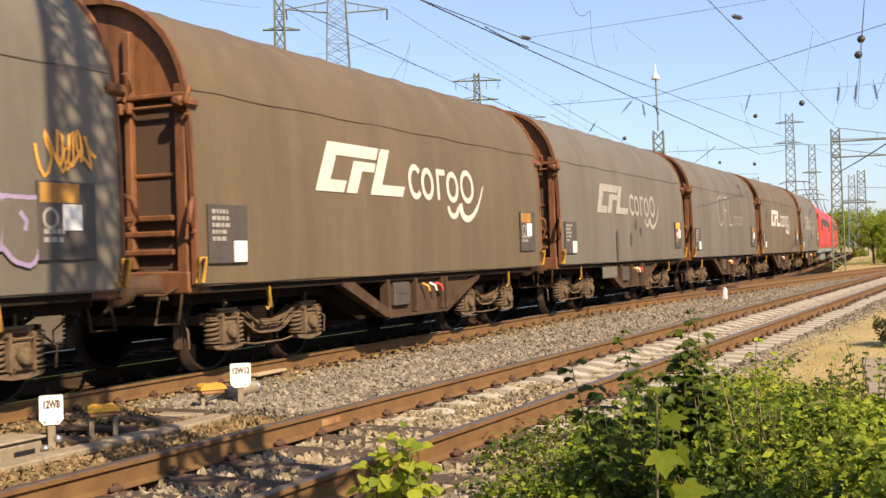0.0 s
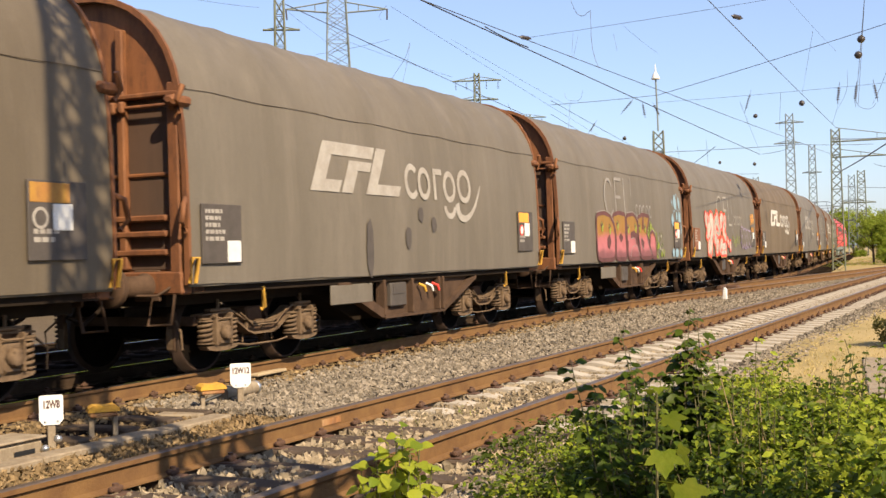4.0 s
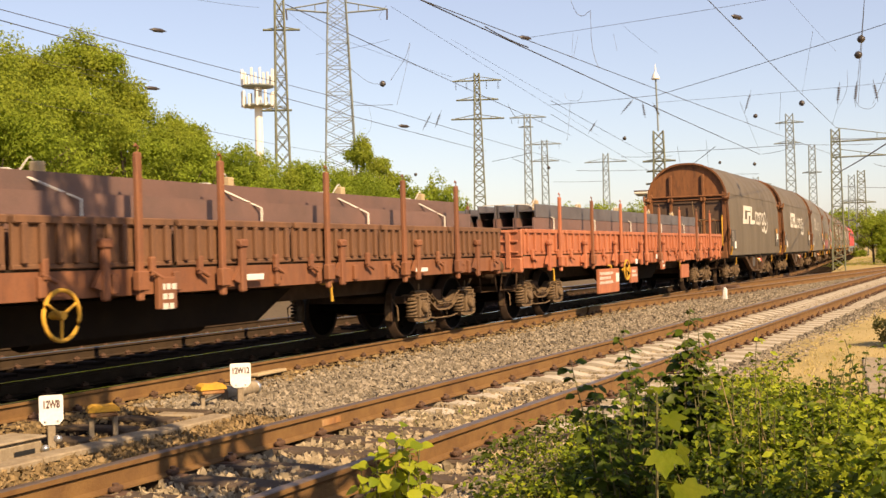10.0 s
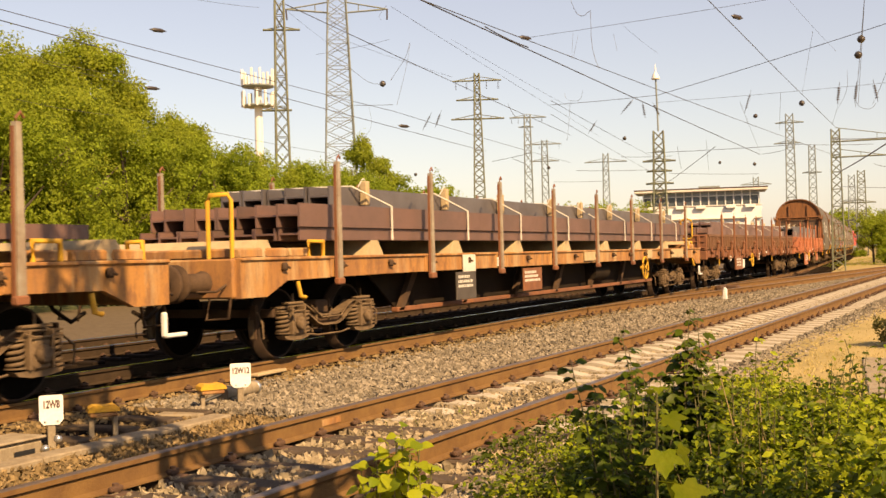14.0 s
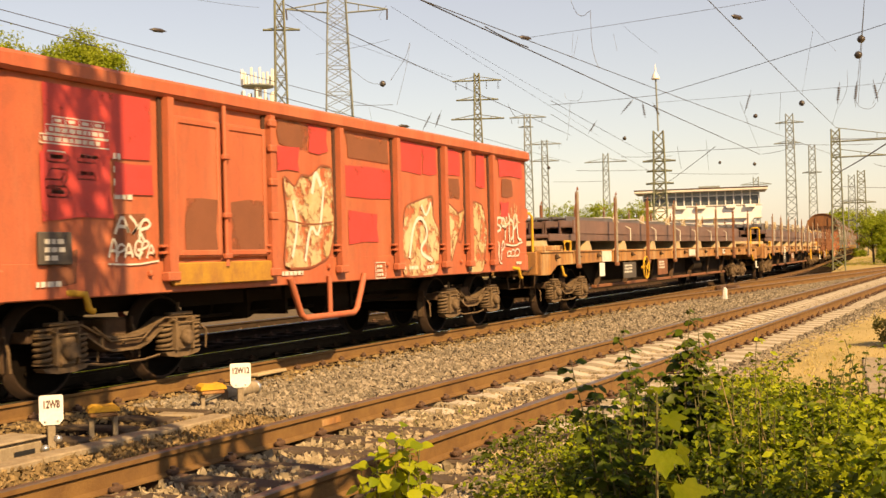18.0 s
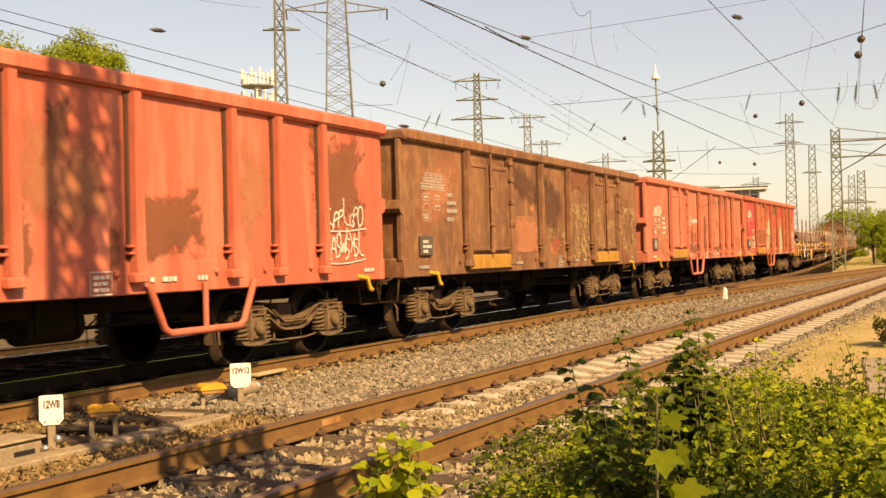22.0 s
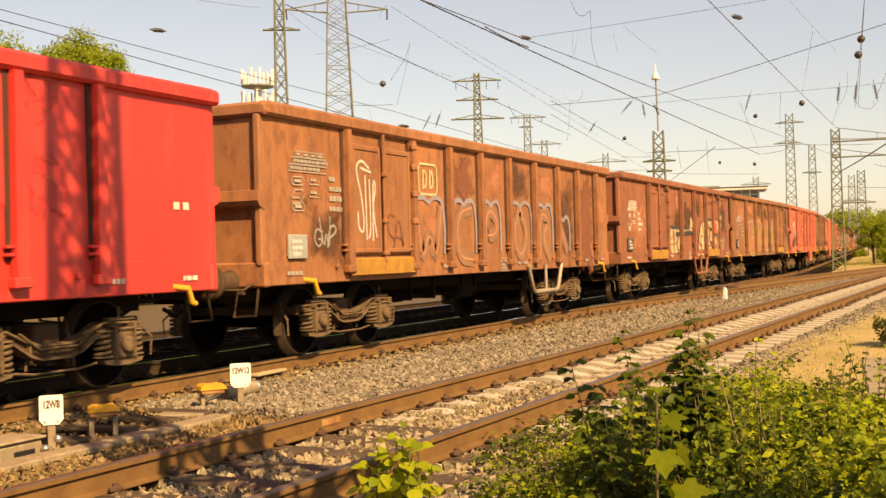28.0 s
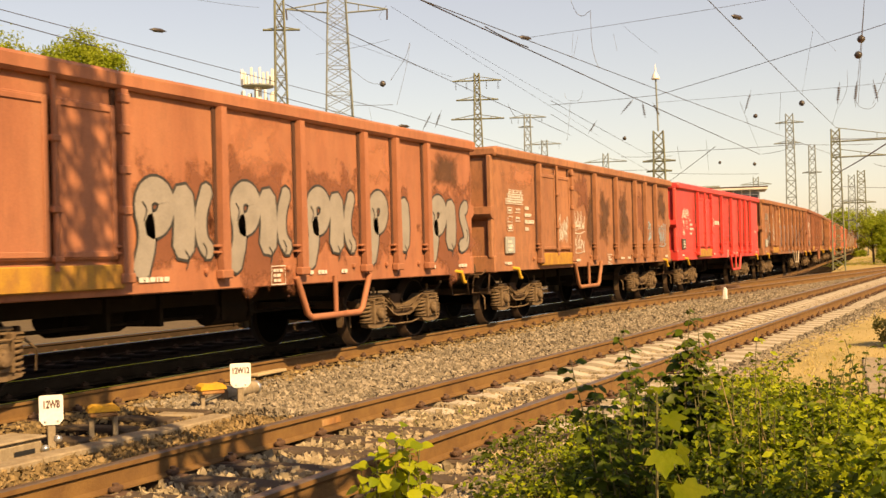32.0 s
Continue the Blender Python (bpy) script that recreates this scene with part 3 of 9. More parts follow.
def near_shoulder():
    x = 4 + 50 * random.random() ** 1.7
    d = random.uniform(1.33, 2.0)
    return x, near_line(x) - d, -.195 + random.uniform(-.02, .02)


def in_main():
    x = 6 + 45 * random.random() ** 1.6
    return x, CY - random.uniform(.82, 1.5), -.205 + random.uniform(-.02, .02)


stones("ballast_between_tracks", 46000, between, .018, .04, M["ballast"], "broken grey ballast stones between the tracks")
stones("ballast_by_machines", 16000, by_machines, .009, .028, M["ballast_rust"], "brown earthy ballast round the point machines")
M["ballast_pale"] = mat("pale_sandy_ballast_stone", (0.33, 0.265, 0.175), 0.95, 0, (0.21, 0.16, 0.10), 2.0, 0.6, 30, 0.4, island=0.45, spec=.2)
stones("ballast_in_track", 19000, in_near, .016, .034, M["ballast_pale"], "pale sandy ballast stones between the near rails")
def by_timbers():
    x = 3.6 + 6.2 * random.random()
    return x, near_line(x) + random.uniform(-1.5, .7), -.205 + random.uniform(-.03, .012)


stones("ballast_on_timbers", 5200, by_timbers, .014, .042, M["ballast_pale"], "sandy stones lying round the timber sleepers")
stones("ballast_shoulder", 14000, near_shoulder, .018, .04, M["ballast"], "grey ballast stones on the near shoulder")
stones("ballast_main", 9000, in_main, .018, .038, M["ballast_rust"], "rust-stained ballast stones along the main track")

# ---- wagons ----
CACHE = {}


def keep(key, build):
    if key not in CACHE:
        CACHE[key] = build()
    return CACHE[key]


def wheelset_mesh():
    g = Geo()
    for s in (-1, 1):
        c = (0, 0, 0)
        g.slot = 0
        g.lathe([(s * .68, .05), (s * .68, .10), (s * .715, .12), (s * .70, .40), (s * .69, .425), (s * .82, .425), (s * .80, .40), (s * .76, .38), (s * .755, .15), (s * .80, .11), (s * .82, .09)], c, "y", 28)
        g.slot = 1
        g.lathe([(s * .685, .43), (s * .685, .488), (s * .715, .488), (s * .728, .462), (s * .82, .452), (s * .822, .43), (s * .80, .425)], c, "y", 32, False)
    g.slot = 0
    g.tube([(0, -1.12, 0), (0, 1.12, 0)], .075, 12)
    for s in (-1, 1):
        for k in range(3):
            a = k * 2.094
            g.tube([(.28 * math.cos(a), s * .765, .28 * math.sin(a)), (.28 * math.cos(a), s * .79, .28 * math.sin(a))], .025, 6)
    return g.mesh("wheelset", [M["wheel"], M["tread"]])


def spring_mesh():
    g = Geo()
    pts = []
    for k in range(41):
        a = k / 40 * 2 * math.pi * 4.5
        pts.append((.075 * math.cos(a), .075 * math.sin(a), -.12 + .25 * k / 40))
    g.tube(pts, .021, 6)
    g.tube([(0, 0, -.13), (0, 0, -.115)], .1, 10)
    g.tube([(0, 0, .125), (0, 0, .14)], .1, 10)
    return g.mesh("coil_spring", M["bogie"])


def axlebox_mesh():
    g = Geo()
    g.cbox(-.115, .115, -.09, .06, -.15, .15, .03)
    g.prism([(-.31, -.145), (.31, -.145), (.27, -.185), (.1, -.21), (-.1, -.21), (-.27, -.185)], -.05, .07, "y")
    g.lathe([(-.15, .0), (-.15, .07), (-.135, .085), (-.07, .10), (-.07, .0)], (0, 0, 0), "y", 14)
    for x in (-.145, .145):
        g.cbox(x - .016, x + .016, -.09, .05, -.14, .22, .008)
    for k in range(4):
        a = k * 1.571 + .785
        g.tube([(.07 * math.cos(a), -.155, .07 * math.sin(a)), (.07 * math.cos(a), -.13, .07 * math.sin(a))], .012, 5)
    g.tube([(-.2, -.06, .2), (-.1, -.1, .16), (.1, -.1, .16), (.2, -.06, .2)], .012, 5)
    return g.mesh("axle_box", M["bogie"])


def bogie_mesh():
    """Frame of a two-axle bogie: recessed web between thin flanges that dip in the middle, headstocks, bolster, brake gear."""
    g = Geo()
    for s in (-1, 1):
        g.slot = 1
        top = [(-1.24, .67), (-.64, .69), (-.40, .58), (-.2, .53), (.2, .53), (.40, .58), (.64, .69), (1.24, .67)]
        low = [(1.24, .63), (.62, .60), (.34, .44), (.2, .40), (-.2, .40), (-.34, .44), (-.62, .60), (-1.24, .63)]
        g.prism(top + low, s * 1.0 - .03, s * 1.0 + .03, "y")
        g.slot = 0
        for row, w in ((top, .08), (low[::-1], .085)):
            n = len(row)
            for (xa, za), (xb, zb) in zip(row, row[1:]):
                g.prism([(xa, za - .011), (xb, zb - .011), (xb, zb + .011), (xa, za + .011)], s * 1.0 - w, s * 1.0 + w, "y")
        for x in (-.34, 0, .34):
            g.cbox(x - .012, x + .012, s * 1.0 - .075, s * 1.0 + .075, .45, .56, .005)
        for x in (-.9, .9):
            g.cbox(x - .2, x + .2, s * 1.04 - .06, s * 1.04 + .04, .70, .735, .01)
            g.tube([(x, s * 1.05, .73), (x, s * 1.05, .84)], .02, 6)
            for q in (-1, 1):
                # hangers, brake blocks and their bent rods
                g.slot = 1
                g.cbox(x + q * .52 - .025, x + q * .52 + .025, s * .8 - .05, s * .8 + .05, .28, .72, .01)
                g.slot = 0
                g.prism([(x + q * .49, .30), (x + q * .545, .30), (x + q * .56, .46), (x + q * .53, .6), (x + q * .49, .6)], s * .78 - .04, s * .78 + .04, "y")
                g.tube([(x + q * .53, s * .86, .62), (x + q * .6, s * .98, .5), (x + q * .58, s * .98, .3)], .014, 5)
        g.tube([(-.55, s * 1.06, .30), (-.3, s * 1.06, .27), (.3, s * 1.06, .27), (.55, s * 1.06, .30)], .013, 5)
        g.tube([(-.5, s * 1.09, .66), (-.25, s * 1.1, .5), (.25, s * 1.1, .5), (.5, s * 1.09, .66)], .012, 5)
    g.slot = 1
    g.cbox(-.17, .17, -.95, .95, .50, .72, .02)
    for x in (-1.25, 1.25):
        g.cbox(x - .04, x + .04, -1.0, 1.0, .55, .66, .01)
    for x in (-.36, .36):
        g.tube([(x, -.85, .36), (x, .85, .36)], .035, 6)
    return g.mesh("bogie", [M["bogie"], M["under"]])


def add_bogie(wagon, x, turning, mat_key="bogie"):
    b = part("bogie", keep("bogie", bogie_mesh), None, wagon, "dusty brown two-axle bogie", at=pose(x, 0, 0))
    for ax in (-.9, .9):
        w = part("wheelset", keep("wheelset", wheelset_mesh), None, b, at=pose(ax, 0, .46))
        turning.append((w, ax))
        for s in (-1, 1):
            part("axle_box", keep("axlebox", axlebox_mesh), None, b, at=pose(ax, s * 1.06, .46, 0, 0, 0 if s < 0 else 180))
            for q in (-.24, .24):
                part("coil_spring", keep("spring", spring_mesh), None, b, at=pose(ax + q, s * 1.04, .47))
    return b


def buffer_mesh():
    g = Geo()
    g.lathe([(0, .02), (0, .14), (.06, .14), (.08, .115), (.38, .11), (.38, .085), (.56, .085), (.56, .02)], (0, 0, 0), "x", 14)
    g.lathe([(.55, .02), (.55, .2), (.57, .22), (.6, .215), (.615, .12), (.62, .02)], (0, 0, 0), "x", 18)
    g.cbox(-.02, .02, -.17, .17, -.17, .17, .01)
    return g.mesh("buffer", M["under"])


def coupling_mesh():
    g = Geo()
    g.tube([(-.1, 0, .02), (.25, 0, .02), (.34, 0, .08), (.36, 0, -.02)], .035, 8)
    g.tube([(.1, .05, -.02), (.3, .05, -.18), (.55, .05, -.22), (.62, 0, -.1)], .02, 6)
    g.tube([(.1, -.05, -.02), (.3, -.05, -.18), (.55, -.05, -.22), (.62, 0, -.1)], .02, 6)
    g.tube([(0, .35, .0), (.15, .35, -.25), (.4, .33, -.4), (.6, .3, -.3)], .025, 6)
    return g.mesh("screw_coupling", M["under_dark"])


def add_ends(wagon, end, step_mat):
    """Buffers, coupling, shunter's step and handrail at both ends; end is the x of the headstock."""
    for q in (-1, 1):
        for s in (-1, 1):
            part("buffer", keep("buffer", buffer_mesh), None, wagon, at=pose(q * end, s * .875, 1.03, 0, 0, 0 if q > 0 else 180))
        part("screw_coupling", keep("coupling", coupling_mesh), None, wagon, at=pose(q * end, 0, 1.03, 0, 0, 0 if q > 0 else 180))
        for s in (-1, 1):
            g = Geo()
            g.tube([(q * end, s * 1.25, 1.0), (q * (end + .1), s * 1.25, .62), (q * (end + .1), s * .95, .6), (q * end, s * .95, 1.0)], .02, 6)
            part("shunter_step", g, step_mat, wagon)
            g = Geo()
            g.tube([(q * end, s * 1.2, 1.02), (q * (end + .25), s * 1.2, .93), (q * (end + .25), s * .7, .93)], .016, 6)
            part("hand_rail", g, step_mat, wagon)


def hood_profile(grow=0.0, n=18):
    """Half-round hood: upright sides that lean in a little, then the roof's arch."""
    pts = [(-1.44 - grow, 1.03), (-1.445 - grow, 1.6), (-1.43 - grow, 2.3), (-1.40 - grow, 2.78)]
    for k in range(n + 1):
        a = math.pi * (1 - k / n)
        c, s = math.cos(a), math.sin(a)
        pts.append((math.copysign(abs(c) ** .88, c) * (1.385 + grow), 2.86 + s ** .95 * (1.37 + grow)))
    pts += [(1.40 + grow, 2.78), (1.43 + grow, 2.3), (1.445 + grow, 1.6), (1.44 + grow, 1.03)]
    return pts


def strip(g, prof, x0, x1, n, wave=0.0):
    """An open profile extruded along x in n steps, with slight waves in the sheet."""
    m = len(prof)
    v = []
    for i in range(n + 1):
        x = x0 + (x1 - x0) * i / n
        for j, (y, z) in enumerate(prof):
            d = wave * (noise.noise(Vector((x * .9, y * .6, z * .8))) + .5 * noise.noise(Vector((x * 3, y, z * 2.5))))
            r = math.hypot(y, z - 2.2) or 1
            if wave:
                d -= .045 * abs(math.sin(math.pi * x / 1.204)) ** 1.5 * min(max((z - 3.0) / 1.0, 0), 1)
            v.append((x, y + d * y / r, z + d * (z - 2.2) / r + (wave * .8 * noise.noise(Vector((x * 1.3, 3, y))) if j in (0, m - 1) else 0)))
    g.add(v, [(i * m + j, (i + 1) * m + j, (i + 1) * m + j + 1, i * m + j + 1) for i in range(n) for j in range(m - 1)], True)


def hood_mesh(material):
    g = Geo()
    strip(g, hood_profile(), -5.42, 5.42, 72, .013)
    inner = [(y * .985, z - .02) for y, z in hood_profile()]
    strip(g, inner, -5.42, 5.42, 8, 0)
    me = bpy.data.meshes.new("tarpaulin_hood")
    me.from_pydata(g.v, [], g.f)
    me.materials.append(material)
    me.polygons.foreach_set("use_smooth", [True] * len(g.f))
    return me


def hood_end_mesh():
    """End wall of a covered wagon: arched plate with hoop, posts, ledges and ladder rungs; faces +x."""
    g = Geo()
    prof = [p for p in hood_profile(-.03)]
    g.prism(prof, 5.28, 5.34, "x")
    outer, inn = hood_profile(.012), hood_profile(-.05)
    for a, b, c, d in zip(outer, outer[1:], inn, inn[1:]):
        for x0, x1 in ((5.41, 5.455),):
            g.add([(x0, *a), (x0, *b), (x0, *d), (x0, *c), (x1, *a), (x1, *b), (x1, *d), (x1, *c)], [(0, 1, 5, 4), (3, 7, 6, 2), (4, 5, 6, 7), (0, 3, 2, 1)])
    for y in (-.56, .56):
        g.cbox(5.34, 5.43, y - .05, y + .05, 1.2, 3.83, .015)
    for y in (-1.27, 1.27):
        g.cbox(5.34, 5.45, y - .07, y + .07, 1.05, 3.2, .015)
    g.cbox(5.34, 5.46, -1.36, 1.36, 3.05, 3.11, .015)
    g.tube([(5.45, -1.4, 2.96), (5.45, 1.4, 2.96)], .022, 6)
    for y in (-1.27, -.62, -.5, .5, .62, 1.27):
        g.cbox(5.42, 5.5, y - .035, y + .035, 2.9, 3.03, .015)
    g.cbox(5.34, 5.38, -1.15, 1.15, 2.2, 2.25, .015)
    for z in (1.35, 1.55, 1.72):
        g.cbox(5.34, 5.44, -1.15, 1.15, z, z + .07, .015)
    g.cbox(5.05, 5.46, -1.36, 1.36, .93, 1.18, .02)
    for s in (-1, 1):
        g.cbox(5.3, 5.62, s * 1.36 - .08, s * 1.36 + .08, 2.93, 3.04, .03)
        g.tube([(5.5, s * 1.42, 2.86), (5.58, s * 1.44, 2.98), (5.5, s * 1.46, 3.14)], .035, 6)
        g.tube([(5.45, s * 1.42, 1.95), (5.55, s * 1.48, 1.9), (5.6, s * 1.48, 1.7), (5.5, s * 1.46, 1.6)], .03, 6)
    return g.mesh("end_wall", M["hood_end"])


def end_panel_mesh():
    """The lower panels of the end wall, thick with brake dust."""
    g = Geo()
    for y0, y1 in ((-1.2, -.61), (-.51, .51), (.61, 1.2)):
        g.cbox(5.34, 5.352, y0, y1, 1.2, 3.05, .004)
    return g.mesh("end_panel", M["hood_end_dark"])


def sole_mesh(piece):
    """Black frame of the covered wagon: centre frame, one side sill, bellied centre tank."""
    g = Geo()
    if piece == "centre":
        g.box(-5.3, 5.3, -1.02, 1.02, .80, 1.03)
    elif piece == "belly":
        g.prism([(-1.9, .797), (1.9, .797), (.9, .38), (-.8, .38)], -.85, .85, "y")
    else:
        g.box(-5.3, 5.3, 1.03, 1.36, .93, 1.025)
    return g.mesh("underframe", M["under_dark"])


def belly_mesh(s, piece):
    """One piece of the bellied side frame between the bogies."""
    g = Geo()
    if piece == "plate":
        g.prism([(-.88, .95), (2.3, .95), (2.2, .87), (1.14, .44), (-.88, .44)], s * 1.27 - .02, s * 1.27 + .02, "y")
    elif piece == "end_bar":
        g.prism([(-2.15, .95), (-1.85, .95), (-.82, .52), (-.82, .42), (-.92, .42), (-2.15, .9)], s * 1.3 - .07, s * 1.3 + .07, "y")
    elif piece == "flange":
        g.prism([(2.5, .93), (2.5, .88), (1.2, .40), (-.82, .40), (-.82, .44), (1.14, .44), (2.2, .87)], s * 1.3 - .07, s * 1.3 + .07, "y")
    else:
        g.cbox(-.025, .025, s * 1.33 - .06, s * 1.33 + .06, .44, .95, .01)
    return g.mesh("belly_" + piece, M["under"])


def belly_box_mesh(s):
    g = Geo()
    g.cbox(-.62, -.12, s * 1.3 - .06, s * 1.3 + .06, .56, .9, .015)
    g.box(-.56, -.2, s * 1.365 - .004, s * 1.365 + .004, .74, .86)
    return g.mesh("gear_box", M["panel"])


def ring(g, cx, cz, rx, rz, w, y, a0=0.0, a1=6.2832, n=22, slant=0.0):
    """A flat ring or arc in the side's plane (x, z) at depth y."""
    for k in range(n):
        t, u = a0 + (a1 - a0) * k / n, a0 + (a1 - a0) * (k + 1) / n
        q = []
        for a, f in ((t, 0), (u, 0), (u, 1), (t, 1)):
            z = cz + (rz - f * w) * math.sin(a)
            q.append((cx + (rx - f * w) * math.cos(a) + slant * (z - cz), y, z))
        g.face(q)


def bar(g, x0, x1, z0, z1, y, slant=0.0):
    g.face([(x0 + slant * 0, y, z0), (x1, y, z0), (x1 + slant * (z1 - z0), y, z1), (x0 + slant * (z1 - z0), y, z1)])


def hood_y(z):
    """Half width of the hood at a height."""
    if z < 2.78:
        return 1.446 - .02 * max(z - 1.6, 0) / .7 - (.02 * max(z - 2.3, 0) / .48)
    k = min(max((z - 2.86) / 1.37, 0), .98)
    return 1.39 * math.sqrt(1 - k * k) ** .9


def conform(g, off=.014):
    """Lay flat shapes on the hood's right side, keeping their layering."""
    g.v = [(x, -hood_y(z) - off + (y + 1.462), z) for x, y, z in g.v]
    return g


def blob(g, cx, cz, rx, rz, y, rng, n=26, rough=.12, square=.8):
    """A flat irregular patch of paint."""
    ph = rng.uniform(0, 50)
    pts = []
    for k in range(n):
        a = 2 * math.pi * k / n
        c, s_ = math.cos(a), math.sin(a)
        r = 1 + rough * (noise.noise(Vector((c * 1.7 + ph, s_ * 1.7, ph))) * 2 + .8 * noise.noise(Vector((c * 6 + ph, s_ * 6, 1))))
        pts.append((cx + math.copysign(abs(c) ** square, c) * rx * r, y, cz + math.copysign(abs(s_) ** square, s_) * rz * r))
    i = len(g.v)
    g.add(pts + [(cx, y, cz)], [(k, (k + 1) % n, n) for k in range(n)])


def stroke(g, pts, w, y):
    """A flat brush stroke of width w through (x, z) pairs."""
    p = [Vector((a, 0, b)) for a, b in pts]
    l, r = [], []
    for k, c in enumerate(p):
        d = (p[min(k + 1, len(p) - 1)] - p[max(k - 1, 0)]).normalized()
        nn = Vector((-d.z, 0, d.x)) * w / 2
        l.append((c.x + nn.x, y, c.z + nn.z))
        r.append((c.x - nn.x, y, c.z - nn.z))
    n = len(p)
    g.add(l + r, [(k, k + 1, n + k + 1, n + k) for k in range(n - 1)])


def curl(rng, cx, cz, rx, rz, n=16):
    """A looping line for scrawled paint marks."""
    a, b, c = rng.uniform(1.5, 3.2), rng.uniform(0, 6), rng.uniform(.6, 1.4)
    return [(cx + rx * (2 * k / n - 1) * .8 + rx * .45 * math.cos(a * 6.28 * k / n + b), cz + rz * math.sin(a * c * 6.28 * k / n + b) * (.6 + .4 * math.sin(k * .7))) for k in range(n + 1)]


def bubbles(parent, x0, x1, z0, z1, count, fill, line, y, rng, halo=None, hood=False, label="spray-painted bubble shapes", gaps=()):
    """A row of swollen spray-painted shapes with outlines."""
    w = (x1 - x0) / count
    layers = []
    if halo:
        layers.append((halo, .10, 0.0))
    layers += [(line, .045, -.0015), (fill, .0, -.003)]
    r0 = rng.uniform(0, 1000)
    for m, grow, dy in layers:
        rr = random.Random(int(r0))
        for k in range(count):
            g = Geo()
            cx = x0 + w * (k + .5)
            rx, rz = w * rr.uniform(.44, .56), (z1 - z0) / 2 * rr.uniform(.85, 1.0)
            cz = (z0 + z1) / 2 + rr.uniform(-.05, .05)
            blob(g, cx, cz + rz * .12, rx + grow, rz * .88 + grow, y + dy - .0004 * (k % 3), rr, 26, .13, .75)
            blob(g, cx + rr.uniform(-.2, .2) * rx, cz - rz * .55, rx * .55 + grow, rz * .42 + grow, y + dy - .0002, rr, 18, .12, .8)
            part("spray_paint", conform(g) if hood else g, M[m], parent, label if m == fill else "")
    for k in range(count):
        g = Geo()
        cx = x0 + w * (k + .5)
        stroke(g, [(cx - w * .12, (z0 + z1) / 2 + (z1 - z0) * .22), (cx + w * .02, (z0 + z1) / 2 + (z1 - z0) * .1), (cx - w * .02, (z0 + z1) / 2 - (z1 - z0) * .02)], .05, y - .005)
        part("spray_line", conform(g) if hood else g, M[line], parent)


def scrawl(parent, x, z, w, h, m, y, rng, n=3, hood=False, thick=.035):
    g = Geo()
    for k in range(n):
        stroke(g, curl(rng, x + w * (k + .5) / n, z + h / 2, w / n * .6, h / 2), thick, y - .001 * k)
    part("scrawl", conform(g) if hood else g, M[m], parent)


def emblem_bold(y):
    """Slanted angular frame, two hooked blocks, a row of rounded rings and a swoosh, each a shape of its own."""
    sl = .60
    out = []
    def b(*rows):
        g = Geo()
        for k, (x0, x1, z0, z1) in enumerate(rows):
            d = sl * (z0 - 2.14)
            bar(g, x0 + d, x1 + d, z0, z1, y - .0003 * k, sl)
        out.append(g)
    b((-2.93, -2.62, 2.14, 2.80), (-2.70, -2.2, 2.14, 2.30), (-2.70, -1.51, 2.63, 2.80))
    b((-2.13, -1.83, 2.14, 2.58), (-1.90, -1.49, 2.45, 2.58))
    b((-1.45, -1.17, 2.14, 2.80), (-1.20, -.46, 2.14, 2.29))
    for n, (cx, cz, rx, rz, a0, a1) in enumerate(((.0, 2.385, .24, .265, .75, 5.55), (.42, 2.37, .22, .25, 0, 6.2832), (1.35, 2.36, .235, .25, 0, 6.2832), (1.94, 2.39, .275, .275, 0, 6.2832), (1.35, 2.06, .235, .21, 3.2, 6.2))):
        g = Geo()
        ring(g, cx, cz, rx, rz, .09, y + .001 * n, a0, a1)
        out.append(g)
    g = Geo()
    bar(g, .76, .85, 2.14, 2.62, y)
    bar(g, .85, 1.08, 2.53, 2.62, y - .0003)
    out.append(g)
    g = Geo()
    p = [Vector(q) for q in soft([(1.62, 2.10), (1.68, 1.90), (1.95, 1.84), (2.32, 2.02), (2.62, 2.43)])]
    n = len(p) - 1
    l, r = [], []
    for k, c in enumerate(p):
        d = (p[min(k + 1, n)] - p[max(k - 1, 0)]).normalized()
        w = .075 * (1 - k / n) ** .7 + .006
        l.append((c.x - d.y * w, y, c.y + d.x * w))
        r.append((c.x + d.y * w, y, c.y - d.x * w))
    g.add(l + r, [(k, k + 1, n + 2 + k, n + 1 + k) for k in range(n)])
    out.append(g)
    return out


def emblem_thin(y, dx=0.0):
    """Thin tall strokes and a small row of rings, in faded paint."""
    out = []
    g = Geo()
    ring(g, -1.2 + .8 * dx, 2.5, .5 + .16 * dx, .5 + .06 * dx, .07, y, .7, 5.6)
    out.append(g)
    for rows in (((-.55, -.48, 2.02, 2.98), (-.48, 0.0, 2.92, 2.99), (-.48, -.1, 2.5, 2.57)), ((.2, .27, 2.02, 3.0), (.27, .7, 2.02, 2.09)), ((.85, .875, 1.6, 3.05),)):
        g = Geo()
        for a, b, z0, z1 in rows:
            bar(g, a + dx, b + dx, z0, z1, y)
        out.append(g)
    for k in range(5):
        g = Geo()
        ring(g, 1.22 + .32 * k + .9 * dx, 2.22 - .04 * dx, .13, .165, .045, y, 0 if k % 2 else .7, 6.28 if k % 2 else 5.6)
        out.append(g)
    return out


def shape(g, pts, y):
    """A flat closed patch through (x, z) corners, its corners softened."""
    n, q = len(pts), []
    for k in range(n):
        a, b, c = Vector(pts[k - 1]), Vector(pts[k]), Vector(pts[(k + 1) % n])
        for f in (.78, .9):
            q.append(a.lerp(b, f) if f < .85 else b.lerp((a + c) / 2, .1))
        q.append(b.lerp(c, .22))
    g.face([(p.x, y, p.y) for p in q])
    return q


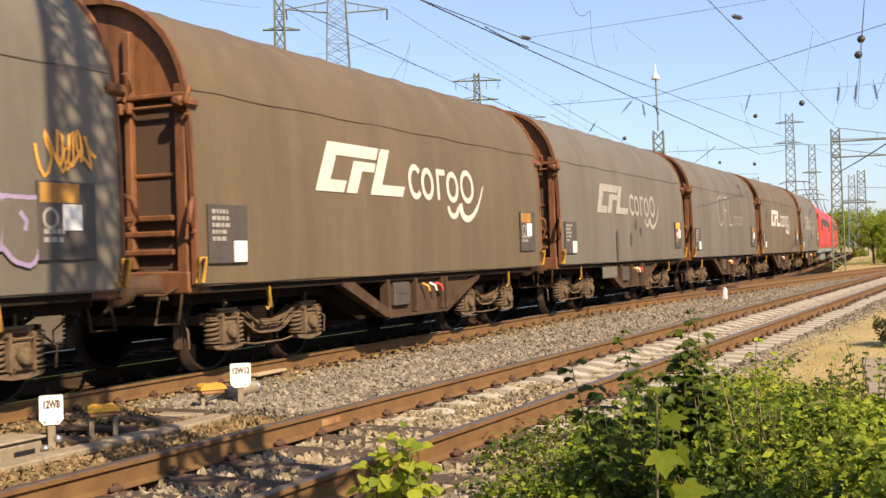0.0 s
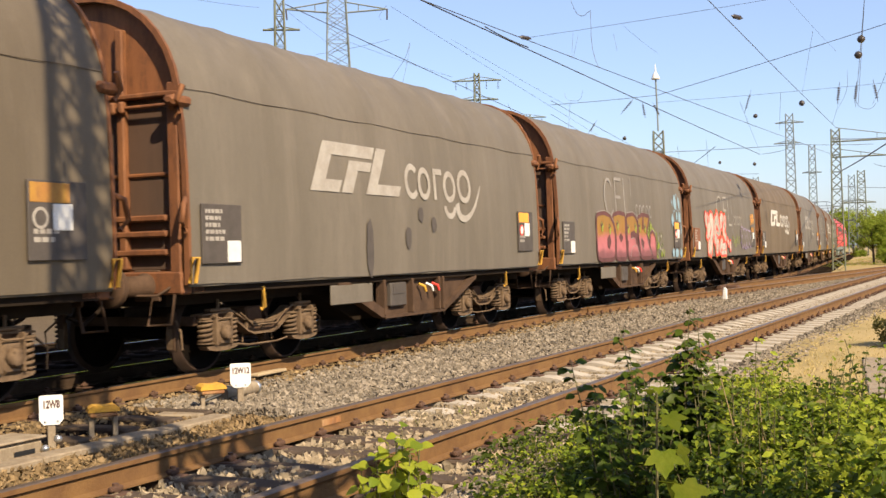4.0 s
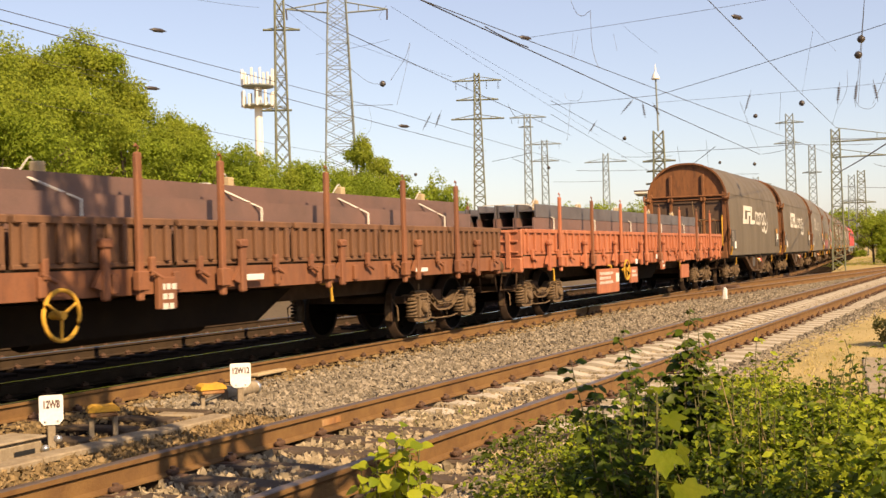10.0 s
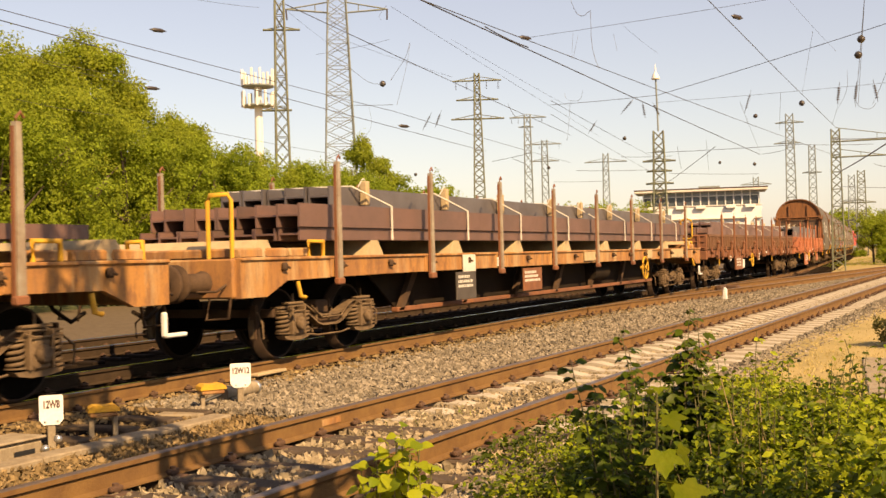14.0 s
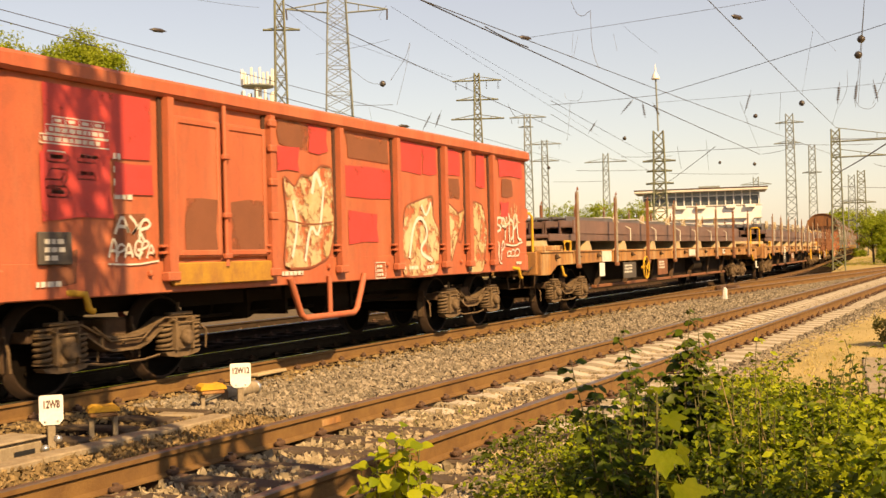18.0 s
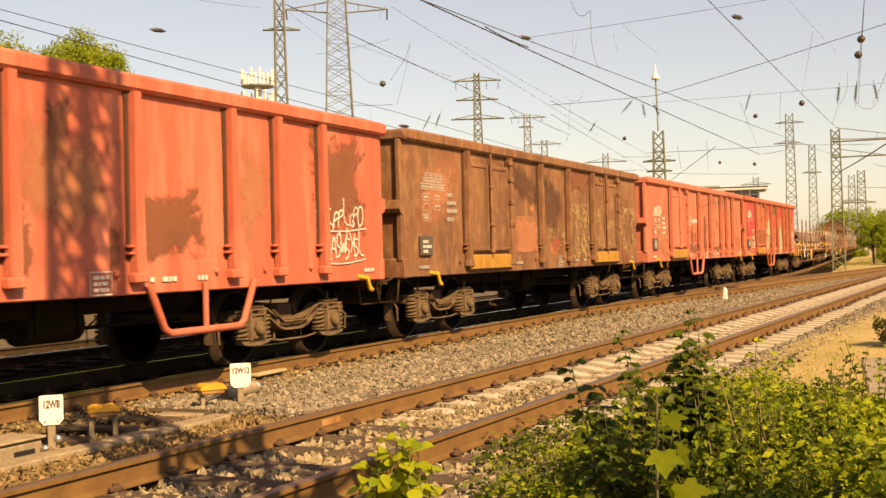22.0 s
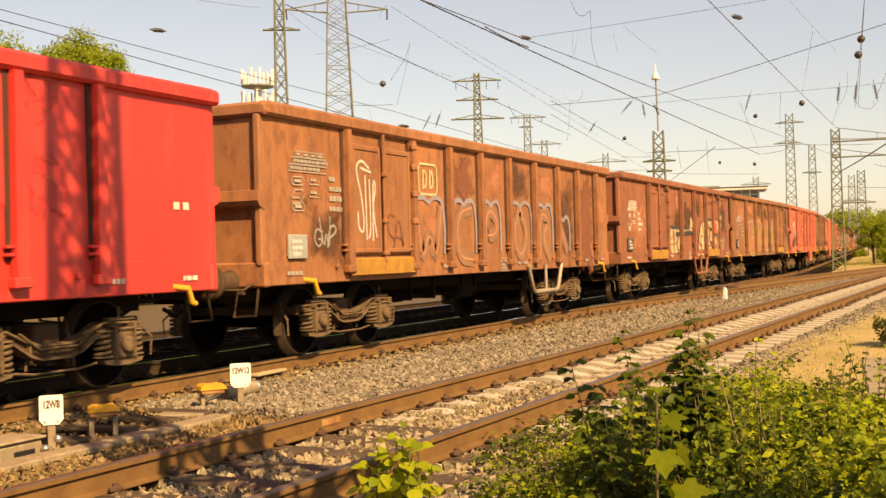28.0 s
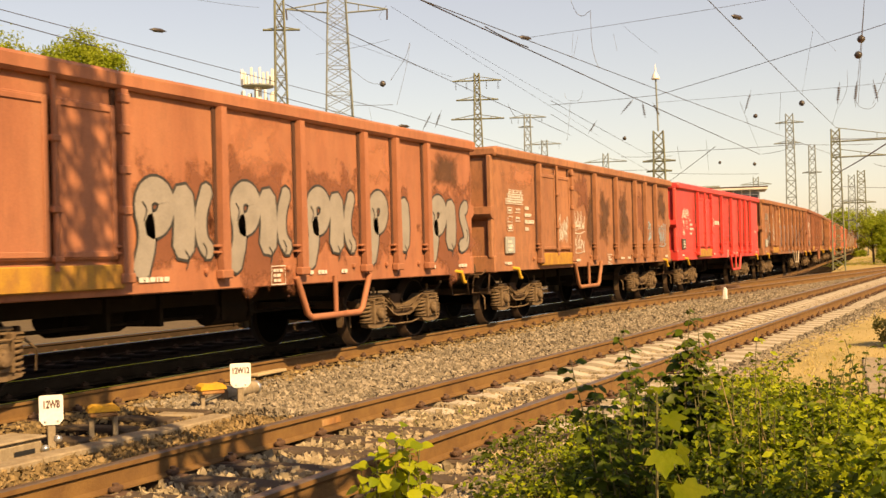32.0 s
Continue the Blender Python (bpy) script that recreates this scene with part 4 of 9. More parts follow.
def soft(pts, times=2):
    """Round off the bends of a line."""
    p = [Vector(a) for a in pts]
    for _ in range(times):
        q = [p[0]]
        for a, b in zip(p, p[1:]):
            q += [a.lerp(b, .25), a.lerp(b, .75)]
        p = q + [p[-1]]
    return [tuple(a) for a in p]


def brushed(parent, rows, fill, line, y, edge=.07, halo=None, hood=False, label="", name="spray_paint"):
    """Rounded strokes (width, points) of spray paint: halo, outline and fill in layers."""
    for i, (w, pts) in enumerate(rows):
        for m, grow, dy in ((halo, 1.55 * edge, 0), (line, edge, .002), (fill, 0, .004)):
            if not m:
                continue
            g = Geo()
            q = soft(pts)
            a, b = Vector(q[0]), Vector(q[-1])
            q = [tuple(a + (a - Vector(q[1])).normalized() * (w * .3 + grow))] + q + [tuple(b + (b - Vector(q[-2])).normalized() * (w * .3 + grow))]
            n = len(q) - 1
            p = [Vector((u, 0, v)) for u, v in q]
            l, r = [], []
            for k, c in enumerate(p):
                d = (p[min(k + 1, n)] - p[max(k - 1, 0)]).normalized()
                ww = (w / 2 + grow) * (.45 if k in (0, n) else 1)
                nn = Vector((-d.z, 0, d.x)) * ww
                l.append((c.x + nn.x, y - dy - .0001 * i, c.z + nn.z))
                r.append((c.x - nn.x, y - dy - .0001 * i, c.z - nn.z))
            g.add(l + r, [(k, k + 1, n + 2 + k, n + 1 + k) for k in range(n)])
            part(name if m == fill else "spray_outline", conform(g) if hood else g, M[m], parent, label if m == fill else "")


def patches(parent, rows, fill, line, y, w=.05, hood=False, label="", name="spray_paint"):
    """Filled patches with an outline run round them."""
    for i, pts in enumerate(rows):
        g = Geo()
        q = shape(g, pts, y - .0002 * i)
        p = part(name, conform(g) if hood else g, M[fill], parent, label)
        if line:
            g = Geo()
            stroke(g, [tuple(a) for a in q] + [tuple(q[0]), tuple(q[1])], w, y - .002 - .0002 * i)
            part("spray_outline", conform(g) if hood else g, M[line], p)


def plate_bars(g, x, z, rows, y, rng, w=.34, h=.045, gap=.075):
    """Rows of short bars, as lettering too small to read."""
    for r in range(rows):
        xx = x
        while xx < x + w * rng.uniform(.6, 1):
            k = rng.uniform(.03, .09)
            bar(g, xx, xx + k, z - r * gap, z - r * gap + h, y)
            xx += k + .018


def covered_wagon(livery, rng, turning, tarp, railing):
    t = thing("covered_coil_wagon", "covered steel coil wagon with a grey-brown tarpaulin hood", "freight wagon", "covered wagons of the train")
    part("hood", keep(("hood", tarp), lambda: hood_mesh(M[tarp])), None, t, "smooth grey-brown tarpaulin hood")
    part("end_wall", keep("hoodend", hood_end_mesh), None, t, "brown arched steel end wall")
    part("end_wall", keep("hoodend", hood_end_mesh), None, t, "brown arched steel end wall", at=pose(0, 0, 0, 0, 0, 180))
    for turn in (0, 180):
        part("end_panel", keep("endpanel", end_panel_mesh), None, t, "dark sooty lower panels of the end wall", at=pose(0, 0, 0, 0, 0, turn))
    if railing:
        g = Geo()
        g.tube(soft([(-5.46, -1.12, 1.1), (-5.75, -1.12, 1.28), (-5.75, -1.04, 1.6), (-5.75, -1.04, 2.26), (-5.75, -.8, 2.26), (-5.75, .5, 2.25), (-5.75, 1.2, 2.25)], 1), .022, 6)
        for y in (-.54, .75):
            g.tube([(-5.75, y, 2.25), (-5.72, y, 1.4), (-5.45, y, 1.12)], .02, 6)
        g.tube([(-5.5, -.2, 2.9), (-5.52, -.3, 1.9), (-5.46, -.35, 1.15)], .018, 6)
        part("platform_railing", g, M["bogie"], t, "grey-brown platform railing")
        for pts in ([(-5.47, -1.2, 1.37), (-5.5, -1.2, 1.42), (-5.5, -1.2, 2.34), (-5.47, -1.2, 2.39)], [(-5.75, 1.24, 1.5), (-5.75, 1.24, 2.34), (-5.75, 1.04, 2.36), (-5.75, 1.0, 2.45)], [(-5.75, .5, 2.25), (-5.75, .55, 2.32), (-5.75, .8, 2.32)]):
            g = Geo()
            g.tube(pts, .022, 6)
            part("grab_rail", g, M["yellow"], t, "yellow painted grab rail")
    part("underframe", keep("sole", lambda: sole_mesh("centre")), None, t)
    part("belly_box", keep("solebelly", lambda: sole_mesh("belly")), None, t)
    for turn in (0, 180):
        part("side_sill", keep("solesill", lambda: sole_mesh("sill")), None, t, at=pose(0, 0, 0, 0, 0, turn))
    for s in (-1, 1):
        b = part("belly_plate", keep(("belly", s), lambda: belly_mesh(s, "plate")), None, t, "brown bellied frame plate")
        for piece in ("end_bar", "flange"):
            part(piece, keep((piece, s), lambda: belly_mesh(s, piece)), None, b)
        for x in (-.85, .06, 1.0, 1.15):
            part("stiffener", keep(("rib", s), lambda: belly_mesh(s, "rib")), None, b, at=pose(x, 0, 0))
        part("gear_box", keep(("gearbox", s), lambda: belly_box_mesh(s)), None, b)
        g = Geo()
        g.cbox(-2.35, -1.2, s * 1.36 - .012, s * 1.36 + .012, .66, .92, .008)
        if livery in ("graffiti_b", "dull"):
            part("number_board", g, M["tarp2"], t, "grey number board")
        for x, m in ((.35, "orange"), (.6, "white"), (.82, "paint_red")):
            g = Geo()
            g.tube([(x, s * 1.33, .86), (x + .06, s * 1.40, .82), (x + .09, s * 1.41, .74)], .022, 6)
            part("valve_handle", g, M[m] if m != "orange" else M["yellow"], b, "small painted valve handle")
    add_ends(t, 5.42, M["under"])
    for x in (-3.5, 3.5):
        add_bogie(t, x, turning)
    y = -1.462
    g = Geo()
    for sd in (-1, 1):
        g.tube([(-5.4 + k * .54, sd * (hood_y(3.13) + .008), 3.13 + .012 * math.sin(k * 1.7)) for k in range(21)], .005, 5)
    part("seam", g, M[tarp], t)
    if livery in ("bold", "dull"):
        for g in emblem_bold(y):
            part("emblem_shape", conform(g), M["letter"] if livery == "bold" else M["letter_dull"], t, "white emblem shape" if livery == "bold" else "faded grey emblem shape")
    else:
        for g in emblem_thin(y, -.75 if livery == "graffiti_b" else 0):
            part("emblem_shape", conform(g), M["letter_dull"] if livery != "graffiti_b" else M["paint_silver"], t, "faded thin-line emblem shape")
    if livery == "graffiti_a":
        brushed(t, [(.36, [(-3.3, 1.80), (-2.95, 2.06), (-2.77, 2.24), (-2.56, 2.2), (-2.55, 2.0), (-2.7, 1.7), (-2.87, 1.47), (-2.95, 1.18)]), (.13, [(-3.5, 1.66), (-3.28, 1.64), (-3.09, 1.7)]), (.24, [(-3.17, 1.5), (-3.23, 1.32), (-3.2, 1.18)]),
                    (.30, [(-2.23, 1.5), (-2.23, 1.89), (-2.08, 2.17), (-1.79, 2.18), (-1.59, 1.96), (-1.44, 1.82)]), (.2, [(-1.8, 2.38), (-1.68, 2.28), (-1.6, 2.08)]), (.14, [(-2.0, 1.80), (-1.81, 1.77), (-1.58, 1.72)]), (.24, [(-2.03, 1.62), (-2.02, 1.16)]), (.15, [(-1.80, 1.52), (-1.82, 1.16)])],
                "paint_flaked", "paint_red", y - .004, .07, "paint_gold", True, "flaking white spray-painted shape with a red outline")
        brushed(t, [(.26, [(-1.19, 2.0), (-1.23, 2.2), (-1.04, 2.32), (-.83, 2.22)]), (.25, [(-.54, 2.3), (-.52, 2.05), (-.88, 1.94), (-.81, 1.75), (-.5, 1.6)]), (.3, [(-1.55, 1.24), (-1.35, 1.40), (-1.15, 1.5)]), (.22, [(-1.08, 1.30), (-.78, 1.35), (-.52, 1.34)]), (.13, [(-1.3, 1.12), (-.85, 1.14), (-.5, 1.13)])],
                "paint_flaked", "paint_red", y - .006, .07, "paint_gold", True, "flaking white spray-painted shape with a red outline")
        for cx, cz, r, q in ((-3.49, 2.18, .17, .22), (-3.22, 2.24, .065, .12), (-3.04, 2.24, .05, .06), (-.22, 1.55, .06, .07), (-.1, 1.44, .08, .11), (.22, 1.35, .13, .17)):
            for m, e, dy in (("paint_red", .05, .0), ("paint_flaked", 0, .003)):
                g = Geo()
                blob(g, cx, cz, r + e, q + e, y - .010 - dy, rng, 18, .05, 1)
                part("spray_dot", conform(g), M[m], t)
        bubbles(t, 2.3, 4.4, 1.25, 1.95, 4, "tarp2", "paint_violet", y - .003, rng, None, True, "outlined violet spray-painted shapes")
        scrawl(t, 4.35, 2.05, .7, .5, "paint_yellow", y, rng, 3, True)
        scrawl(t, .75, 1.3, 1.3, .4, "paint_green", y, rng, 4, True, .02)
    if livery == "graffiti_b":
        patches(t, [[(1.3, 1.6), (1.4, 1.85), (1.72, 2.04), (1.98, 1.86), (2.2, 1.78), (2.1, 1.5)], [(2.15, 1.7), (2.38, 1.74), (2.46, 1.45), (2.42, 1.2), (2.58, 1.06), (2.2, 1.06)]], "paint_mist", None, y - .001, .05, True, "yellow-green spray mist behind the lettering")
        forms = [[(-2.93, 2.07), (-2.4, 2.14), (-1.86, 2.09), (-1.58, 1.9), (-1.48, 1.64), (-1.52, 1.08), (-2.9, 1.08)], [(-1.66, 2.1), (-1.1, 2.17), (-.56, 2.13), (-.62, 1.7), (-.52, 1.08), (-1.46, 1.08), (-1.42, 1.62)],
                 [(-.5, 2.11), (.18, 2.17), (.52, 1.97), (.46, 1.7), (.28, 1.58), (.5, 1.38), (.68, 1.08), (-.42, 1.08), (-.5, 1.6)], [(.52, 2.08), (1.0, 2.17), (1.68, 2.13), (1.32, 1.72), (1.62, 1.38), (1.86, 1.08), (.76, 1.08), (.55, 1.6)],
                 [(1.66, 1.5), (1.68, 1.7), (1.94, 1.77), (2.2, 1.62), (2.24, 1.42), (2.28, 1.08), (1.9, 1.08), (1.6, 1.36)]]
        patches(t, forms, "paint_fade", "paint_maroon", y - .003, .095, True, "spray-painted shape, gold fading to pink, with a maroon outline")
        patches(t, [[(-.2, 1.7), (.1, 1.77), (.42, 1.68), (.5, 1.38), (.3, 1.42), (.22, 1.6), (-.18, 1.56)], [(.91, 1.8), (1.02, 2.18), (1.14, 2.17), (1.02, 1.78)], [(.78, 1.6), (.8, 1.36), (.98, 1.3), (1.08, 1.46), (.95, 1.54)], [(-1.22, 1.6), (-1.02, 1.7), (-.84, 1.58), (-1.02, 1.46)],
                    [(-2.15, 1.56), (-1.96, 1.66), (-1.82, 1.5), (-1.98, 1.3), (-2.14, 1.38)], [(-.53, 1.56), (-.36, 1.5), (-.4, 1.34), (-.52, 1.38)]], "paint_maroon", None, y - .007, .05, True)
        for pts in ([(-.2, 1.1), (-.12, 1.34), (.2, 1.42), (.46, 1.34), (.62, 1.12)], [(1.3, 1.68), (1.48, 1.42), (1.74, 1.18)], [(-.16, 1.56), (.2, 1.6), (.22, 1.42)], [(.8, 1.58), (.82, 1.36), (.98, 1.31)], [(-2.9, 2.13), (-2.4, 2.2), (-1.83, 2.15), (-1.55, 1.94)], [(-.45, 2.18), (.2, 2.23), (.57, 2.0)], [(1.7, 1.75), (1.95, 1.83), (2.25, 1.64)]):
            g = Geo()
            stroke(g, soft(pts), .02, y - .0085)
            part("spray_line", conform(g), M["paint_silver"], t)
        for cx, cz in ((-2.5, 1.78), (-1.91, 1.73), (-1.26, 1.82), (-.36, 1.75), (.29, 1.78), (.68, 1.8), (1.19, 1.78), (1.74, 1.86), (2.49, 1.36), (2.81, 1.14), (3.05, 1.16)):
            for dx, dz, r, q, m in ((-.02, .09, .085, .07, "paint_maroon"), (.0, 0, .055, .075, "paint_green"), (.07, .06, .03, .045, "paint_green"), (-.04, .12, .025, .035, "paint_green")):
                g = Geo()
                blob(g, cx + dx, cz + dz, r, q, y - (.009 if m == "paint_maroon" else .0105), rng, 12, .1, 1)
                if m == "paint_green" or cx < 1.5:
                    part("spray_fleck", conform(g), M[m], t)
        for k in range(16):
            g = Geo()
            blob(g, rng.uniform(2.35, 3.0), rng.uniform(1.15, 1.7), rng.uniform(.02, .06), rng.uniform(.03, .09), y - .004, rng, 10, .2, 1)
            part("spray_fleck", conform(g), M["paint_mist"] if k % 3 else M["letter_dull"], t)
        for cx, cz, r, q in ((4.59, 2.59, .17, .2), (4.27, 2.57, .05, .08), (4.82, 2.79, .04, .05), (5.04, 2.57, .09, .18), (4.71, 2.21, .09, .12), (4.21, 2.09, .13, .18), (5.02, 2.13, .14, .2), (4.36, 2.32, .03, .05), (4.89, 2.34, .04, .05), (4.5, 2.34, .03, .04), (4.18, 1.19, .12, .12), (4.59, 1.18, .2, .12), (5.07, 1.18, .12, .12), (4.72, 2.4, .03, .04), (5.12, 1.85, .07, .15)):
            g = Geo()
            blob(g, cx, cz, r, q, y - .003, rng, 16, .05, 1)
            part("spray_dot", conform(g), M["paint_blue"], t)
    if livery == "dull":
        for dx, dz, rx, rz in ((-.2, 1.55, .10, .16), (.25, 1.9, .09, .11), (.7, 1.75, .1, .12), (-1.4, 1.4, .1, .4)):
            g = Geo()
            blob(g, dx, dz, rx, rz, y - .001, rng, 14, .1, .9)
            part("tar_patch", conform(g), M["panel"], t)
    for x0, z0, z1 in ((-5.24, 1.25, 1.9), (4.28, 1.32, 2.04)):
        g = Geo()
        g.cbox(x0, x0 + .74, y - .014, y + .01, z0, z1, .004)
        red = livery == "graffiti_a" and x0 < 0
        p = part("data_panel", g, M["brown"] if red else M["panel"], t, "red-brown data panel" if red else "")
        g = Geo()
        plate_bars(g, x0 + .06, z1 - (.1 if x0 < 0 else .48), 5 if x0 < 0 else 2, y - .016, rng)
        tagged(part("writing", g, M["letter_dull"], p), kind="stuff")
        g = Geo()
        lx, lz = (x0 + .46, z0 + .01) if x0 < 0 else (x0 + .3, 1.59)
        g.cbox(lx, lx + .25, y - .024, y - .01, lz, lz + .24, .004)
        part("label_holder", g, M["white"], p, "white paper label in a frame")
        if x0 > 0:
            g = Geo()
            g.cbox(x0 + .02, x0 + .52, y - .018, y - .01, 1.84, 2.02, .003)
            part("yellow_plate", g, M["paint_yellow"] if livery in ("graffiti_b", "dull") else M["flap"], p, "small dull yellow plate")
            for r, m, dy in ((.1, "paint_red" if livery in ("graffiti_b", "dull") else "letter_dull", 0), (.07, "white" if livery in ("graffiti_b", "dull") else "panel", .002)):
                g = Geo()
                blob(g, x0 + .14, 1.70, r, r, y - .022 - dy, rng, 24, 0, 1)
                part("warning_disc", g, M[m], p, "round warning disc" if dy == 0 else "")
    for sd in (-1, 1):
        for x in (-5.45, 5.35):
            g = Geo()
            g.tube([(x, sd * 1.46, 1.05), (x, sd * 1.5, 1.32), (x + .1, sd * 1.5, 1.32), (x + .1, sd * 1.46, 1.05)], .024, 6)
            part("handle", g, M["yellow"], t, "yellow grab handle")
        for x in (-3.9, 3.9):
            g = Geo()
            g.tube([(x - .25, sd * 1.3, .98), (x, sd * 1.34, .96), (x + .04, sd * 1.34, .72), (x + .02, sd * 1.3, .70)], .028, 6)
            part("tow_hook", g, M["yellow"], t, "yellow tow hook")
    return t


def beam_stack(name, parent_label, rows, length, y0, y1, z0, rng, at_wagon):
    """A load of rolled steel sections: rows of I-beams with flanges, ends staggered; each beam is a part."""
    load = thing(name, parent_label, "steel beams", "steel loads of the train")
    for z, h, w, n, dl, dx in rows:
        span = y1 - y0
        for k in range(n):
            yc = (y0 + y1) / 2 + (k - (n - 1) / 2) * min(span / n, w * 1.02)
            l2 = (length + dl) / 2 + rng.uniform(-.15, .15)
            x0, x1 = dx - l2, dx + l2
            g = Geo()
            f, t = w * .48, .028
            c, e = z + h / 2, .012
            g.prism([(yc - f, z), (yc - f + t, z), (yc - f + t, c - e), (yc + f - t, c - e), (yc + f - t, z), (yc + f, z),
                     (yc + f, z + h), (yc + f - t, z + h), (yc + f - t, c + e), (yc - f + t, c + e), (yc - f + t, z + h), (yc - f, z + h)], x0, x1, "x")
            part("steel_beam", g, M["beam"] if z < z0 else M["beam_grey"], load)
    top = max(r[0] + r[1] for r in rows)
    zl = min(r[0] for r in rows)
    high = max(rows, key=lambda r: r[0] + r[1])
    back, front = high[5] - (length + high[4]) / 2 + .95, high[5] + (length + high[4]) / 2 - .3
    places = (-8.2, -5.4, -2.9, -.1, 1.9, 4.2, 6.75, 9.5) if length > 20 else (-7.0, -4.2, -1.2, 1.9, 4.6, 7.2)
    for x in places:
        if not back < x < front:
            continue
        g = Geo()
        for h in (-.012, .012):
            pts = [(x + h, y0 - .03, zl), (x + h, y0 - .03, top - .27), (x - .6 + h, y0 + .3, top + .014), (x - .7 + h, y0 + .9, top + .016), (x - .7 + h, y1, top + .012)]
            g.tube(pts, .011, 5)
        part("lashing", g, M["strap"], load, "pale lashing strap")
        g = Geo()
        g.cbox(x - .3, x - .19, y0 + .22, y0 + .33, top - .25, top + .1, .01)
        part("timber_block", g, M["wood"], load, "pale timber block")
        g = Geo()
        g.tube(soft([(x - .5, y0 + .25, top), (x - .42, y0 + .2, top + .14), (x - .38, y0 + .2, top + .1)], 1), .008, 5)
        part("strap_end", g, M["strap"], load)
    return load


def stake_wagon(kind, rng, turning):
    """Four-axle flat wagon with low drop sides and stakes, 19.6 m over buffers."""
    paint = M["orange"] if kind == "orange" else M["brown"]
    t = thing("drop_side_flat_wagon", ("orange" if kind == "orange" else "rust-brown") + " flat wagon with drop sides and steel stakes", "freight wagon", "flat wagons of the train")
    L = 9.2
    g = Geo()
    g.cbox(-L, L, -1.33, 1.33, 1.12, 1.22, .01)
    g.box(-L + .3, L - .3, -.6, .6, .72, 1.12)
    part("floor", g, M["under"], t)
    for s in (-1, 1):
        g = Geo()
        g.prism([(-L, 1.22), (L, 1.22), (L, 1.0), (6.0, .98), (5.6, .96), (-5.6, .96), (-6.0, .98), (-L, 1.0)], s * 1.34 - .04, s * 1.34 + .04, "y")
        for k in range(19):
            x = -L + .5 + k * (2 * L - 1.0) / 18
            g.cbox(x - .05, x + .05, s * 1.40 - .03, s * 1.40 + .03, .98, 1.18, .01)
        part("sole_bar", g, paint, t)
        n = 8
        w = 2 * L / n
        for k in range(n):
            x0 = -L + k * w + .04
            g = Geo()
            y = s * 1.37
            g.cbox(x0, x0 + w - .08, y - .02, y + .02, 1.24, 1.70, .006)
            g.cbox(x0, x0 + w - .08, y - .06, y + .06, 1.65, 1.73, .012)
            g.cbox(x0, x0 + w - .08, y - .03, y + .03, 1.24, 1.29, .01)
            sp = paint if kind == "orange" else M["brown_dark"]
            board = part("drop_side", g, sp, t)
            n_rib = 6 if kind == "orange" else 10
            def rib_geo():
                h = Geo()
                h.cbox(-.035, .035, y + s * .035 - .035, y + s * .035 + .035, 1.29, 1.66, .012)
                return h.mesh("rib", sp)
            for q in range(n_rib):
                part("rib", keep(("droprib", kind, s), rib_geo), None, board, at=pose(x0 + .12 + q * (w - .32) / (n_rib - 1), 0, 0))
            for xx in (x0 + .35, x0 + w - .45):
                g = Geo()
                g.cbox(xx - .04, xx + .04, s * 1.42 - .03, s * 1.42 + .03, 1.14, 1.34, .012)
                g.tube([(xx - .05, s * 1.43, 1.20), (xx + .12, s * 1.45, 1.12)], .022, 6)
                part("latch", g, paint, t)
    for q in (-1, 1):
        g = Geo()
        g.cbox(q * L - .04, q * L + .04, -1.36, 1.36, 1.22, 1.72, .012)
        for y in (-1.1, -.5, .1, .7, 1.2):
            g.cbox(q * (L + .05) - .03, q * (L + .05) + .03, y - .05, y + .05, 1.0, 1.7, .012)
        g.cbox(q * L - .06, q * L + .06, -1.36, 1.36, .92, 1.2, .02)
        for z in (1.28, 1.48, 1.66):
            g.cbox(q * (L + .05) - .025, q * (L + .05) + .025, -1.3, 1.3, z, z + .04, .01)
        part("end_board", g, paint, t)
    for x in (-7.3, -5.15, -2.9, -.65, .75, 3.05, 5.25, 7.15):
        for s in (-1, 1):
            g = Geo()
            y = s * 1.46
            g.cbox(x - .042, x + .042, y - .03, y + .03, .9, 2.38, .012)
            g.tube([(x, y, 2.37), (x + .02, y, 2.43), (x - .02, y, 2.46), (x - .04, y, 2.43)], .012, 5)
            g.cbox(x - .08, x + .08, y - .06, y + .03, 1.0, 1.2, .012)
            part("stake", g, paint if kind == "orange" and x not in (-5.15, .75, 5.25) else M["brown"], t)
    g = Geo()
    for s in (-1, 1):
        g.prism([(-3.2, .9), (3.2, .9), (2.4, .52), (-2.4, .52)], s * .75 - .05, s * .75 + .05, "y")
    g.tube([(-1.4, -.6, .62), (1.4, -.6, .62)], .18, 12)
    part("truss", g, M["under_dark"], t)
    hand_wheel(t, -2.51 if kind == "orange" else -1.76, -1.47, .82, .23)
    if kind == "orange":
        boards = ((-4.75, 1.6, .34, .88, 3), (-2.09, .57, .5, .88, 2), (.93, .34, .76, 1.16, 3), (3.2, .9, .47, .85, 0))
        papers = ((-3.44, .24, .57, .77), (-1.72, .17, .95, 1.07), (.3, .1, 1.05, 1.16))
    else:
        boards = ((-4.9, 1.25, .52, .98, 3), (-.36, .3, .8, 1.13, 3), (-6.1, .35, .88, 1.08, 2))
        papers = ((-3.72, .34, .57, .86), (1.2, .35, 1.05, 1.12), (5.6, .4, 1.04, 1.1))
    for x, w, z0, z1, rows in boards:
        g = Geo()
        g.cbox(x, x + w, -1.46, -1.40, z0, z1, .008)
        p = part("data_board", g, paint, t)
        if rows:
            g = Geo()
            plate_bars(g, x + .06, z1 - .13, rows, -1.464, rng, w * .8, .06, .1)
            tagged(part("writing", g, M["letter"], p), kind="stuff")
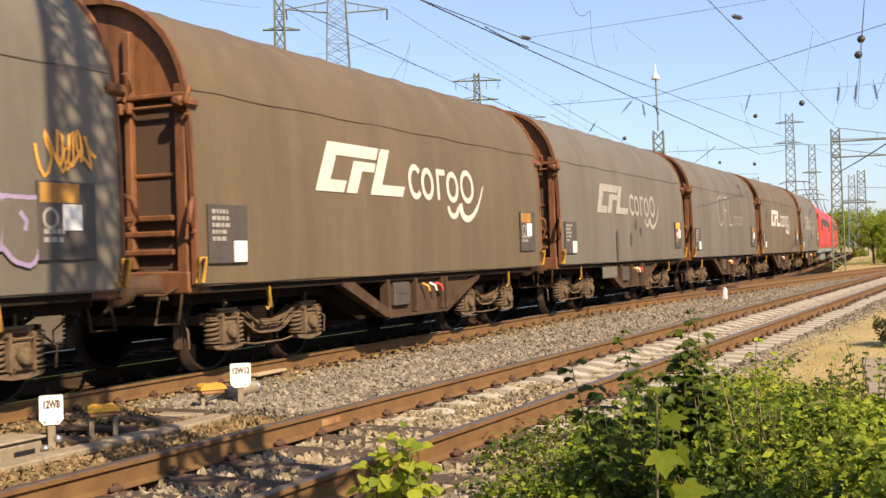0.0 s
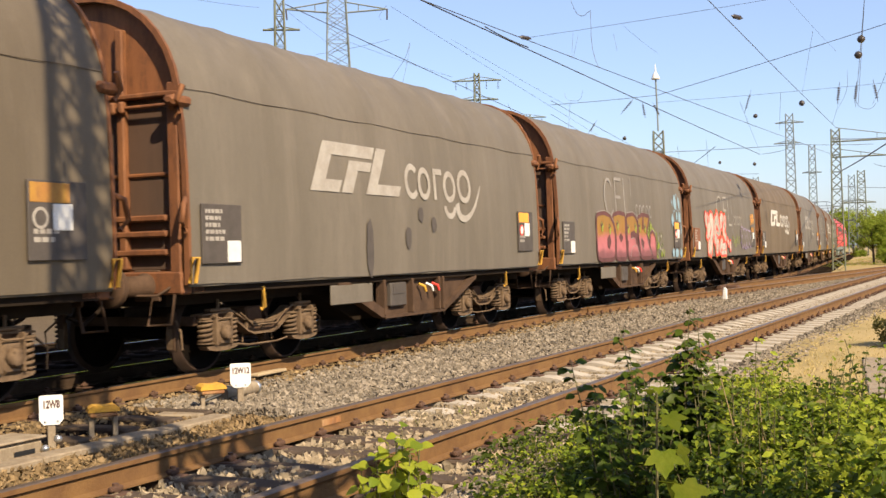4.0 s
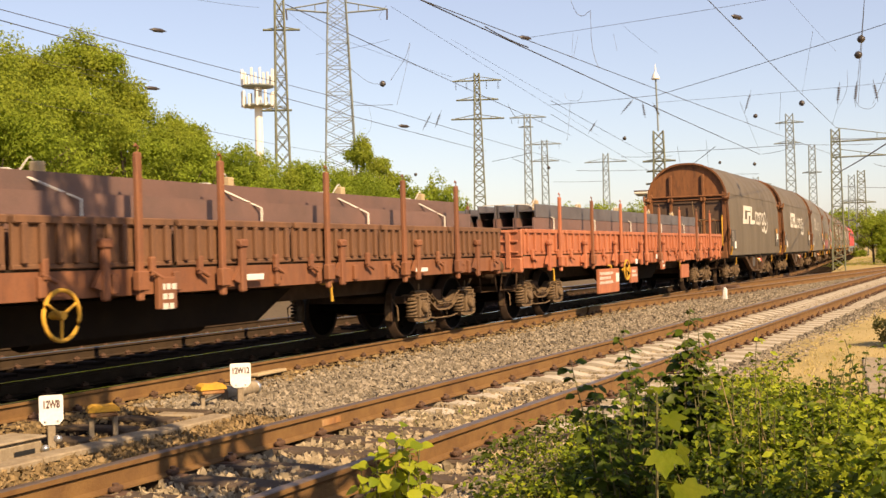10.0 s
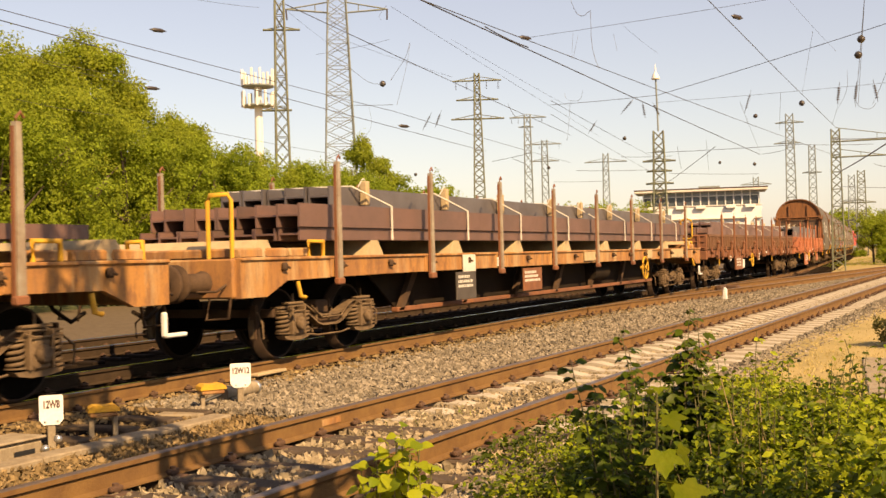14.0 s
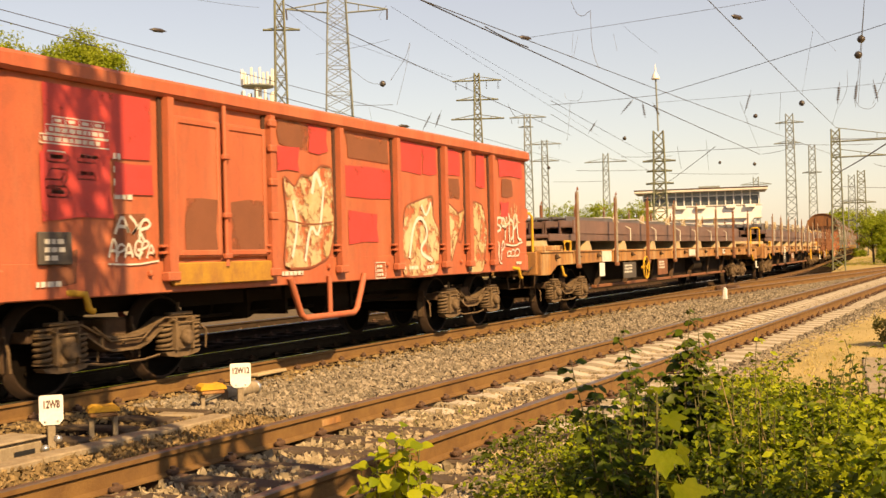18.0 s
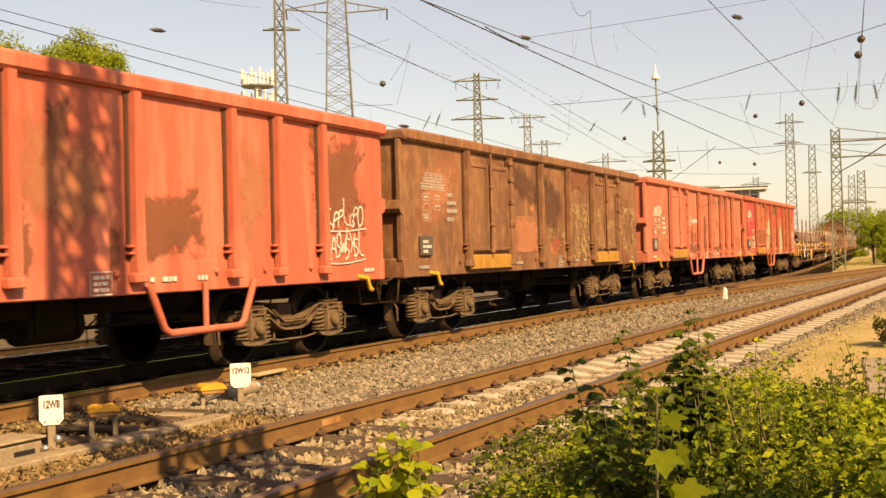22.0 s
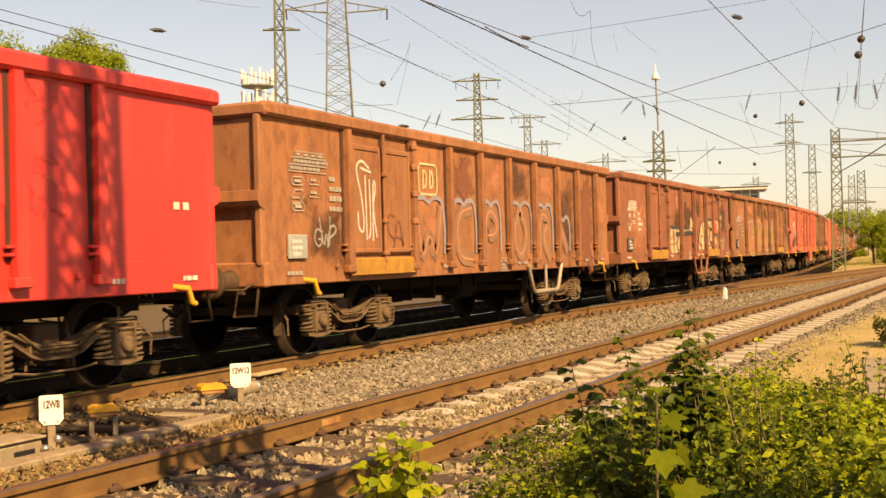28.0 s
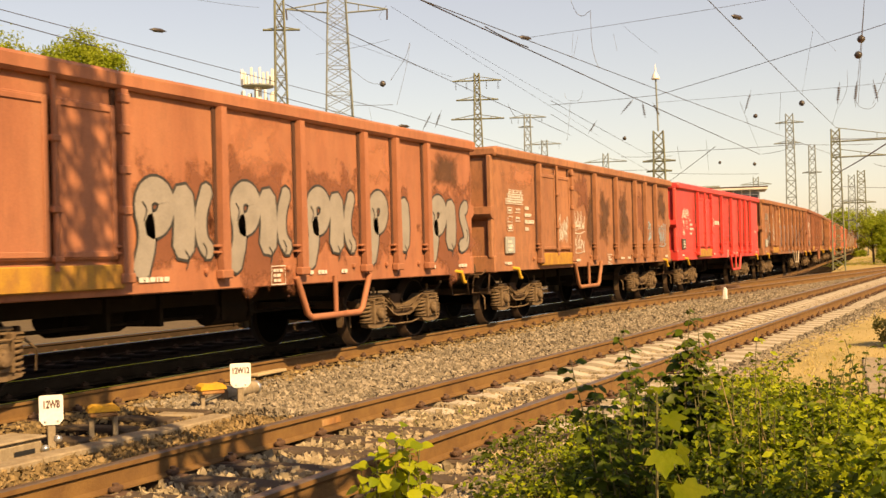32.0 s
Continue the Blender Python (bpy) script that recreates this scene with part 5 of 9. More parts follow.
    for x, w, z0, z1 in papers:
        g = Geo()
        g.cbox(x, x + w, -1.475, -1.462, z0, z1, .004)
        part("paper_label", g, M["white"], t, "white paper label")
    # solid black bar: the shade of the gap is put into its colour
    g = Geo()
    g.box(-8.9, 8.9, -1.375, -1.32, 1.205, 1.245)
    part("hinge_gap", g, M["under_dark"], t)
    for k in range(8):
        x = -8.0 + 2.28 * k
        g = Geo()
        g.cbox(x - .05, x + .05, -1.50, -1.43, .92, 1.48, .015)
        g.cbox(x - .075, x + .075, -1.52, -1.42, 1.42, 1.52, .02)
        g.prism([(x - .16, 1.06), (x - .05, 1.22), (x - .05, 1.02)], -1.47, -1.42, "y")
        part("side_latch", g, paint, t)
    for x in (-7.6, -3.6, 3.2):
        g = Geo()
        g.tube([(x - .15, -1.36, .96), (x, -1.4, .94), (x + .03, -1.4, .72)], .025, 6)
        part("tow_hook", g, M["yellow"], t, "yellow tow hook")
    g = Geo()
    if kind == "orange":
        g.tube([(-9.5, 1.1, 1.0), (-9.6, 1.1, 1.55), (-9.5, .6, 1.6), (-9.4, .5, 1.35)], .03, 6)
    else:
        g.tube(soft([(-9.3, -.74, 1.6), (-9.3, -.92, 1.6), (-9.3, -.92, 1.9), (-9.3, -.92, 2.22), (-9.3, -.57, 2.22), (-9.3, -.57, 1.9), (-9.3, -.57, 1.6), (-9.3, -.74, 1.6)]), .028, 6)
        g.tube([(-9.3, -.74, 1.6), (-9.26, -.74, 1.5), (-9.26, -.74, 1.2)], .03, 6)
    part("grab_rail", g, M["yellow"], t, "yellow painted grab rails")
    add_ends(t, 9.2, M["under"])
    for x in (-7.43, 7.43):
        add_bogie(t, x, turning)
    return t


def hand_wheel(t, x, y, z, r):
    g = Geo()
    g.tube([(x + r * math.cos(a * .2618), y, z + r * math.sin(a * .2618)) for a in range(24)], .022, 6, closed=True)
    for k in range(3):
        a = k * 2.094 + .5
        g.tube([(x, y, z), (x + r * math.cos(a), y, z + r * math.sin(a))], .016, 6)
    g.tube([(x, y - .03, z), (x, y + .12, z)], .04, 8)
    part("brake_wheel", g, M["yellow"], t, "yellow spoked hand brake wheel")


def long_wagon(rng, turning, variant):
    """Long ochre flat wagon with trussed underframe and pale stakes, 25.6 m over buffers."""
    t = thing("long_flat_wagon", "long ochre flat wagon with tall pale steel stakes", "freight wagon", "flat wagons of the train")
    L = 12.2
    g = Geo()
    g.cbox(-L, L, -1.25, 1.25, 1.1, 1.2, .01)
    part("floor", g, M["under_dark"], t)
    for s in (-1, 1):
        g = Geo()
        y = s * 1.32
        g.prism([(-L, 1.30), (L, 1.30), (L, .84), (L - .55, .84), (L - 1.0, 1.02), (L - 3.6, 1.04), (-L + 3.6, 1.04), (-L + 1.0, 1.02), (-L + .55, .84), (-L, .84)], y - .04, y + .04, "y")
        g.cbox(-L, L, y - .07, y + .07, 1.27, 1.31, .01)
        part("sole_bar", g, M["ochre"], t)
        for k in range(17):
            x = -11.3 + k * 1.41
            h = Geo()
            h.cbox(x - .05, x + .05, y + s * .07 - .03, y + s * .07 + .03, 1.14, 1.24, .02)
            h.tube([(x, y + s * .08, 1.2), (x + .05, y + s * .12, 1.17)], .016, 6)
            part("lashing_hook", h, M["under"], t)
        g = Geo()
        g.cbox(-7.6, 7.6, s * .98 - .06, s * .98 + .06, .44, .51, .01)
        part("lower_chord", g, M["brown"], t, "rust-brown lower chord")
        g = Geo()
        g.prism([(-8.3, 1.06), (8.3, 1.06), (7.4, .5), (-7.4, .5)], s * .86 - .02, s * .86 + .02, "y")
        part("side_web", g, M["under_dark"], t)
        for x in (-7.2, -4.8, -2.4, 0, 2.4, 4.8, 7.2):
            g = Geo()
            g.prism([(x - .35, .46), (x - .2, .46), (x + .35, 1.06), (x + .15, 1.06)], s * 1.0 - .04, s * 1.0 + .04, "y")
            part("strut", g, M["under"], t)
    g = Geo()
    g.box(-8, 8, -.55, .55, .5, 1.1)
    g.tube([(2.2, -.95, .8), (3.3, -.95, .8)], .2, 12)
    part("centre_sill", g, M["under_dark"], t)
    for k in range(8):
        x = -10.04 + 2.87 * k
        for s in (-1, 1):
            g = Geo()
            y = s * 1.43
            pale = (k + 2 * variant) % 4 > 0 or not variant
            g.prism([(x - .055, .96), (x + .055, .96), (x + .032, 2.54), (x - .032, 2.54)], y - .03, y + .03, "y")
            g.slot = 1
            g.prism([(x - .068, 1.0), (x - .05, 1.0), (x - .028, 2.5), (x - .045, 2.5)], y + s * -.012 - .018, y + s * -.012 + .018, "y")
            g.cbox(x - .08, x + .08, y - .045, y + .04, .93, 1.02, .015)
            g.tube([(x, y, 2.5), (x, y, 2.58), (x + .05, y, 2.63), (x + .09, y, 2.58)], .014, 6)
            part("stake", g.mesh("stake", [M["stake"] if pale else M["brown"], M["brown"]]), None, t, "pale worn steel stake" if pale else "brown steel stake")
            g = Geo()
            g.cbox(x - .14, x + .14, s * 1.36 - .02, s * 1.36 + .02, 1.03, 1.30, .01)
            part("stake_pocket", g, M["ochre"], t)
    for k in range(9):
        x = -11.48 + k * 2.87
        g = Geo()
        g.prism([(x - .28, 1.30), (x + .28, 1.30), (x + .1, 1.52), (x - .1, 1.52)], -1.2, 1.2, "y")
        part("bearer", g, M["wood"], t, "pale timber bearer")
    for q in (-1, 1):
        g = Geo()
        g.cbox(q * L - .06, q * L + .06, -1.3, 1.3, .84, 1.3, .02)
        part("end_beam", g, M["ochre"], t)
        for k in range(3):
            g = Geo()
            g.cbox(q * (L - .45 - k * .55) - .24, q * (L - .45 - k * .55) + .24, -1.22, 1.22, 1.3, 1.42, .02)
            part("deck_plank", g, M["ochre"], t)
    g = Geo()
    g.cbox(12.12, 12.17, -1.36, -1.30, .50, .76, .012)
    g.cbox(12.15, 12.5, -1.36, -1.30, .49, .535, .012)
    part("coupling_lever", g, M["white"], t, "white painted angled lever")
    hand_wheel(t, -4.7 if variant else 5.3, -1.47, .84, .27)
    rows = ((-6.2, .8, .55, 1.0, "panel"), (-5.9, .5, 1.0, 1.28, "letter"), (-3.15, 1.0, .58, 1.0, "brown"), (-4.4, .3, 1.06, 1.22, "letter"), (.6, 1.1, 1.08, 1.27, "wood"), (5.85, .45, 1.07, 1.29, "wood"), (8.4, 1.4, 1.06, 1.29, "wood"))
    if variant:
        rows = ((-8.4, .35, .72, 1.02, "white"), (-8.2, .7, 1.04, 1.28, "letter"), (-6.5, 1.1, .62, 1.0, "panel"), (-3.2, 1.0, .62, 1.04, "brown"), (.5, .8, 1.08, 1.27, "letter"), (5.5, .3, 1.1, 1.25, "white"))
    for x, w, z0, z1, m in rows:
        g = Geo()
        g.cbox(x, x + w, -1.40, -1.375, z0, z1, .005)
        p = part("plate", g, M[m], t)
        if m in ("panel", "brown"):
            g = Geo()
            plate_bars(g, x + .06, z1 - .1, 3, -1.403, rng, w * .8)
            tagged(part("writing", g, M["letter"], p), kind="stuff")
    for q in (-1, 1):
        tall = [(q * (L - .15), -1.15, 1.3), (q * (L - .15), -1.15, 1.98), (q * (L - .15), -1.11, 2.05), (q * (L - .15), -.86, 2.05), (q * (L - .15), -.82, 1.98), (q * (L - .15), -.82, 1.3)]
        for pts in ((tall if q < 0 else tall[:1] + [(q * (L - .15), -1.15, 1.5), (q * (L - .15), -.95, 1.5), (q * (L - .15), -.95, 1.3)]),
                    [(q * (L - 1.2), -1.38, 1.0), (q * (L - 1.2), -1.42, .82), (q * (L - 1.2) + .1, -1.42, .8)],
                    [(q * (L - 1.9), -1.34, 1.30), (q * (L - 1.9), -1.34, 1.5), (q * (L - 1.55), -1.34, 1.5), (q * (L - 1.55), -1.34, 1.30)]):
            g = Geo()
            g.tube(pts, .03, 6)
            part("grab_rail", g, M["yellow"], t, "yellow tubular grab rail")
    add_ends(t, L, M["under"])
    for x in (-9.7, 9.7):
        add_bogie(t, x, turning)
    return t


def open_wagon(paint_key, rng, turning, half, ribs, doors, guard, decor):
    """Four-axle open box wagon: ribbed sides, rolled top rim, doors, end walls with ledge."""
    paint = EAOS[paint_key]
    words = {"salmon": "faded salmon-red", "redmix": "patched red and brown", "dark": "dark rust-brown", "red": "warm red", "rust": "orange-brown rusty", "bright": "fresh bright red", "tan": "weathered brown", "brick": "brick-brown", "dark2": "red-brown patched", "rust2": "orange-brown weathered"}
    t = thing("open_box_wagon", words[paint_key] + " open box wagon with ribbed steel sides", "freight wagon", "open wagons of the train")
    L, yb, top = half, 1.36, 3.12
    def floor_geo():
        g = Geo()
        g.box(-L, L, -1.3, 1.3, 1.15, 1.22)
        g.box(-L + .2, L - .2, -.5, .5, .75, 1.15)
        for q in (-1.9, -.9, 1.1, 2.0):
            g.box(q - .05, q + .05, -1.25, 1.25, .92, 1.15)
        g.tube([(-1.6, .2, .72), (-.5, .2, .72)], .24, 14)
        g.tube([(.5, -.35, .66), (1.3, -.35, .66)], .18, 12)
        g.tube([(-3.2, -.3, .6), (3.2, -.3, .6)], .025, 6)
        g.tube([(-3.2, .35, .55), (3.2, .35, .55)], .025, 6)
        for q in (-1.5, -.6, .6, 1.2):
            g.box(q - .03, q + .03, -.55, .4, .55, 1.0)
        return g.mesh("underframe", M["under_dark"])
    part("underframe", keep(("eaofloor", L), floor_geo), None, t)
    xs = [-L + .05] + list(ribs) + [L - .05]
    posts = len(ribs)
    for s in (-1, 1):
        y = s * yb
        def side_geo():
            g = Geo()
            nx, nz = 64, 8
            for (dy, flip) in ((0, 1), (-.05 * s, -1)):
                v = []
                for i in range(nx + 1):
                    x = -L + 2 * L * i / nx
                    for j in range(nz + 1):
                        z = 1.28 + (top - .12 - 1.28) * j / nz
                        d = .009 * noise.noise(Vector((x * 1.3, z * 1.1, s * 5 + L))) + .004 * noise.noise(Vector((x * 4, z * 4, s)))
                        v.append((x, y + dy + d, z))
                g.add(v, [(i * (nz + 1) + j, (i + 1) * (nz + 1) + j, (i + 1) * (nz + 1) + j + 1, i * (nz + 1) + j + 1) for i in range(nx) for j in range(nz)], True)
            return g.mesh("side_wall", paint)
        part("side_wall", keep(("eaoside", paint_key, s, L), side_geo), None, t)
        def rim_geo():
            g = Geo()
            g.cbox(-L - .03, L + .03, y - s * .01 - .10, y - s * .01 + .10, top - .13, top + .05, .035)
            return g.mesh("top_rim", paint)
        part("top_rim", keep(("eaorim", paint_key, s, L), rim_geo), None, t)
        def sill_geo():
            g = Geo()
            g.cbox(-L, L, y - s * .047 - .05, y - s * .047 + .05, .96, 1.30, .012)
            for x in xs[1:-1]:
                g.cbox(x - .32, x - .27, y + s * .02 - .03, y + s * .02 + .03, 1.14, 1.2, .012)
            return g.mesh("sill", paint)
        part("sill", keep(("eaosill", paint_key, s, L, posts), sill_geo), None, t)
        for k, x in enumerate(xs[1:-1]):
            def post_geo():
                g = Geo()
                g.prism([(-.06, 1.10), (.06, 1.10), (.075, 1.3), (.05, top - .13), (-.05, top - .13), (-.075, 1.3)], y + s * .02, y + s * .10, "y")
                g.cbox(-.1, .1, y + s * .06 - .05, y + s * .06 + .05, 1.08, 1.18, .012)
                for z in (1.36, 1.43):
                    g.cbox(-.16, -.06, y + s * .05 - .03, y + s * .05 + .03, z, z + .03, .006)
                # dark strips along the rib's foot paint the shade of its sides
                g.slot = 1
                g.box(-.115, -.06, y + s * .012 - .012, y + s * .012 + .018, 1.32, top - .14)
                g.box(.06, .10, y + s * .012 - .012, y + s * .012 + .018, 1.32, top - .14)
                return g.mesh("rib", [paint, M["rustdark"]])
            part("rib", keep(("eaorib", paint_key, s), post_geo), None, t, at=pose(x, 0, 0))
        for d in doors:
            xa, xb = ribs[d] + .08, ribs[d + 1] - .08
            mid = (xa + xb) / 2
            for p, q in ((xa, mid - .03), (mid + .03, xb)):
                g = Geo()
                g.cbox(p, q, y + s * .03 - .02, y + s * .03 + .02, 1.32, top - .30, .01)
                dr = part("door", g, paint, t)
                for a, b, c, e in ((p + .03, p + .09, 1.34, top - .32), (q - .09, q - .03, 1.34, top - .32), (p + .09, q - .09, 1.34, 1.40), (p + .09, q - .09, top - .38, top - .32)):
                    h = Geo()
                    h.cbox(a, b, y + s * .055 - .012, y + s * .055 + .012, c, e, .008)
                    part("door_edge", h, paint, dr)
            g = Geo()
            g.tube([(mid, y + s * .08, 1.22), (mid, y + s * .08, top - .12)], .028, 6)
            for z in (1.3, 1.75, 2.4):
                g.cbox(mid - .06, mid + .06, y + s * .09 - .03, y + s * .09 + .03, z, z + .06, .01)
            part("locking_bar", g, paint, t)
            for a, b in ((xa, xb),):
                for z in (1.75, 2.15, 2.55, 2.85):
                    h = Geo()
                    h.cbox(b + .0, b + .14, y + s * .09 - .03, y + s * .09 + .03, z, z + .09, .012)
                    part("hinge", h, paint, dr)
            h = Geo()
            h.cbox(xa - .05, xb + .05, y + s * .045 - .035, y + s * .045 + .035, 1.03, 1.27, .012)
            part("chute_flap", h, M["flap"], t, "yellow flap under the door")
    for q in (-1, 1):
        def end_piece(piece):
            g = Geo()
            if piece == "end_wall":
                g.cbox(q * L - .03, q * L + .03, -yb, yb, 1.0, top - .1, .01)
            elif piece == "end_rim":
                g.cbox(q * L - .1, q * L + .1, -yb - .1, yb + .1, top - .13, top + .04, .035)
            elif piece == "end_ledge":
                g.prism([(q * L, 2.12), (q * (L + .16), 2.10), (q * (L + .18), 1.98), (q * (L + .14), 1.92), (q * L, 1.86)], -yb, yb, "y")
            elif piece == "headstock":
                g.cbox(q * (L + .02) - .06, q * (L + .02) + .06, -yb - .02, yb + .02, .95, 1.25, .02)
            elif piece == "corner_post":
                g.cbox(q * (L + .05) - .05, q * (L + .05) + .05, -.05, .05, 1.2, top - .1, .02)
            else:
                g.cbox(q * (L + .04) - .04, q * (L + .04) + .04, -.05, .05, 1.2, 1.9, .02)
            return g.mesh(piece, paint)
        wall = part("end_wall", keep(("eaoend", paint_key, q, L), lambda: end_piece("end_wall")), None, t)
        for piece, ys in (("end_rim", (0,)), ("end_ledge", (0,)), ("headstock", (0,)), ("corner_post", (-1.3, 1.3)), ("short_post", (-.45, .45))):
            for yy in ys:
                part(piece, keep(("eao", piece, paint_key, q, L), lambda: end_piece(piece)), None, wall, at=pose(0, yy, 0))
    for s in (-1, 1) if guard else ():
        yy = s * (yb + .04)
        g = Geo()
        g.tube([(-.95, yy, 1.05), (-.72, yy, .60), (-.62, yy, .54), (.62, yy, .54), (.72, yy, .60), (.95, yy, 1.05)], .042, 8)
        g.tube([(0, yy, .54), (0, yy, 1.05)], .034, 8)
        part("side_guard", g, M["stake"] if guard[1] else paint, t, "tubular side guard", at=pose(guard[0], 0, 0))
    decor(t, -yb - .013, L)
    # table, symbols and number rows at the trailing end of the side, then the small marks along the sill
    y, x0 = -yb - .017, -L + .55
    zt = {"redmix": 2.64, "rust2": 2.62, "dark": 2.55, "dark2": 2.5}.get(paint_key, 2.43)
    ink = M["letter_dull"] if paint_key in ("dark", "rust", "rust2") else M["letter"]
    g = Geo()
    for a in range(4):
        stroke(g, [(x0 + .1 + a * .18, zt - .07), (x0 + .26 + a * .18, zt - .07), (x0 + .26 + a * .18, zt), (x0 + .1 + a * .18, zt), (x0 + .1 + a * .18, zt - .07)], .012, y)
        bar(g, x0 + .13 + a * .18, x0 + .22 + a * .18, zt - .05, zt - .02, y)
    for z, a in ((zt - .16, .02), (zt - .25, -.06)):
        stroke(g, [(x0 + a, z), (x0 + .86, z), (x0 + .86, z + .08), (x0 + a, z + .08), (x0 + a, z)], .012, y)
        plate_bars(g, x0 + a + .04, z + .02, 1, y, rng, .9, .04)
    for k, z in enumerate((zt - .42, zt - .58, zt - .74)):
        if k == 1:
            stroke(g, [(x0, z), (x0 + .2, z), (x0 + .28, z + .1), (x0 + .08, z + .1), (x0, z), (x0, z - .08), (x0 + .2, z - .08), (x0 + .2, z), (x0 + .28, z + .1), (x0 + .28, z + .02), (x0 + .2, z - .08)], .013, y)
        else:
            stroke(g, [(x0 + .04, z), (x0 + .26, z), (x0 + .3, z + .05), (x0 + .26, z + .1), (x0 + .04, z + .1), (x0, z + .05), (x0 + .04, z)], .013, y)
            bar(g, x0 + .07, x0 + .23, z + .03, z + .07, y)
    for z in (zt - .4, zt - .56):
        stroke(g, [(x0 + .42, z + .05), (x0 + .42, z), (x0 + .66, z), (x0 + .66, z + .05)], .012, y)
        plate_bars(g, x0 + .46, z + .04, 1, y, rng, .2, .035)
    for k, (w, h) in enumerate(((.2, .06), (.34, .06), (.5, .07), (.3, .06))):
        plate_bars(g, x0 + .92, zt - .34 - k * .13, 1, y, rng, w, h)
    tagged(part("writing", g, ink, t), kind="stuff")
    g, ys = Geo(), -yb - .022
    stroke(g, [(.42, .98), (.42, 1.2), (.72, 1.2), (.72, .98), (.42, .98)], .014, ys)
    for k in range(3):
        plate_bars(g, .46, 1.13 - k * .06, 1, ys, rng, .22, .035)
    for a, w in ((-2.0, .6), (1.3, .12), (1.5, .3), (2.1, .25), (L - .55, .3), (L - 1.7, .2), (-L + .4, .4)):
        plate_bars(g, a, 1.08, 1, ys, rng, w, .05)
    tagged(part("writing", g, ink, t), kind="stuff")
    g = Geo()
    g.cbox(-L + .42, -L + .84, -yb - .05, -yb - .01, 1.28, 1.58, .008)
    p = part("label_holder", g, M["panel"] if paint_key not in ("tan", "rust2", "brick") else M["label_grey"], t)
    g = Geo()
    plate_bars(g, -L + .48, 1.47, 3, -yb - .055, rng, .26)
    tagged(part("writing", g, M["letter"], p), kind="stuff")
    for x in (-L + 1.0, L - .5):
        for s in (-1, 1):
            g = Geo()
            g.tube([(x - .2, s * 1.34, 1.02), (x, s * 1.4, 1.0), (x + .03, s * 1.42, .85), (x + .09, s * 1.42, .83)], .035, 6)
            part("tow_hook", g, M["yellow"], t, "yellow painted tow hook")
    add_ends(t, L + .02, M["under"])
    for x in (-4.5, 4.5):
        add_bogie(t, x, turning)
    return t


def locomotive(turning):
    t = thing("electric_locomotive", "bright red electric locomotive at the head of the train", "locomotive", "locomotives")
    g = Geo()
    g.prism([(-1.45, 1.15), (-1.5, 1.4), (-1.48, 2.9), (-1.15, 3.65), (-.7, 3.8), (.7, 3.8), (1.15, 3.65), (1.48, 2.9), (1.5, 1.4), (1.45, 1.15)], -8.6, 8.6, "x")
    for q in (-1, 1):
        g.prism([(q * 8.6, 1.15), (q * 9.1, 1.2), (q * 9.0, 2.3), (q * 8.6, 3.4)], -1.3, 1.3, "y")
    part("body", g, EAOS["bright"], t)
    g = Geo()
    g.cbox(-9, 9, -1.42, 1.42, .85, 1.2, .03)
    g.cbox(-3, 3, -1.3, 1.3, .35, .85, .05)
    part("underframe", g, M["galv_far"], t)
    g = Geo()
    for x in (-6, 6):
        g.cbox(x - .7, x + .7, -1.52, -1.44, 2.2, 2.85, .03)
    for k in range(6):
        g.cbox(-4.2 + k * 1.45, -3.1 + k * 1.45, -1.525, -1.46, 2.55, 2.95, .02)
    part("window", g, M["panel"], t)
    for q in (-1, 1):
        g = Geo()
        g.tube([(q * 6, -.9, 3.85), (q * 4.6, -.6, 4.5), (q * 5.6, -.5, 5.2)], .03, 6)
        g.tube([(q * 6, .9, 3.85), (q * 4.6, .6, 4.5), (q * 5.6, .5, 5.2)], .03, 6)
        g.tube([(q * 5.6, -.95, 5.1), (q * 5.6, -.6, 5.22), (q * 5.6, .6, 5.22), (q * 5.6, .95, 5.1)], .03, 6)
        part("pantograph", g, M["wire"], t)
    add_ends(t, 8.9, M["under"])
    for x in (-5, 5):
        add_bogie(t, x, turning)
    return t


DR = random.Random(21)


def worn_part(name, g, m, parent, rim, label=""):
    """A patch of paint that is thickest inside; rim is the thickness at its outline."""
    me = g.mesh(name, M[m])
    at = me.attributes.new("thickness", "FLOAT", "POINT")
    n = len(me.vertices)
    at.data.foreach_set("value", [rim] * (n - 1) + [1.0])
    return part(name, me, None, parent, label)


def patch(parent, x, z, rx, rz, m, y, rough=.22, square=.5):
    g = Geo()
    soft_rim = m.startswith("stain")
    k = 1.3 if soft_rim else 1
    blob(g, x, z, rx * k, min(rz * k, 3.0 - z) if soft_rim else rz, y, DR, 56, max(rough, .3) if soft_rim else rough, square)
    worn_part("paint_patch", g, m, parent, 0.0 if soft_rim else 1.0)


def squares(t, y, rows, m):
    """Patches of touched-up paint with roughly straight edges."""
    for k, (x0, x1, z0, z1) in enumerate(rows):
        w = .03
        g = Geo()
        yy = y - .0003 * k
        rim = [(a + DR.uniform(-w, w), yy, b + DR.uniform(-w, w)) for a, b in ((x0, z0), ((x0 + x1) / 2, z0), (x1, z0), (x1, (z0 + z1) / 2), (x1, z1), ((x0 + x1) / 2, z1), (x0, z1), (x0, (z0 + z1) / 2))]
        g.add(rim + [((x0 + x1) / 2, yy, (z0 + z1) / 2)], [(i, (i + 1) % 8, 8) for i in range(8)])
        worn_part("paint_patch", g, m, t, .5, "repainted square of a different red")


def lines(t, y, rows, m, name="spray_line"):
    """Strokes (width, points) of one paint."""
    for k, (w, pts) in enumerate(rows):
        g = Geo()
        stroke(g, soft(pts), w, y - .0002 * k)
        part(name, g, M[m], t)


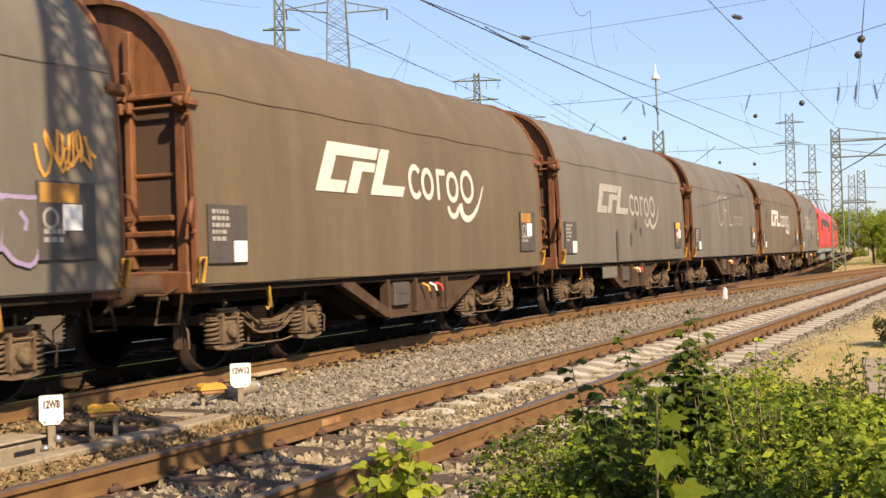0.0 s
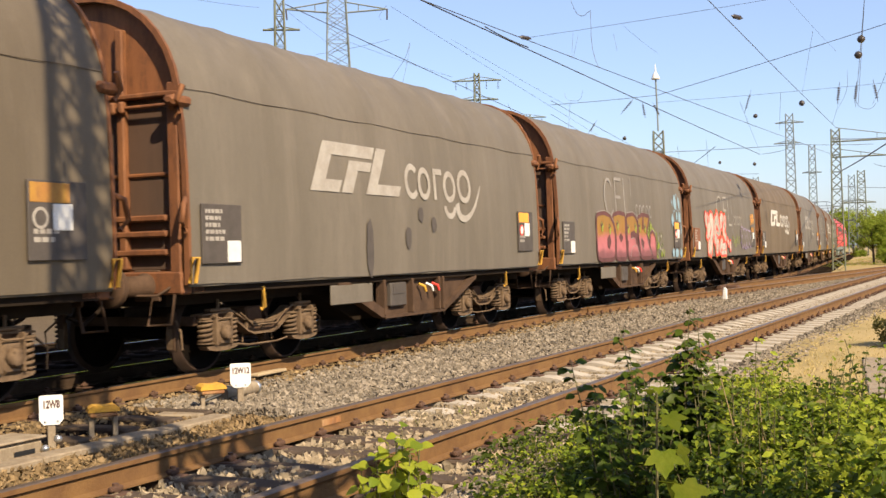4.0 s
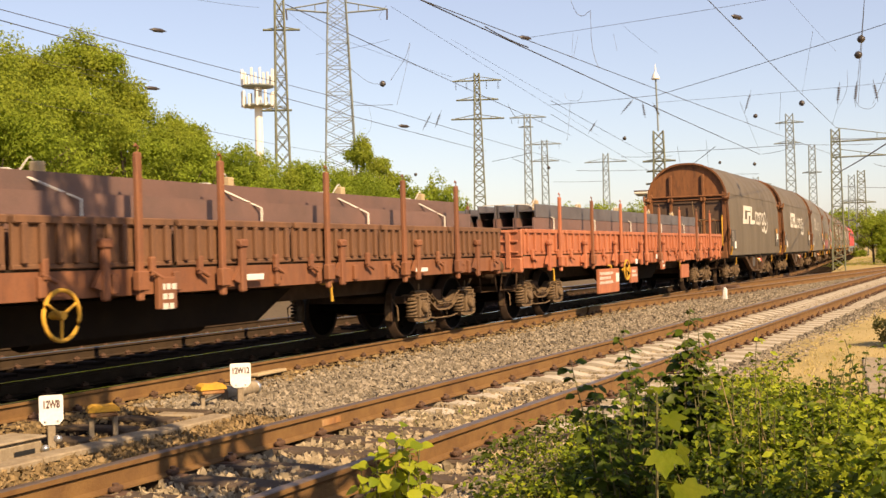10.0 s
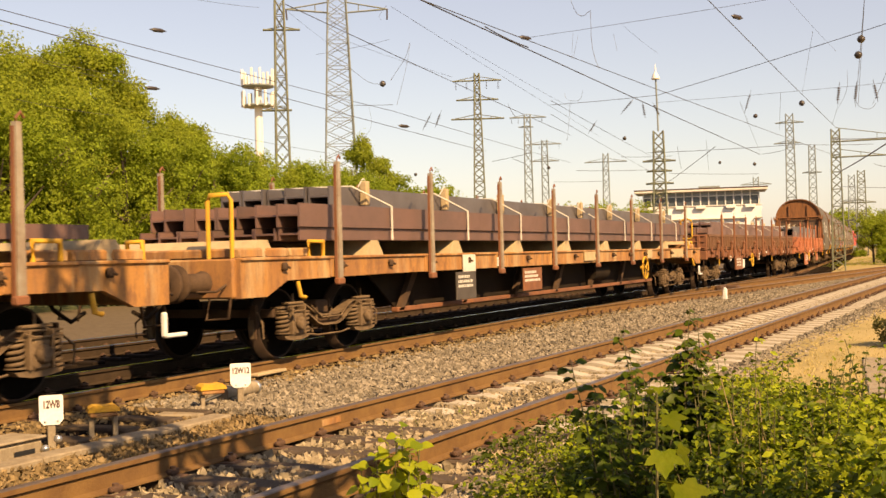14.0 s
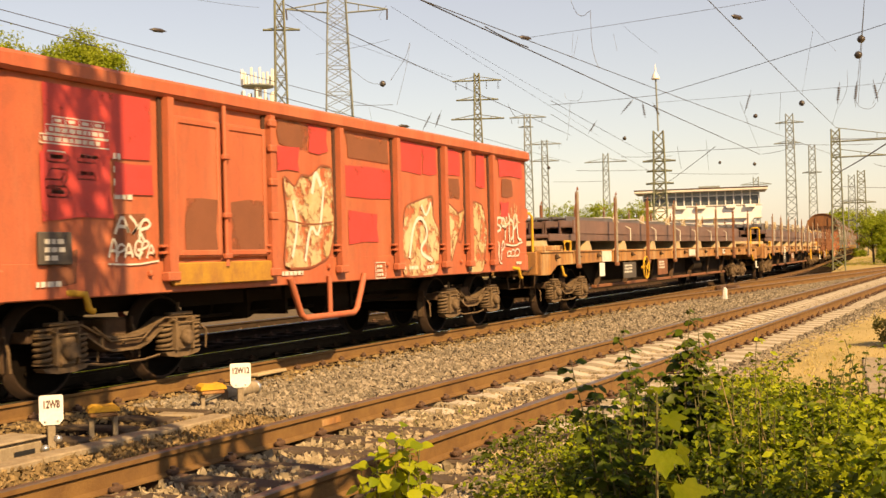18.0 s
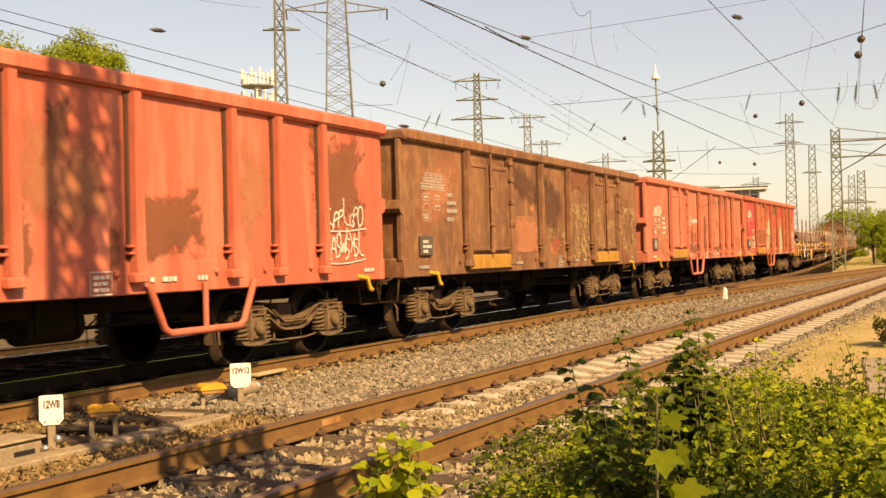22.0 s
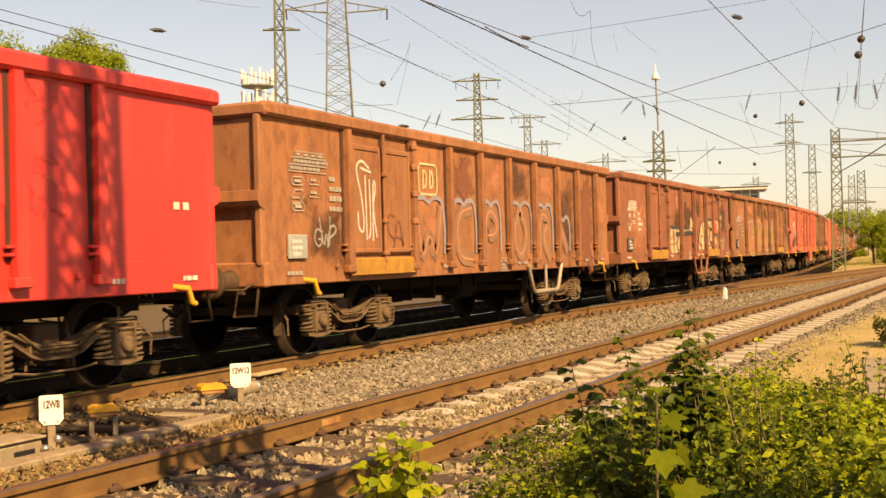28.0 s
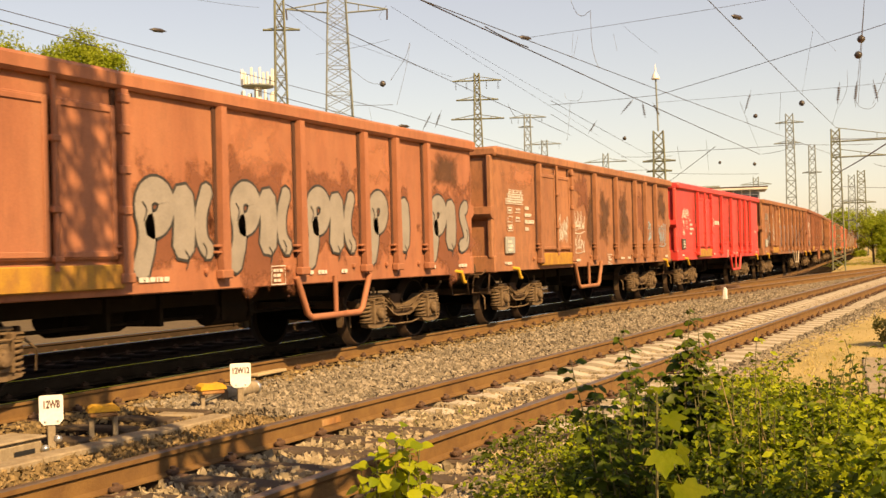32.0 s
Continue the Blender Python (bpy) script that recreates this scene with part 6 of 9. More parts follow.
def mixed_red(t, y, L):
    squares(t, y - .001, ((-.41, .95, 2.09, 2.54), (-.29, .53, 1.48, 1.9), (1.2, 2.01, 2.53, 2.97), (2.05, 2.54, 2.53, 2.98), (2.86, 3.47, 2.55, 2.96), (4.13, 4.5, 2.41, 2.96), (5.16, 6.3, 2.66, 2.97), (-2.05, -1.53, 2.35, 2.65), (-1.3, -.82, 2.64, 2.97),
                          (-5.9, -4.4, 2.3, 2.96), (-5.95, -5.0, 1.7, 2.3), (-3.98, -3.65, 2.35, 2.79), (-3.2, -2.9, 2.5, 2.75), (5.2, 5.6, 1.95, 2.2), (-4.95, -4.4, 1.95, 2.25)), "stain_rose")
    squares(t, y - .002, ((-2.0, -1.3, 2.66, 2.96), (3.0, 3.4, 2.2, 2.5), (-5.0, -4.5, 1.35, 1.75), (-5.9, -5.5, 1.1, 1.4), (5.3, 5.8, 2.3, 2.6), (-.3, .9, 2.62, 2.95)), "stain_brown")
    squares(t, y - .046, ((-3.9, -3.35, 1.35, 1.95), (-3.1, -2.4, 1.35, 1.95)), "stain_brown")
    label = "flaking cream spray-painted shape"
    patches(t, [[(-1.95, 1.16), (-1.84, 1.76), (-1.92, 2.32), (-1.65, 2.16), (-1.5, 2.33), (-1.27, 2.32), (-1.0, 2.48), (-.72, 2.46), (-.7, 1.63), (-.84, 1.29), (-1.32, 1.16)],
                [(1.28, .97), (1.26, 1.47), (1.4, 2.02), (1.92, 2.13), (2.38, 2.22), (2.37, 1.86), (2.59, 1.66), (2.53, .97)],
                [(2.88, .97), (2.9, 2.14), (3.35, 1.95), (3.65, 2.06)], [(3.68, .97), (3.7, 2.02), (3.94, 1.93), (3.95, 2.18), (4.37, 2.12), (4.56, 1.69), (4.35, .97)]], "paint_chipped", "paint_brown", y - .004, .028, False, label)
    lines(t, y - .008, ((.05, [(-1.75, 1.3), (-1.6, 1.7), (-1.7, 2.0)]), (.05, [(-1.45, 1.25), (-1.3, 1.75), (-1.1, 1.5), (-.95, 2.2)]), (.07, [(-1.25, 2.1), (-1.15, 2.42), (-1.02, 2.2)]), (.06, [(1.5, 1.25), (1.65, 1.75), (1.95, 1.9), (2.2, 1.6), (1.8, 1.35), (2.3, 1.2)]), (.05, [(1.95, 2.05), (2.1, 1.85), (2.3, 2.1)])), "paint_white")
    lines(t, y - .009, ((.02, [(3.0, 1.2), (3.2, 1.7), (3.45, 1.4), (3.6, 1.9)]), (.02, [(3.8, 1.2), (3.95, 1.7), (4.2, 1.4), (4.3, 1.95)]), (.018, [(-1.9, 1.76), (-1.3, 1.7), (-.75, 1.75)])), "paint_brown")
    tag_lines(t, 5.0, 1.62, .45, .3, "letter", y - .004, 2, .045)
    tag_lines(t, 5.45, 1.5, .75, .45, "letter", y - .004, 4, .045)
    tag_lines(t, 4.95, 1.14, .4, .4, "letter", y - .004, 3, .028)
    tag_lines(t, 5.5, 1.2, .6, .14, "letter", y - .004, 3, .028)
    tag_lines(t, 5.2, 1.85, .9, .28, "paint_cream", y - .004, 5, .018)
    tag_lines(t, -4.92, 1.52, .52, .24, "letter", y - .004, 3, .03)
    tag_lines(t, -5.04, 1.3, .68, .2, "letter", y - .004, 6, .025)


def brand(t, y, x):
    """Small white sign: a rounded frame with two blocks, and a row of eight blocks beside it."""
    g = Geo()
    stroke(g, [(x + .04, 2.0), (x + .29, 2.0), (x + .33, 2.04), (x + .33, 2.18), (x + .29, 2.22), (x + .04, 2.22), (x, 2.18), (x, 2.04), (x + .04, 2.0), (x + .1, 2.0)], .026, y - .002)
    part("emblem_frame", g, M["letter"], t, "small white block emblem")
    for a in (x + .07, x + .19):
        g = Geo()
        ring(g, a + .035, 2.11, .045, .07, .02, y - .002, -1.57, 1.57, 8)
        bar(g, a, a + .025, 2.04, 2.18, y - .0024)
        part("emblem_block", g, M["letter"], t)
    for k in range(8):
        g = Geo()
        a = x + .41 + k * .095
        bar(g, a, a + .072, 2.04, 2.16, y - .002)
        part("emblem_block", g, M["letter"], t)


def brand_red(t, y, L):
    if L < 6.55:
        brand(t, y, -1.9)
        for x, z, rx, rz, m in ((.45, 1.75, .26, .47, "stain_brown"), (3.2, 2.6, .3, .3, "stain_brown"), (-1.42, 1.58, .12, .28, "stain_brown"), (-.96, 1.62, .09, .14, "paint_red"), (1.7, 1.6, .12, .3, "stain_pale"), (-.2, 2.6, .5, .25, "stain_pale"), (-5.0, 1.8, .8, .7, "stain_pale"), (5.4, 2.0, .7, .8, "stain_pale"), (1.9, 2.4, .6, .5, "stain_pale"), (-1.3, 1.3, .8, .1, "stain_brown"), (2.0, 1.28, .8, .07, "stain_brown")):
            patch(t, x, z, rx, rz, m, y)
    else:
        brand(t, y, -1.92)
        g = Geo()
        for a in (5.92, 6.08):
            bar(g, a, a + .1, 1.83, 1.91, y - .002)
        part("emblem_block", g, M["letter"], t)
        for x, z, rx, rz in ((-3.0, 2.2, 1.0, .6), (.2, 2.2, .7, .7), (3.4, 2.4, .8, .5)):
            patch(t, x, z, rx, rz, "stain_rose", y, .2, .6)


def rusty(t, y, L):
    squares(t, y, ((-1.97, -.74, 1.3, 1.94), (-2.1, -.7, 1.3, 1.42)), "stain_pale")
    for x, z, rx, rz, m in ((-5.2, 2.3, .8, .6, "stain_pale"), (-3.2, 2.2, .7, .7, "stain_brown"), (5.5, 1.7, .55, .6, "stain_brown"), (-.3, 2.5, .6, .45, "stain_dark"), (.2, 2.2, .7, .6, "stain_dark"), (-1.4, 2.5, .7, .5, "stain_dark"), (1.9, 2.75, .7, .3, "stain_brown"), (-1.0, 2.12, .2, .1, "stain_pale"), (.3, 1.4, .6, .2, "stain_pale"), (4.0, 2.5, .5, .4, "stain_dark")):
        patch(t, x, z, rx, rz, m, y - .0015, .3, .7)
    squares(t, y - .004, ((1.3, 2.55, 1.15, 2.3), (1.36, 2.36, 1.16, 2.0), (-.1, .9, 1.55, 1.75), (5.0, 6.2, 1.2, 2.3)), "paint_tatters")
    squares(t, y - .046, ((2.92, 3.45, 1.25, 1.62), (3.86, 4.34, 1.4, 1.95), (2.94, 3.3, 1.9, 2.2)), "paint_tatters")
    lines(t, y - .008, ((.05, [(1.4, 2.2), (1.5, 1.95), (1.62, 2.2), (1.75, 2.0)]), (.05, [(1.85, 2.05), (2.05, 2.2), (1.9, 2.0), (2.2, 2.1)]), (.06, [(2.25, 2.3), (2.4, 2.1), (2.3, 2.0)])), "paint_tatters")
    lines(t, y - .009, ((.028, [(5.5, 2.1), (5.62, 1.7)]), (.028, [(5.9, 2.2), (5.8, 1.8), (6.0, 1.5)]), (.028, [(5.35, 1.9), (5.5, 1.5)])), "paint_black")
    lines(t, y - .006, ((.07, [(.1, 1.2), (.3, 1.45), (.62, 1.6)]),), "stain_rose")


def red_tags(t, y, L):
    brand(t, y, -2.02)
    for x, z, rx, rz, m in ((-5.1, 1.6, .5, .25, "stain_brown"), (1.68, 1.67, .58, .3, "stain_brown"), (-.47, 1.5, .12, .25, "stain_brown"), (.05, 2.55, .16, .28, "stain_brown"), (.77, 1.4, .09, .3, "stain_brown"), (3.2, 2.0, .3, .6, "stain_pale"), (-1.4, 2.6, .5, .3, "stain_pale"), (5.3, 2.3, .6, .5, "stain_brown"), (.2, 2.1, .6, .6, "stain_pale"), (-5.3, 2.3, .6, .5, "stain_pale")):
        patch(t, x, z, rx, rz, m, y)
    tag_lines(t, -4.1, 1.45, .5, .6, "letter", y - .045, 3, .03)
    tag_lines(t, -3.1, 1.5, .4, .7, "letter", y - .045, 2, .03)
    tag_lines(t, 4.68, 1.68, 1.2, .3, "letter", y - .004, 9, .025)
    tag_lines(t, 4.75, 1.26, 1.1, .34, "letter", y - .004, 9, .025)


def orange_piece(t, y, L):
    for x, z, rx, rz, m in ((-1.4, 2.66, .7, .3, "stain_dark"), (.15, 2.65, .7, .34, "stain_dark"), (1.85, 2.65, .7, .34, "stain_brown"), (5.5, 2.1, .75, .85, "stain_dark"), (5.5, 2.5, .7, .45, "stain_dark"), (-5.2, 2.4, .9, .5, "stain_pale"), (-3.2, 2.7, .8, .25, "stain_pale")):
        patch(t, x, z, rx, rz, m, y, .2, .5)
    patches(t, [[(-4.04, 1.63), (-3.79, 1.75), (-3.7, 2.16), (-3.33, 2.29), (-2.4, 2.24), (-2.32, 1.0), (-2.73, .94), (-3.66, 1.1), (-4.0, 1.3)],
                [(-2.14, 2.23), (-1.55, 2.34), (-.81, 2.33), (-.68, 2.2), (-.74, 1.19), (-1.6, 1.13), (-2.15, 1.12)], [(-.5, 2.21), (.12, 2.36), (.83, 2.34), (.83, 1.16), (-.5, 1.13)],
                [(1.16, 2.26), (1.87, 2.3), (2.08, 1.8), (1.95, 1.37), (1.16, 1.15)], [(1.81, 1.14), (2.15, 1.45), (2.32, 1.47), (2.21, 1.14)]], "paint_peach", "paint_chipped", y - .002, .035, False, "faded orange spray-painted shape with a pale outline")
    lines(t, y - .005, ((.10, [(-3.66, 2.02), (-3.3, 2.2), (-2.5, 2.16), (-2.42, 2.0), (-2.68, 1.66), (-2.96, 1.82), (-3.28, 1.84), (-3.3, 2.0)]), (.1, [(-2.8, 1.6), (-2.76, 1.3), (-2.85, .98)]), (.09, [(-3.9, 1.62), (-3.6, 1.5), (-3.4, 1.3)]), (.07, [(-2.05, 2.2), (-1.72, 2.1), (-1.7, 1.6), (-1.55, 1.15)]), (.06, [(-1.2, 2.2), (-1.05, 1.7), (-1.3, 1.2)]), (.08, [(-.45, 2.1), (.1, 2.26), (.45, 2.1), (.75, 1.7)]), (.06, [(-.3, 1.9), (-.45, 1.5)]), (.06, [(.2, 1.9), (.0, 1.5), (.3, 1.2)]), (.07, [(1.3, 2.2), (1.3, 1.7), (1.5, 1.3)]), (.06, [(1.95, 2.2), (2.1, 1.8), (1.98, 1.4)])), "paint_lilac")
    patches(t, [[(-2.72, 2.14), (-2.47, 2.15), (-2.48, 1.86), (-2.73, 1.86)], [(-3.03, 1.78), (-2.77, 1.76), (-2.84, 1.59)], [(-3.67, 1.56), (-3.48, 1.38), (-3.56, 1.3)], [(-1.68, 2.04), (-1.48, 2.06), (-1.46, 1.62), (-1.6, 1.78)], [(-1.24, 1.3), (-1.1, 1.6), (-.98, 1.66), (-1.08, 1.34)], [(-.91, 2.22), (-.73, 2.2), (-.72, 1.95), (-.86, 2.0)],
                [(-.5, 1.95), (-.28, 1.93), (-.32, 1.73), (-.48, 1.73)], [(.2, 2.03), (.4, 1.95), (.65, 1.8), (.6, 1.66)], [(-.02, 1.65), (.14, 1.62), (.12, 1.35), (-.08, 1.35)], [(1.48, 2.18), (1.86, 2.16), (2.01, 1.73), (1.95, 1.4), (1.59, 1.4), (1.7, 1.8)], [(-2.82, 1.09), (-2.44, 1.08), (-2.48, .94), (-2.84, .95)]], "paint_green", None, y - .009, .05, False, "acid green spray-painted accent")


def cream_piece(t, y, L):
    for x, z, rx, rz, m in ((.0, 2.68, .36, .2, "stain_pale"), (2.25, 2.78, .38, .22, "stain_pale"), (5.2, 2.78, .44, .22, "stain_pale"), (-.93, 2.55, .28, .3, "stain_pale"), (-5.0, 2.0, .8, .8, "stain_pale"), (-3.2, 2.5, .4, .4, "stain_dark"), (.4, 2.2, .5, .5, "stain_dark"), (1.7, 2.5, .5, .5, "stain_dark"), (1.3, 1.38, .3, .25, "stain_rose"), (5.6, 2.2, .5, .5, "stain_dark"), (-1.0, 2.1, .3, .3, "stain_dark")):
        patch(t, x, z, rx, rz, m, y, .15, .4)
    cream, label = "paint_chipped", "flaking cream spray-painted block"
    patches(t, [[(-2.94, 2.29), (-2.36, 2.2), (-2.35, 1.43), (-2.8, 1.43), (-2.95, 1.87)], [(-1.96, 1.88), (-.7, 1.86), (-.72, 1.2), (-1.8, 1.16), (-1.85, 1.75)], [(-.42, 1.88), (.56, 1.91), (.63, 2.2), (.98, 2.24), (.98, 1.72), (-.22, 1.69), (-.28, 1.3), (-.42, 1.3)], [(1.22, 2.3), (1.44, 2.34), (1.46, 1.72), (1.22, 1.72)], [(1.64, 1.25), (2.0, 1.96), (2.62, 2.14), (2.6, 1.26)],
                [(-3.9, 2.2), (-3.2, 2.25), (-3.2, 1.4), (-3.8, 1.35)]], cream, None, y - .003, .05, False, label)
    patches(t, [[(2.86, 2.16), (3.56, 2.17), (3.54, 1.3), (2.96, 1.24), (2.88, 1.65)], [(3.84, 2.14), (4.58, 2.2), (4.55, 1.28), (3.84, 1.24)]], cream, None, y - .043, .05, False, label)
    patches(t, [[(4.82, 2.22), (5.45, 2.42), (5.21, 1.84), (4.82, 1.84)], [(4.82, 1.67), (5.7, 1.64), (5.48, 1.23), (5.04, 1.2)]], cream, None, y - .003, .05, False, label)
    lines(t, y - .008, ((.08, [(-1.96, 1.9), (-.68, 1.87), (.44, 1.89), (.62, 1.96), (.63, 2.2)]), (.11, [(-1.2, 1.7), (.9, 1.76), (1.45, 1.75), (1.48, 2.35)]), (.1, [(-.32, 1.2), (-.28, 1.7)]), (.05, [(1.59, 1.22), (2.11, 2.13)]), (.07, [(4.82, 1.54), (5.4, 1.64), (5.49, 1.42), (5.05, 1.17)]), (.08, [(4.82, 2.3), (5.47, 2.46), (5.22, 1.8), (4.82, 1.81)]), (.06, [(-2.95, 1.73), (-2.41, 1.71)])), "paint_black")
    lines(t, y - .048, ((.07, [(3.56, 2.18), (2.86, 2.17)]), (.1, [(3.54, 1.87), (3.16, 1.9), (3.14, 1.47), (3.52, 1.45)]), (.1, [(3.86, 1.73), (4.3, 1.72), (4.58, 1.56)]), (.07, [(4.1, 2.18), (4.58, 2.24)])), "paint_black")
    patch(t, 4.05, 1.98, .12, .22, "paint_red", y - .05, .3, .7)


def blue_piece(t, y, L):
    for x, z, rx, rz, m in ((-5.6, 1.6, .5, .4, "stain_dark"), (-2.4, 1.6, .5, .45, "stain_pale"), (.2, 2.6, .5, .35, "stain_pale"), (1.5, 2.6, .5, .4, "stain_dark"), (4.1, 1.9, .5, .8, "stain_dark"), (-1.2, 2.5, .5, .35, "stain_brown"), (5.4, 1.9, .5, .8, "stain_brown"), (6.5, 2.2, .4, .7, "stain_pale"), (2.8, 2.6, .5, .3, "stain_pale")):
        patch(t, x, z, rx, rz, m, y, .25, .6)
    g = Geo()
    stroke(g, [(-2.78, 2.22), (-2.24, 2.22), (-2.18, 2.28), (-2.18, 2.62), (-2.24, 2.68), (-2.78, 2.68), (-2.84, 2.62), (-2.84, 2.28), (-2.78, 2.22), (-2.6, 2.22)], .035, y - .002)
    part("emblem_frame", g, M["paint_cream"], t, "faded cream outline emblem")
    for x0 in (-2.70, -2.46):
        g = Geo()
        ring(g, x0 + .06, 2.45, .1, .15, .045, y - .002, -1.57, 1.57, 8)
        bar(g, x0, x0 + .05, 2.3, 2.6, y - .0024)
        part("emblem_block", g, M["paint_cream"], t)
    # six worn letters: pale bodies, a blue shadow over the tops and down the right edges
    for k, (a, b, z1) in enumerate(((-3.02, -2.0, 2.06), (-1.58, -.72, 2.06), (-.34, .4, 2.08), (.9, 1.98, 2.1), (2.36, 3.18, 2.1), (3.56, 4.24, 1.88))):
        m, z0 = (a + b) / 2, 1.14
        body = ([(a + .1, z1 - .1), (a + .25, z0), (m, z1 - .35), (b - .25, z0), (b - .05, z1)], [(b - .1, z1), (a + .15, z1 - .1), (a + .15, z0 + .1), (b - .05, z0 + .05)], [(a + .12, z0), (a + .12, z1), (b - .1, z1 - .15), (b - .15, m and 1.62), (a + .2, 1.6)],
                [(m, z1), (a + .15, 1.65), (m, z0), (b - .15, 1.65), (m, z1)], [(a + .12, z0), (a + .15, z1), (b - .12, z1 - .2), (a + .25, 1.6), (b - .1, z0)], [(a + .1, z1), (b - .1, z0 + .15)])[k]
        lines(t, y - .003, ((.24, body),), "paint_grey2")
        lines(t, y - .006, ((.035, body),), "paint_pale")
        lines(t, y - .005, ((.075, [(a - .06, 1.7), (a, z1 + .08), (m - .15, z1 + .12), (m, z1 + .02), (m + .15, z1 + .13), (b, z1 + .1), (b + .08, 1.75), (b + .05, 1.3)]),), "paint_dust_blue")
    lines(t, y - .045, ((.032, [(-4.5, 2.5), (-4.72, 2.62), (-4.9, 2.5), (-4.72, 2.1), (-4.66, 1.6), (-4.84, 1.66), (-4.84, 1.9)]), (.03, [(-4.62, 2.4), (-4.6, 1.52)]), (.03, [(-4.75, 2.5), (-4.45, 2.45)]), (.03, [(-4.5, 2.35), (-4.48, 1.6), (-4.56, 1.54)]), (.03, [(-4.42, 1.5), (-4.4, 2.4), (-4.3, 2.25), (-4.42, 2.0), (-4.31, 1.55)])), "letter", "tag_line")
    tag_lines(t, -3.95, 1.35, .5, .55, "paint_rust", y - .045, 2, .025)
    tag_lines(t, -5.92, 1.4, .55, .36, "paint_grey", y - .004, 3, .03)


GLYPHS = (((.0, .0), (.1, .9), (.5, 1.0), (.7, .7), (.1, .5)), ((.7, .9), (.2, 1.0), (.1, .5), (.6, .4), (.6, .1), (.0, .0)), ((.0, 1.0), (.3, .0), (.5, .7), (.7, .0), (.9, 1.1)), ((.1, .0), (.0, .6), (.3, 1.0), (.7, .8), (.6, .2), (.2, .1)),
          ((.0, .1), (.35, 1.1), (.7, .0), (.6, .4), (.1, .4)), ((.1, 1.0), (.1, .1), (.8, .0)), ((.0, .9), (.5, .5), (.1, .0), (.9, 1.0), (.5, .5), (.9, -.1)), ((.8, .8), (.3, .9), (.1, .4), (.5, .1), (.8, .4), (.4, .5)))


def tag_lines(t, x, z, w, h, m, y, n, thick=.022):
    """A quick spray tag: a row of loose strokes that stand close together, with one underline."""
    n = max(n, 2)
    c = w / n
    for k in range(n):
        pts = GLYPHS[DR.randrange(len(GLYPHS))]
        lean, tall, up = DR.uniform(-.1, .25), DR.uniform(.75, 1.2), DR.uniform(-.12, .12)
        q = [(x + c * (k - .3 + a * 1.7 + lean * b) + DR.uniform(-.08, .08) * c, z + h * (up + b * tall) + DR.uniform(-.04, .04) * h) for a, b in pts]
        g = Geo()
        stroke(g, soft(q, 2), thick * DR.uniform(.85, 1.15), y - .0004 * k)
        part("tag_line", g, M[m], t, "single-line spray tag" if k == 0 else "")
    if w > .6:
        g = Geo()
        stroke(g, soft([(x - .05, z - h * .12), (x + w * .5, z - h * .2), (x + w * 1.05, z - h * .02)], 2), thick * .7, y - .005)
        part("tag_line", g, M[m], t)


def tan_tags(t, y, L):
    for x, z, rx, rz, m in ((.3, 2.0, .5, .6, "stain_dark"), (1.85, 2.1, .55, .6, "stain_dark"), (1.9, 2.3, .4, .4, "stain_dark"), (5.5, 2.4, .6, .45, "stain_dark"), (-.8, 1.9, .3, .6, "stain_dark"), (3.3, 2.2, .5, .5, "stain_brown"), (-5.0, 2.7, .7, .2, "stain_pale"), (-1.3, 2.5, .5, .35, "stain_brown")):
        patch(t, x, z, rx, rz, m, y, .15, .8)
    tag_lines(t, -3.08, 1.5, .6, .45, "letter", y - .045, 7, .026)
    tag_lines(t, -2.0, 1.72, .7, .34, "letter", y - .004, 6, .026)
    tag_lines(t, -2.0, 1.3, .68, .28, "letter", y - .004, 7, .022)
    tag_lines(t, 3.88, 1.78, .48, .22, "paint_blue", y - .004, 5, .028)
    tag_lines(t, 3.88, 1.5, .48, .22, "paint_blue", y - .004, 5, .028)
    tag_lines(t, 5.0, 1.68, .3, .26, "paint_blue", y - .004, 3, .022)
    tag_lines(t, 5.25, 1.45, .68, .5, "paint_blue", y - .004, 6, .024)


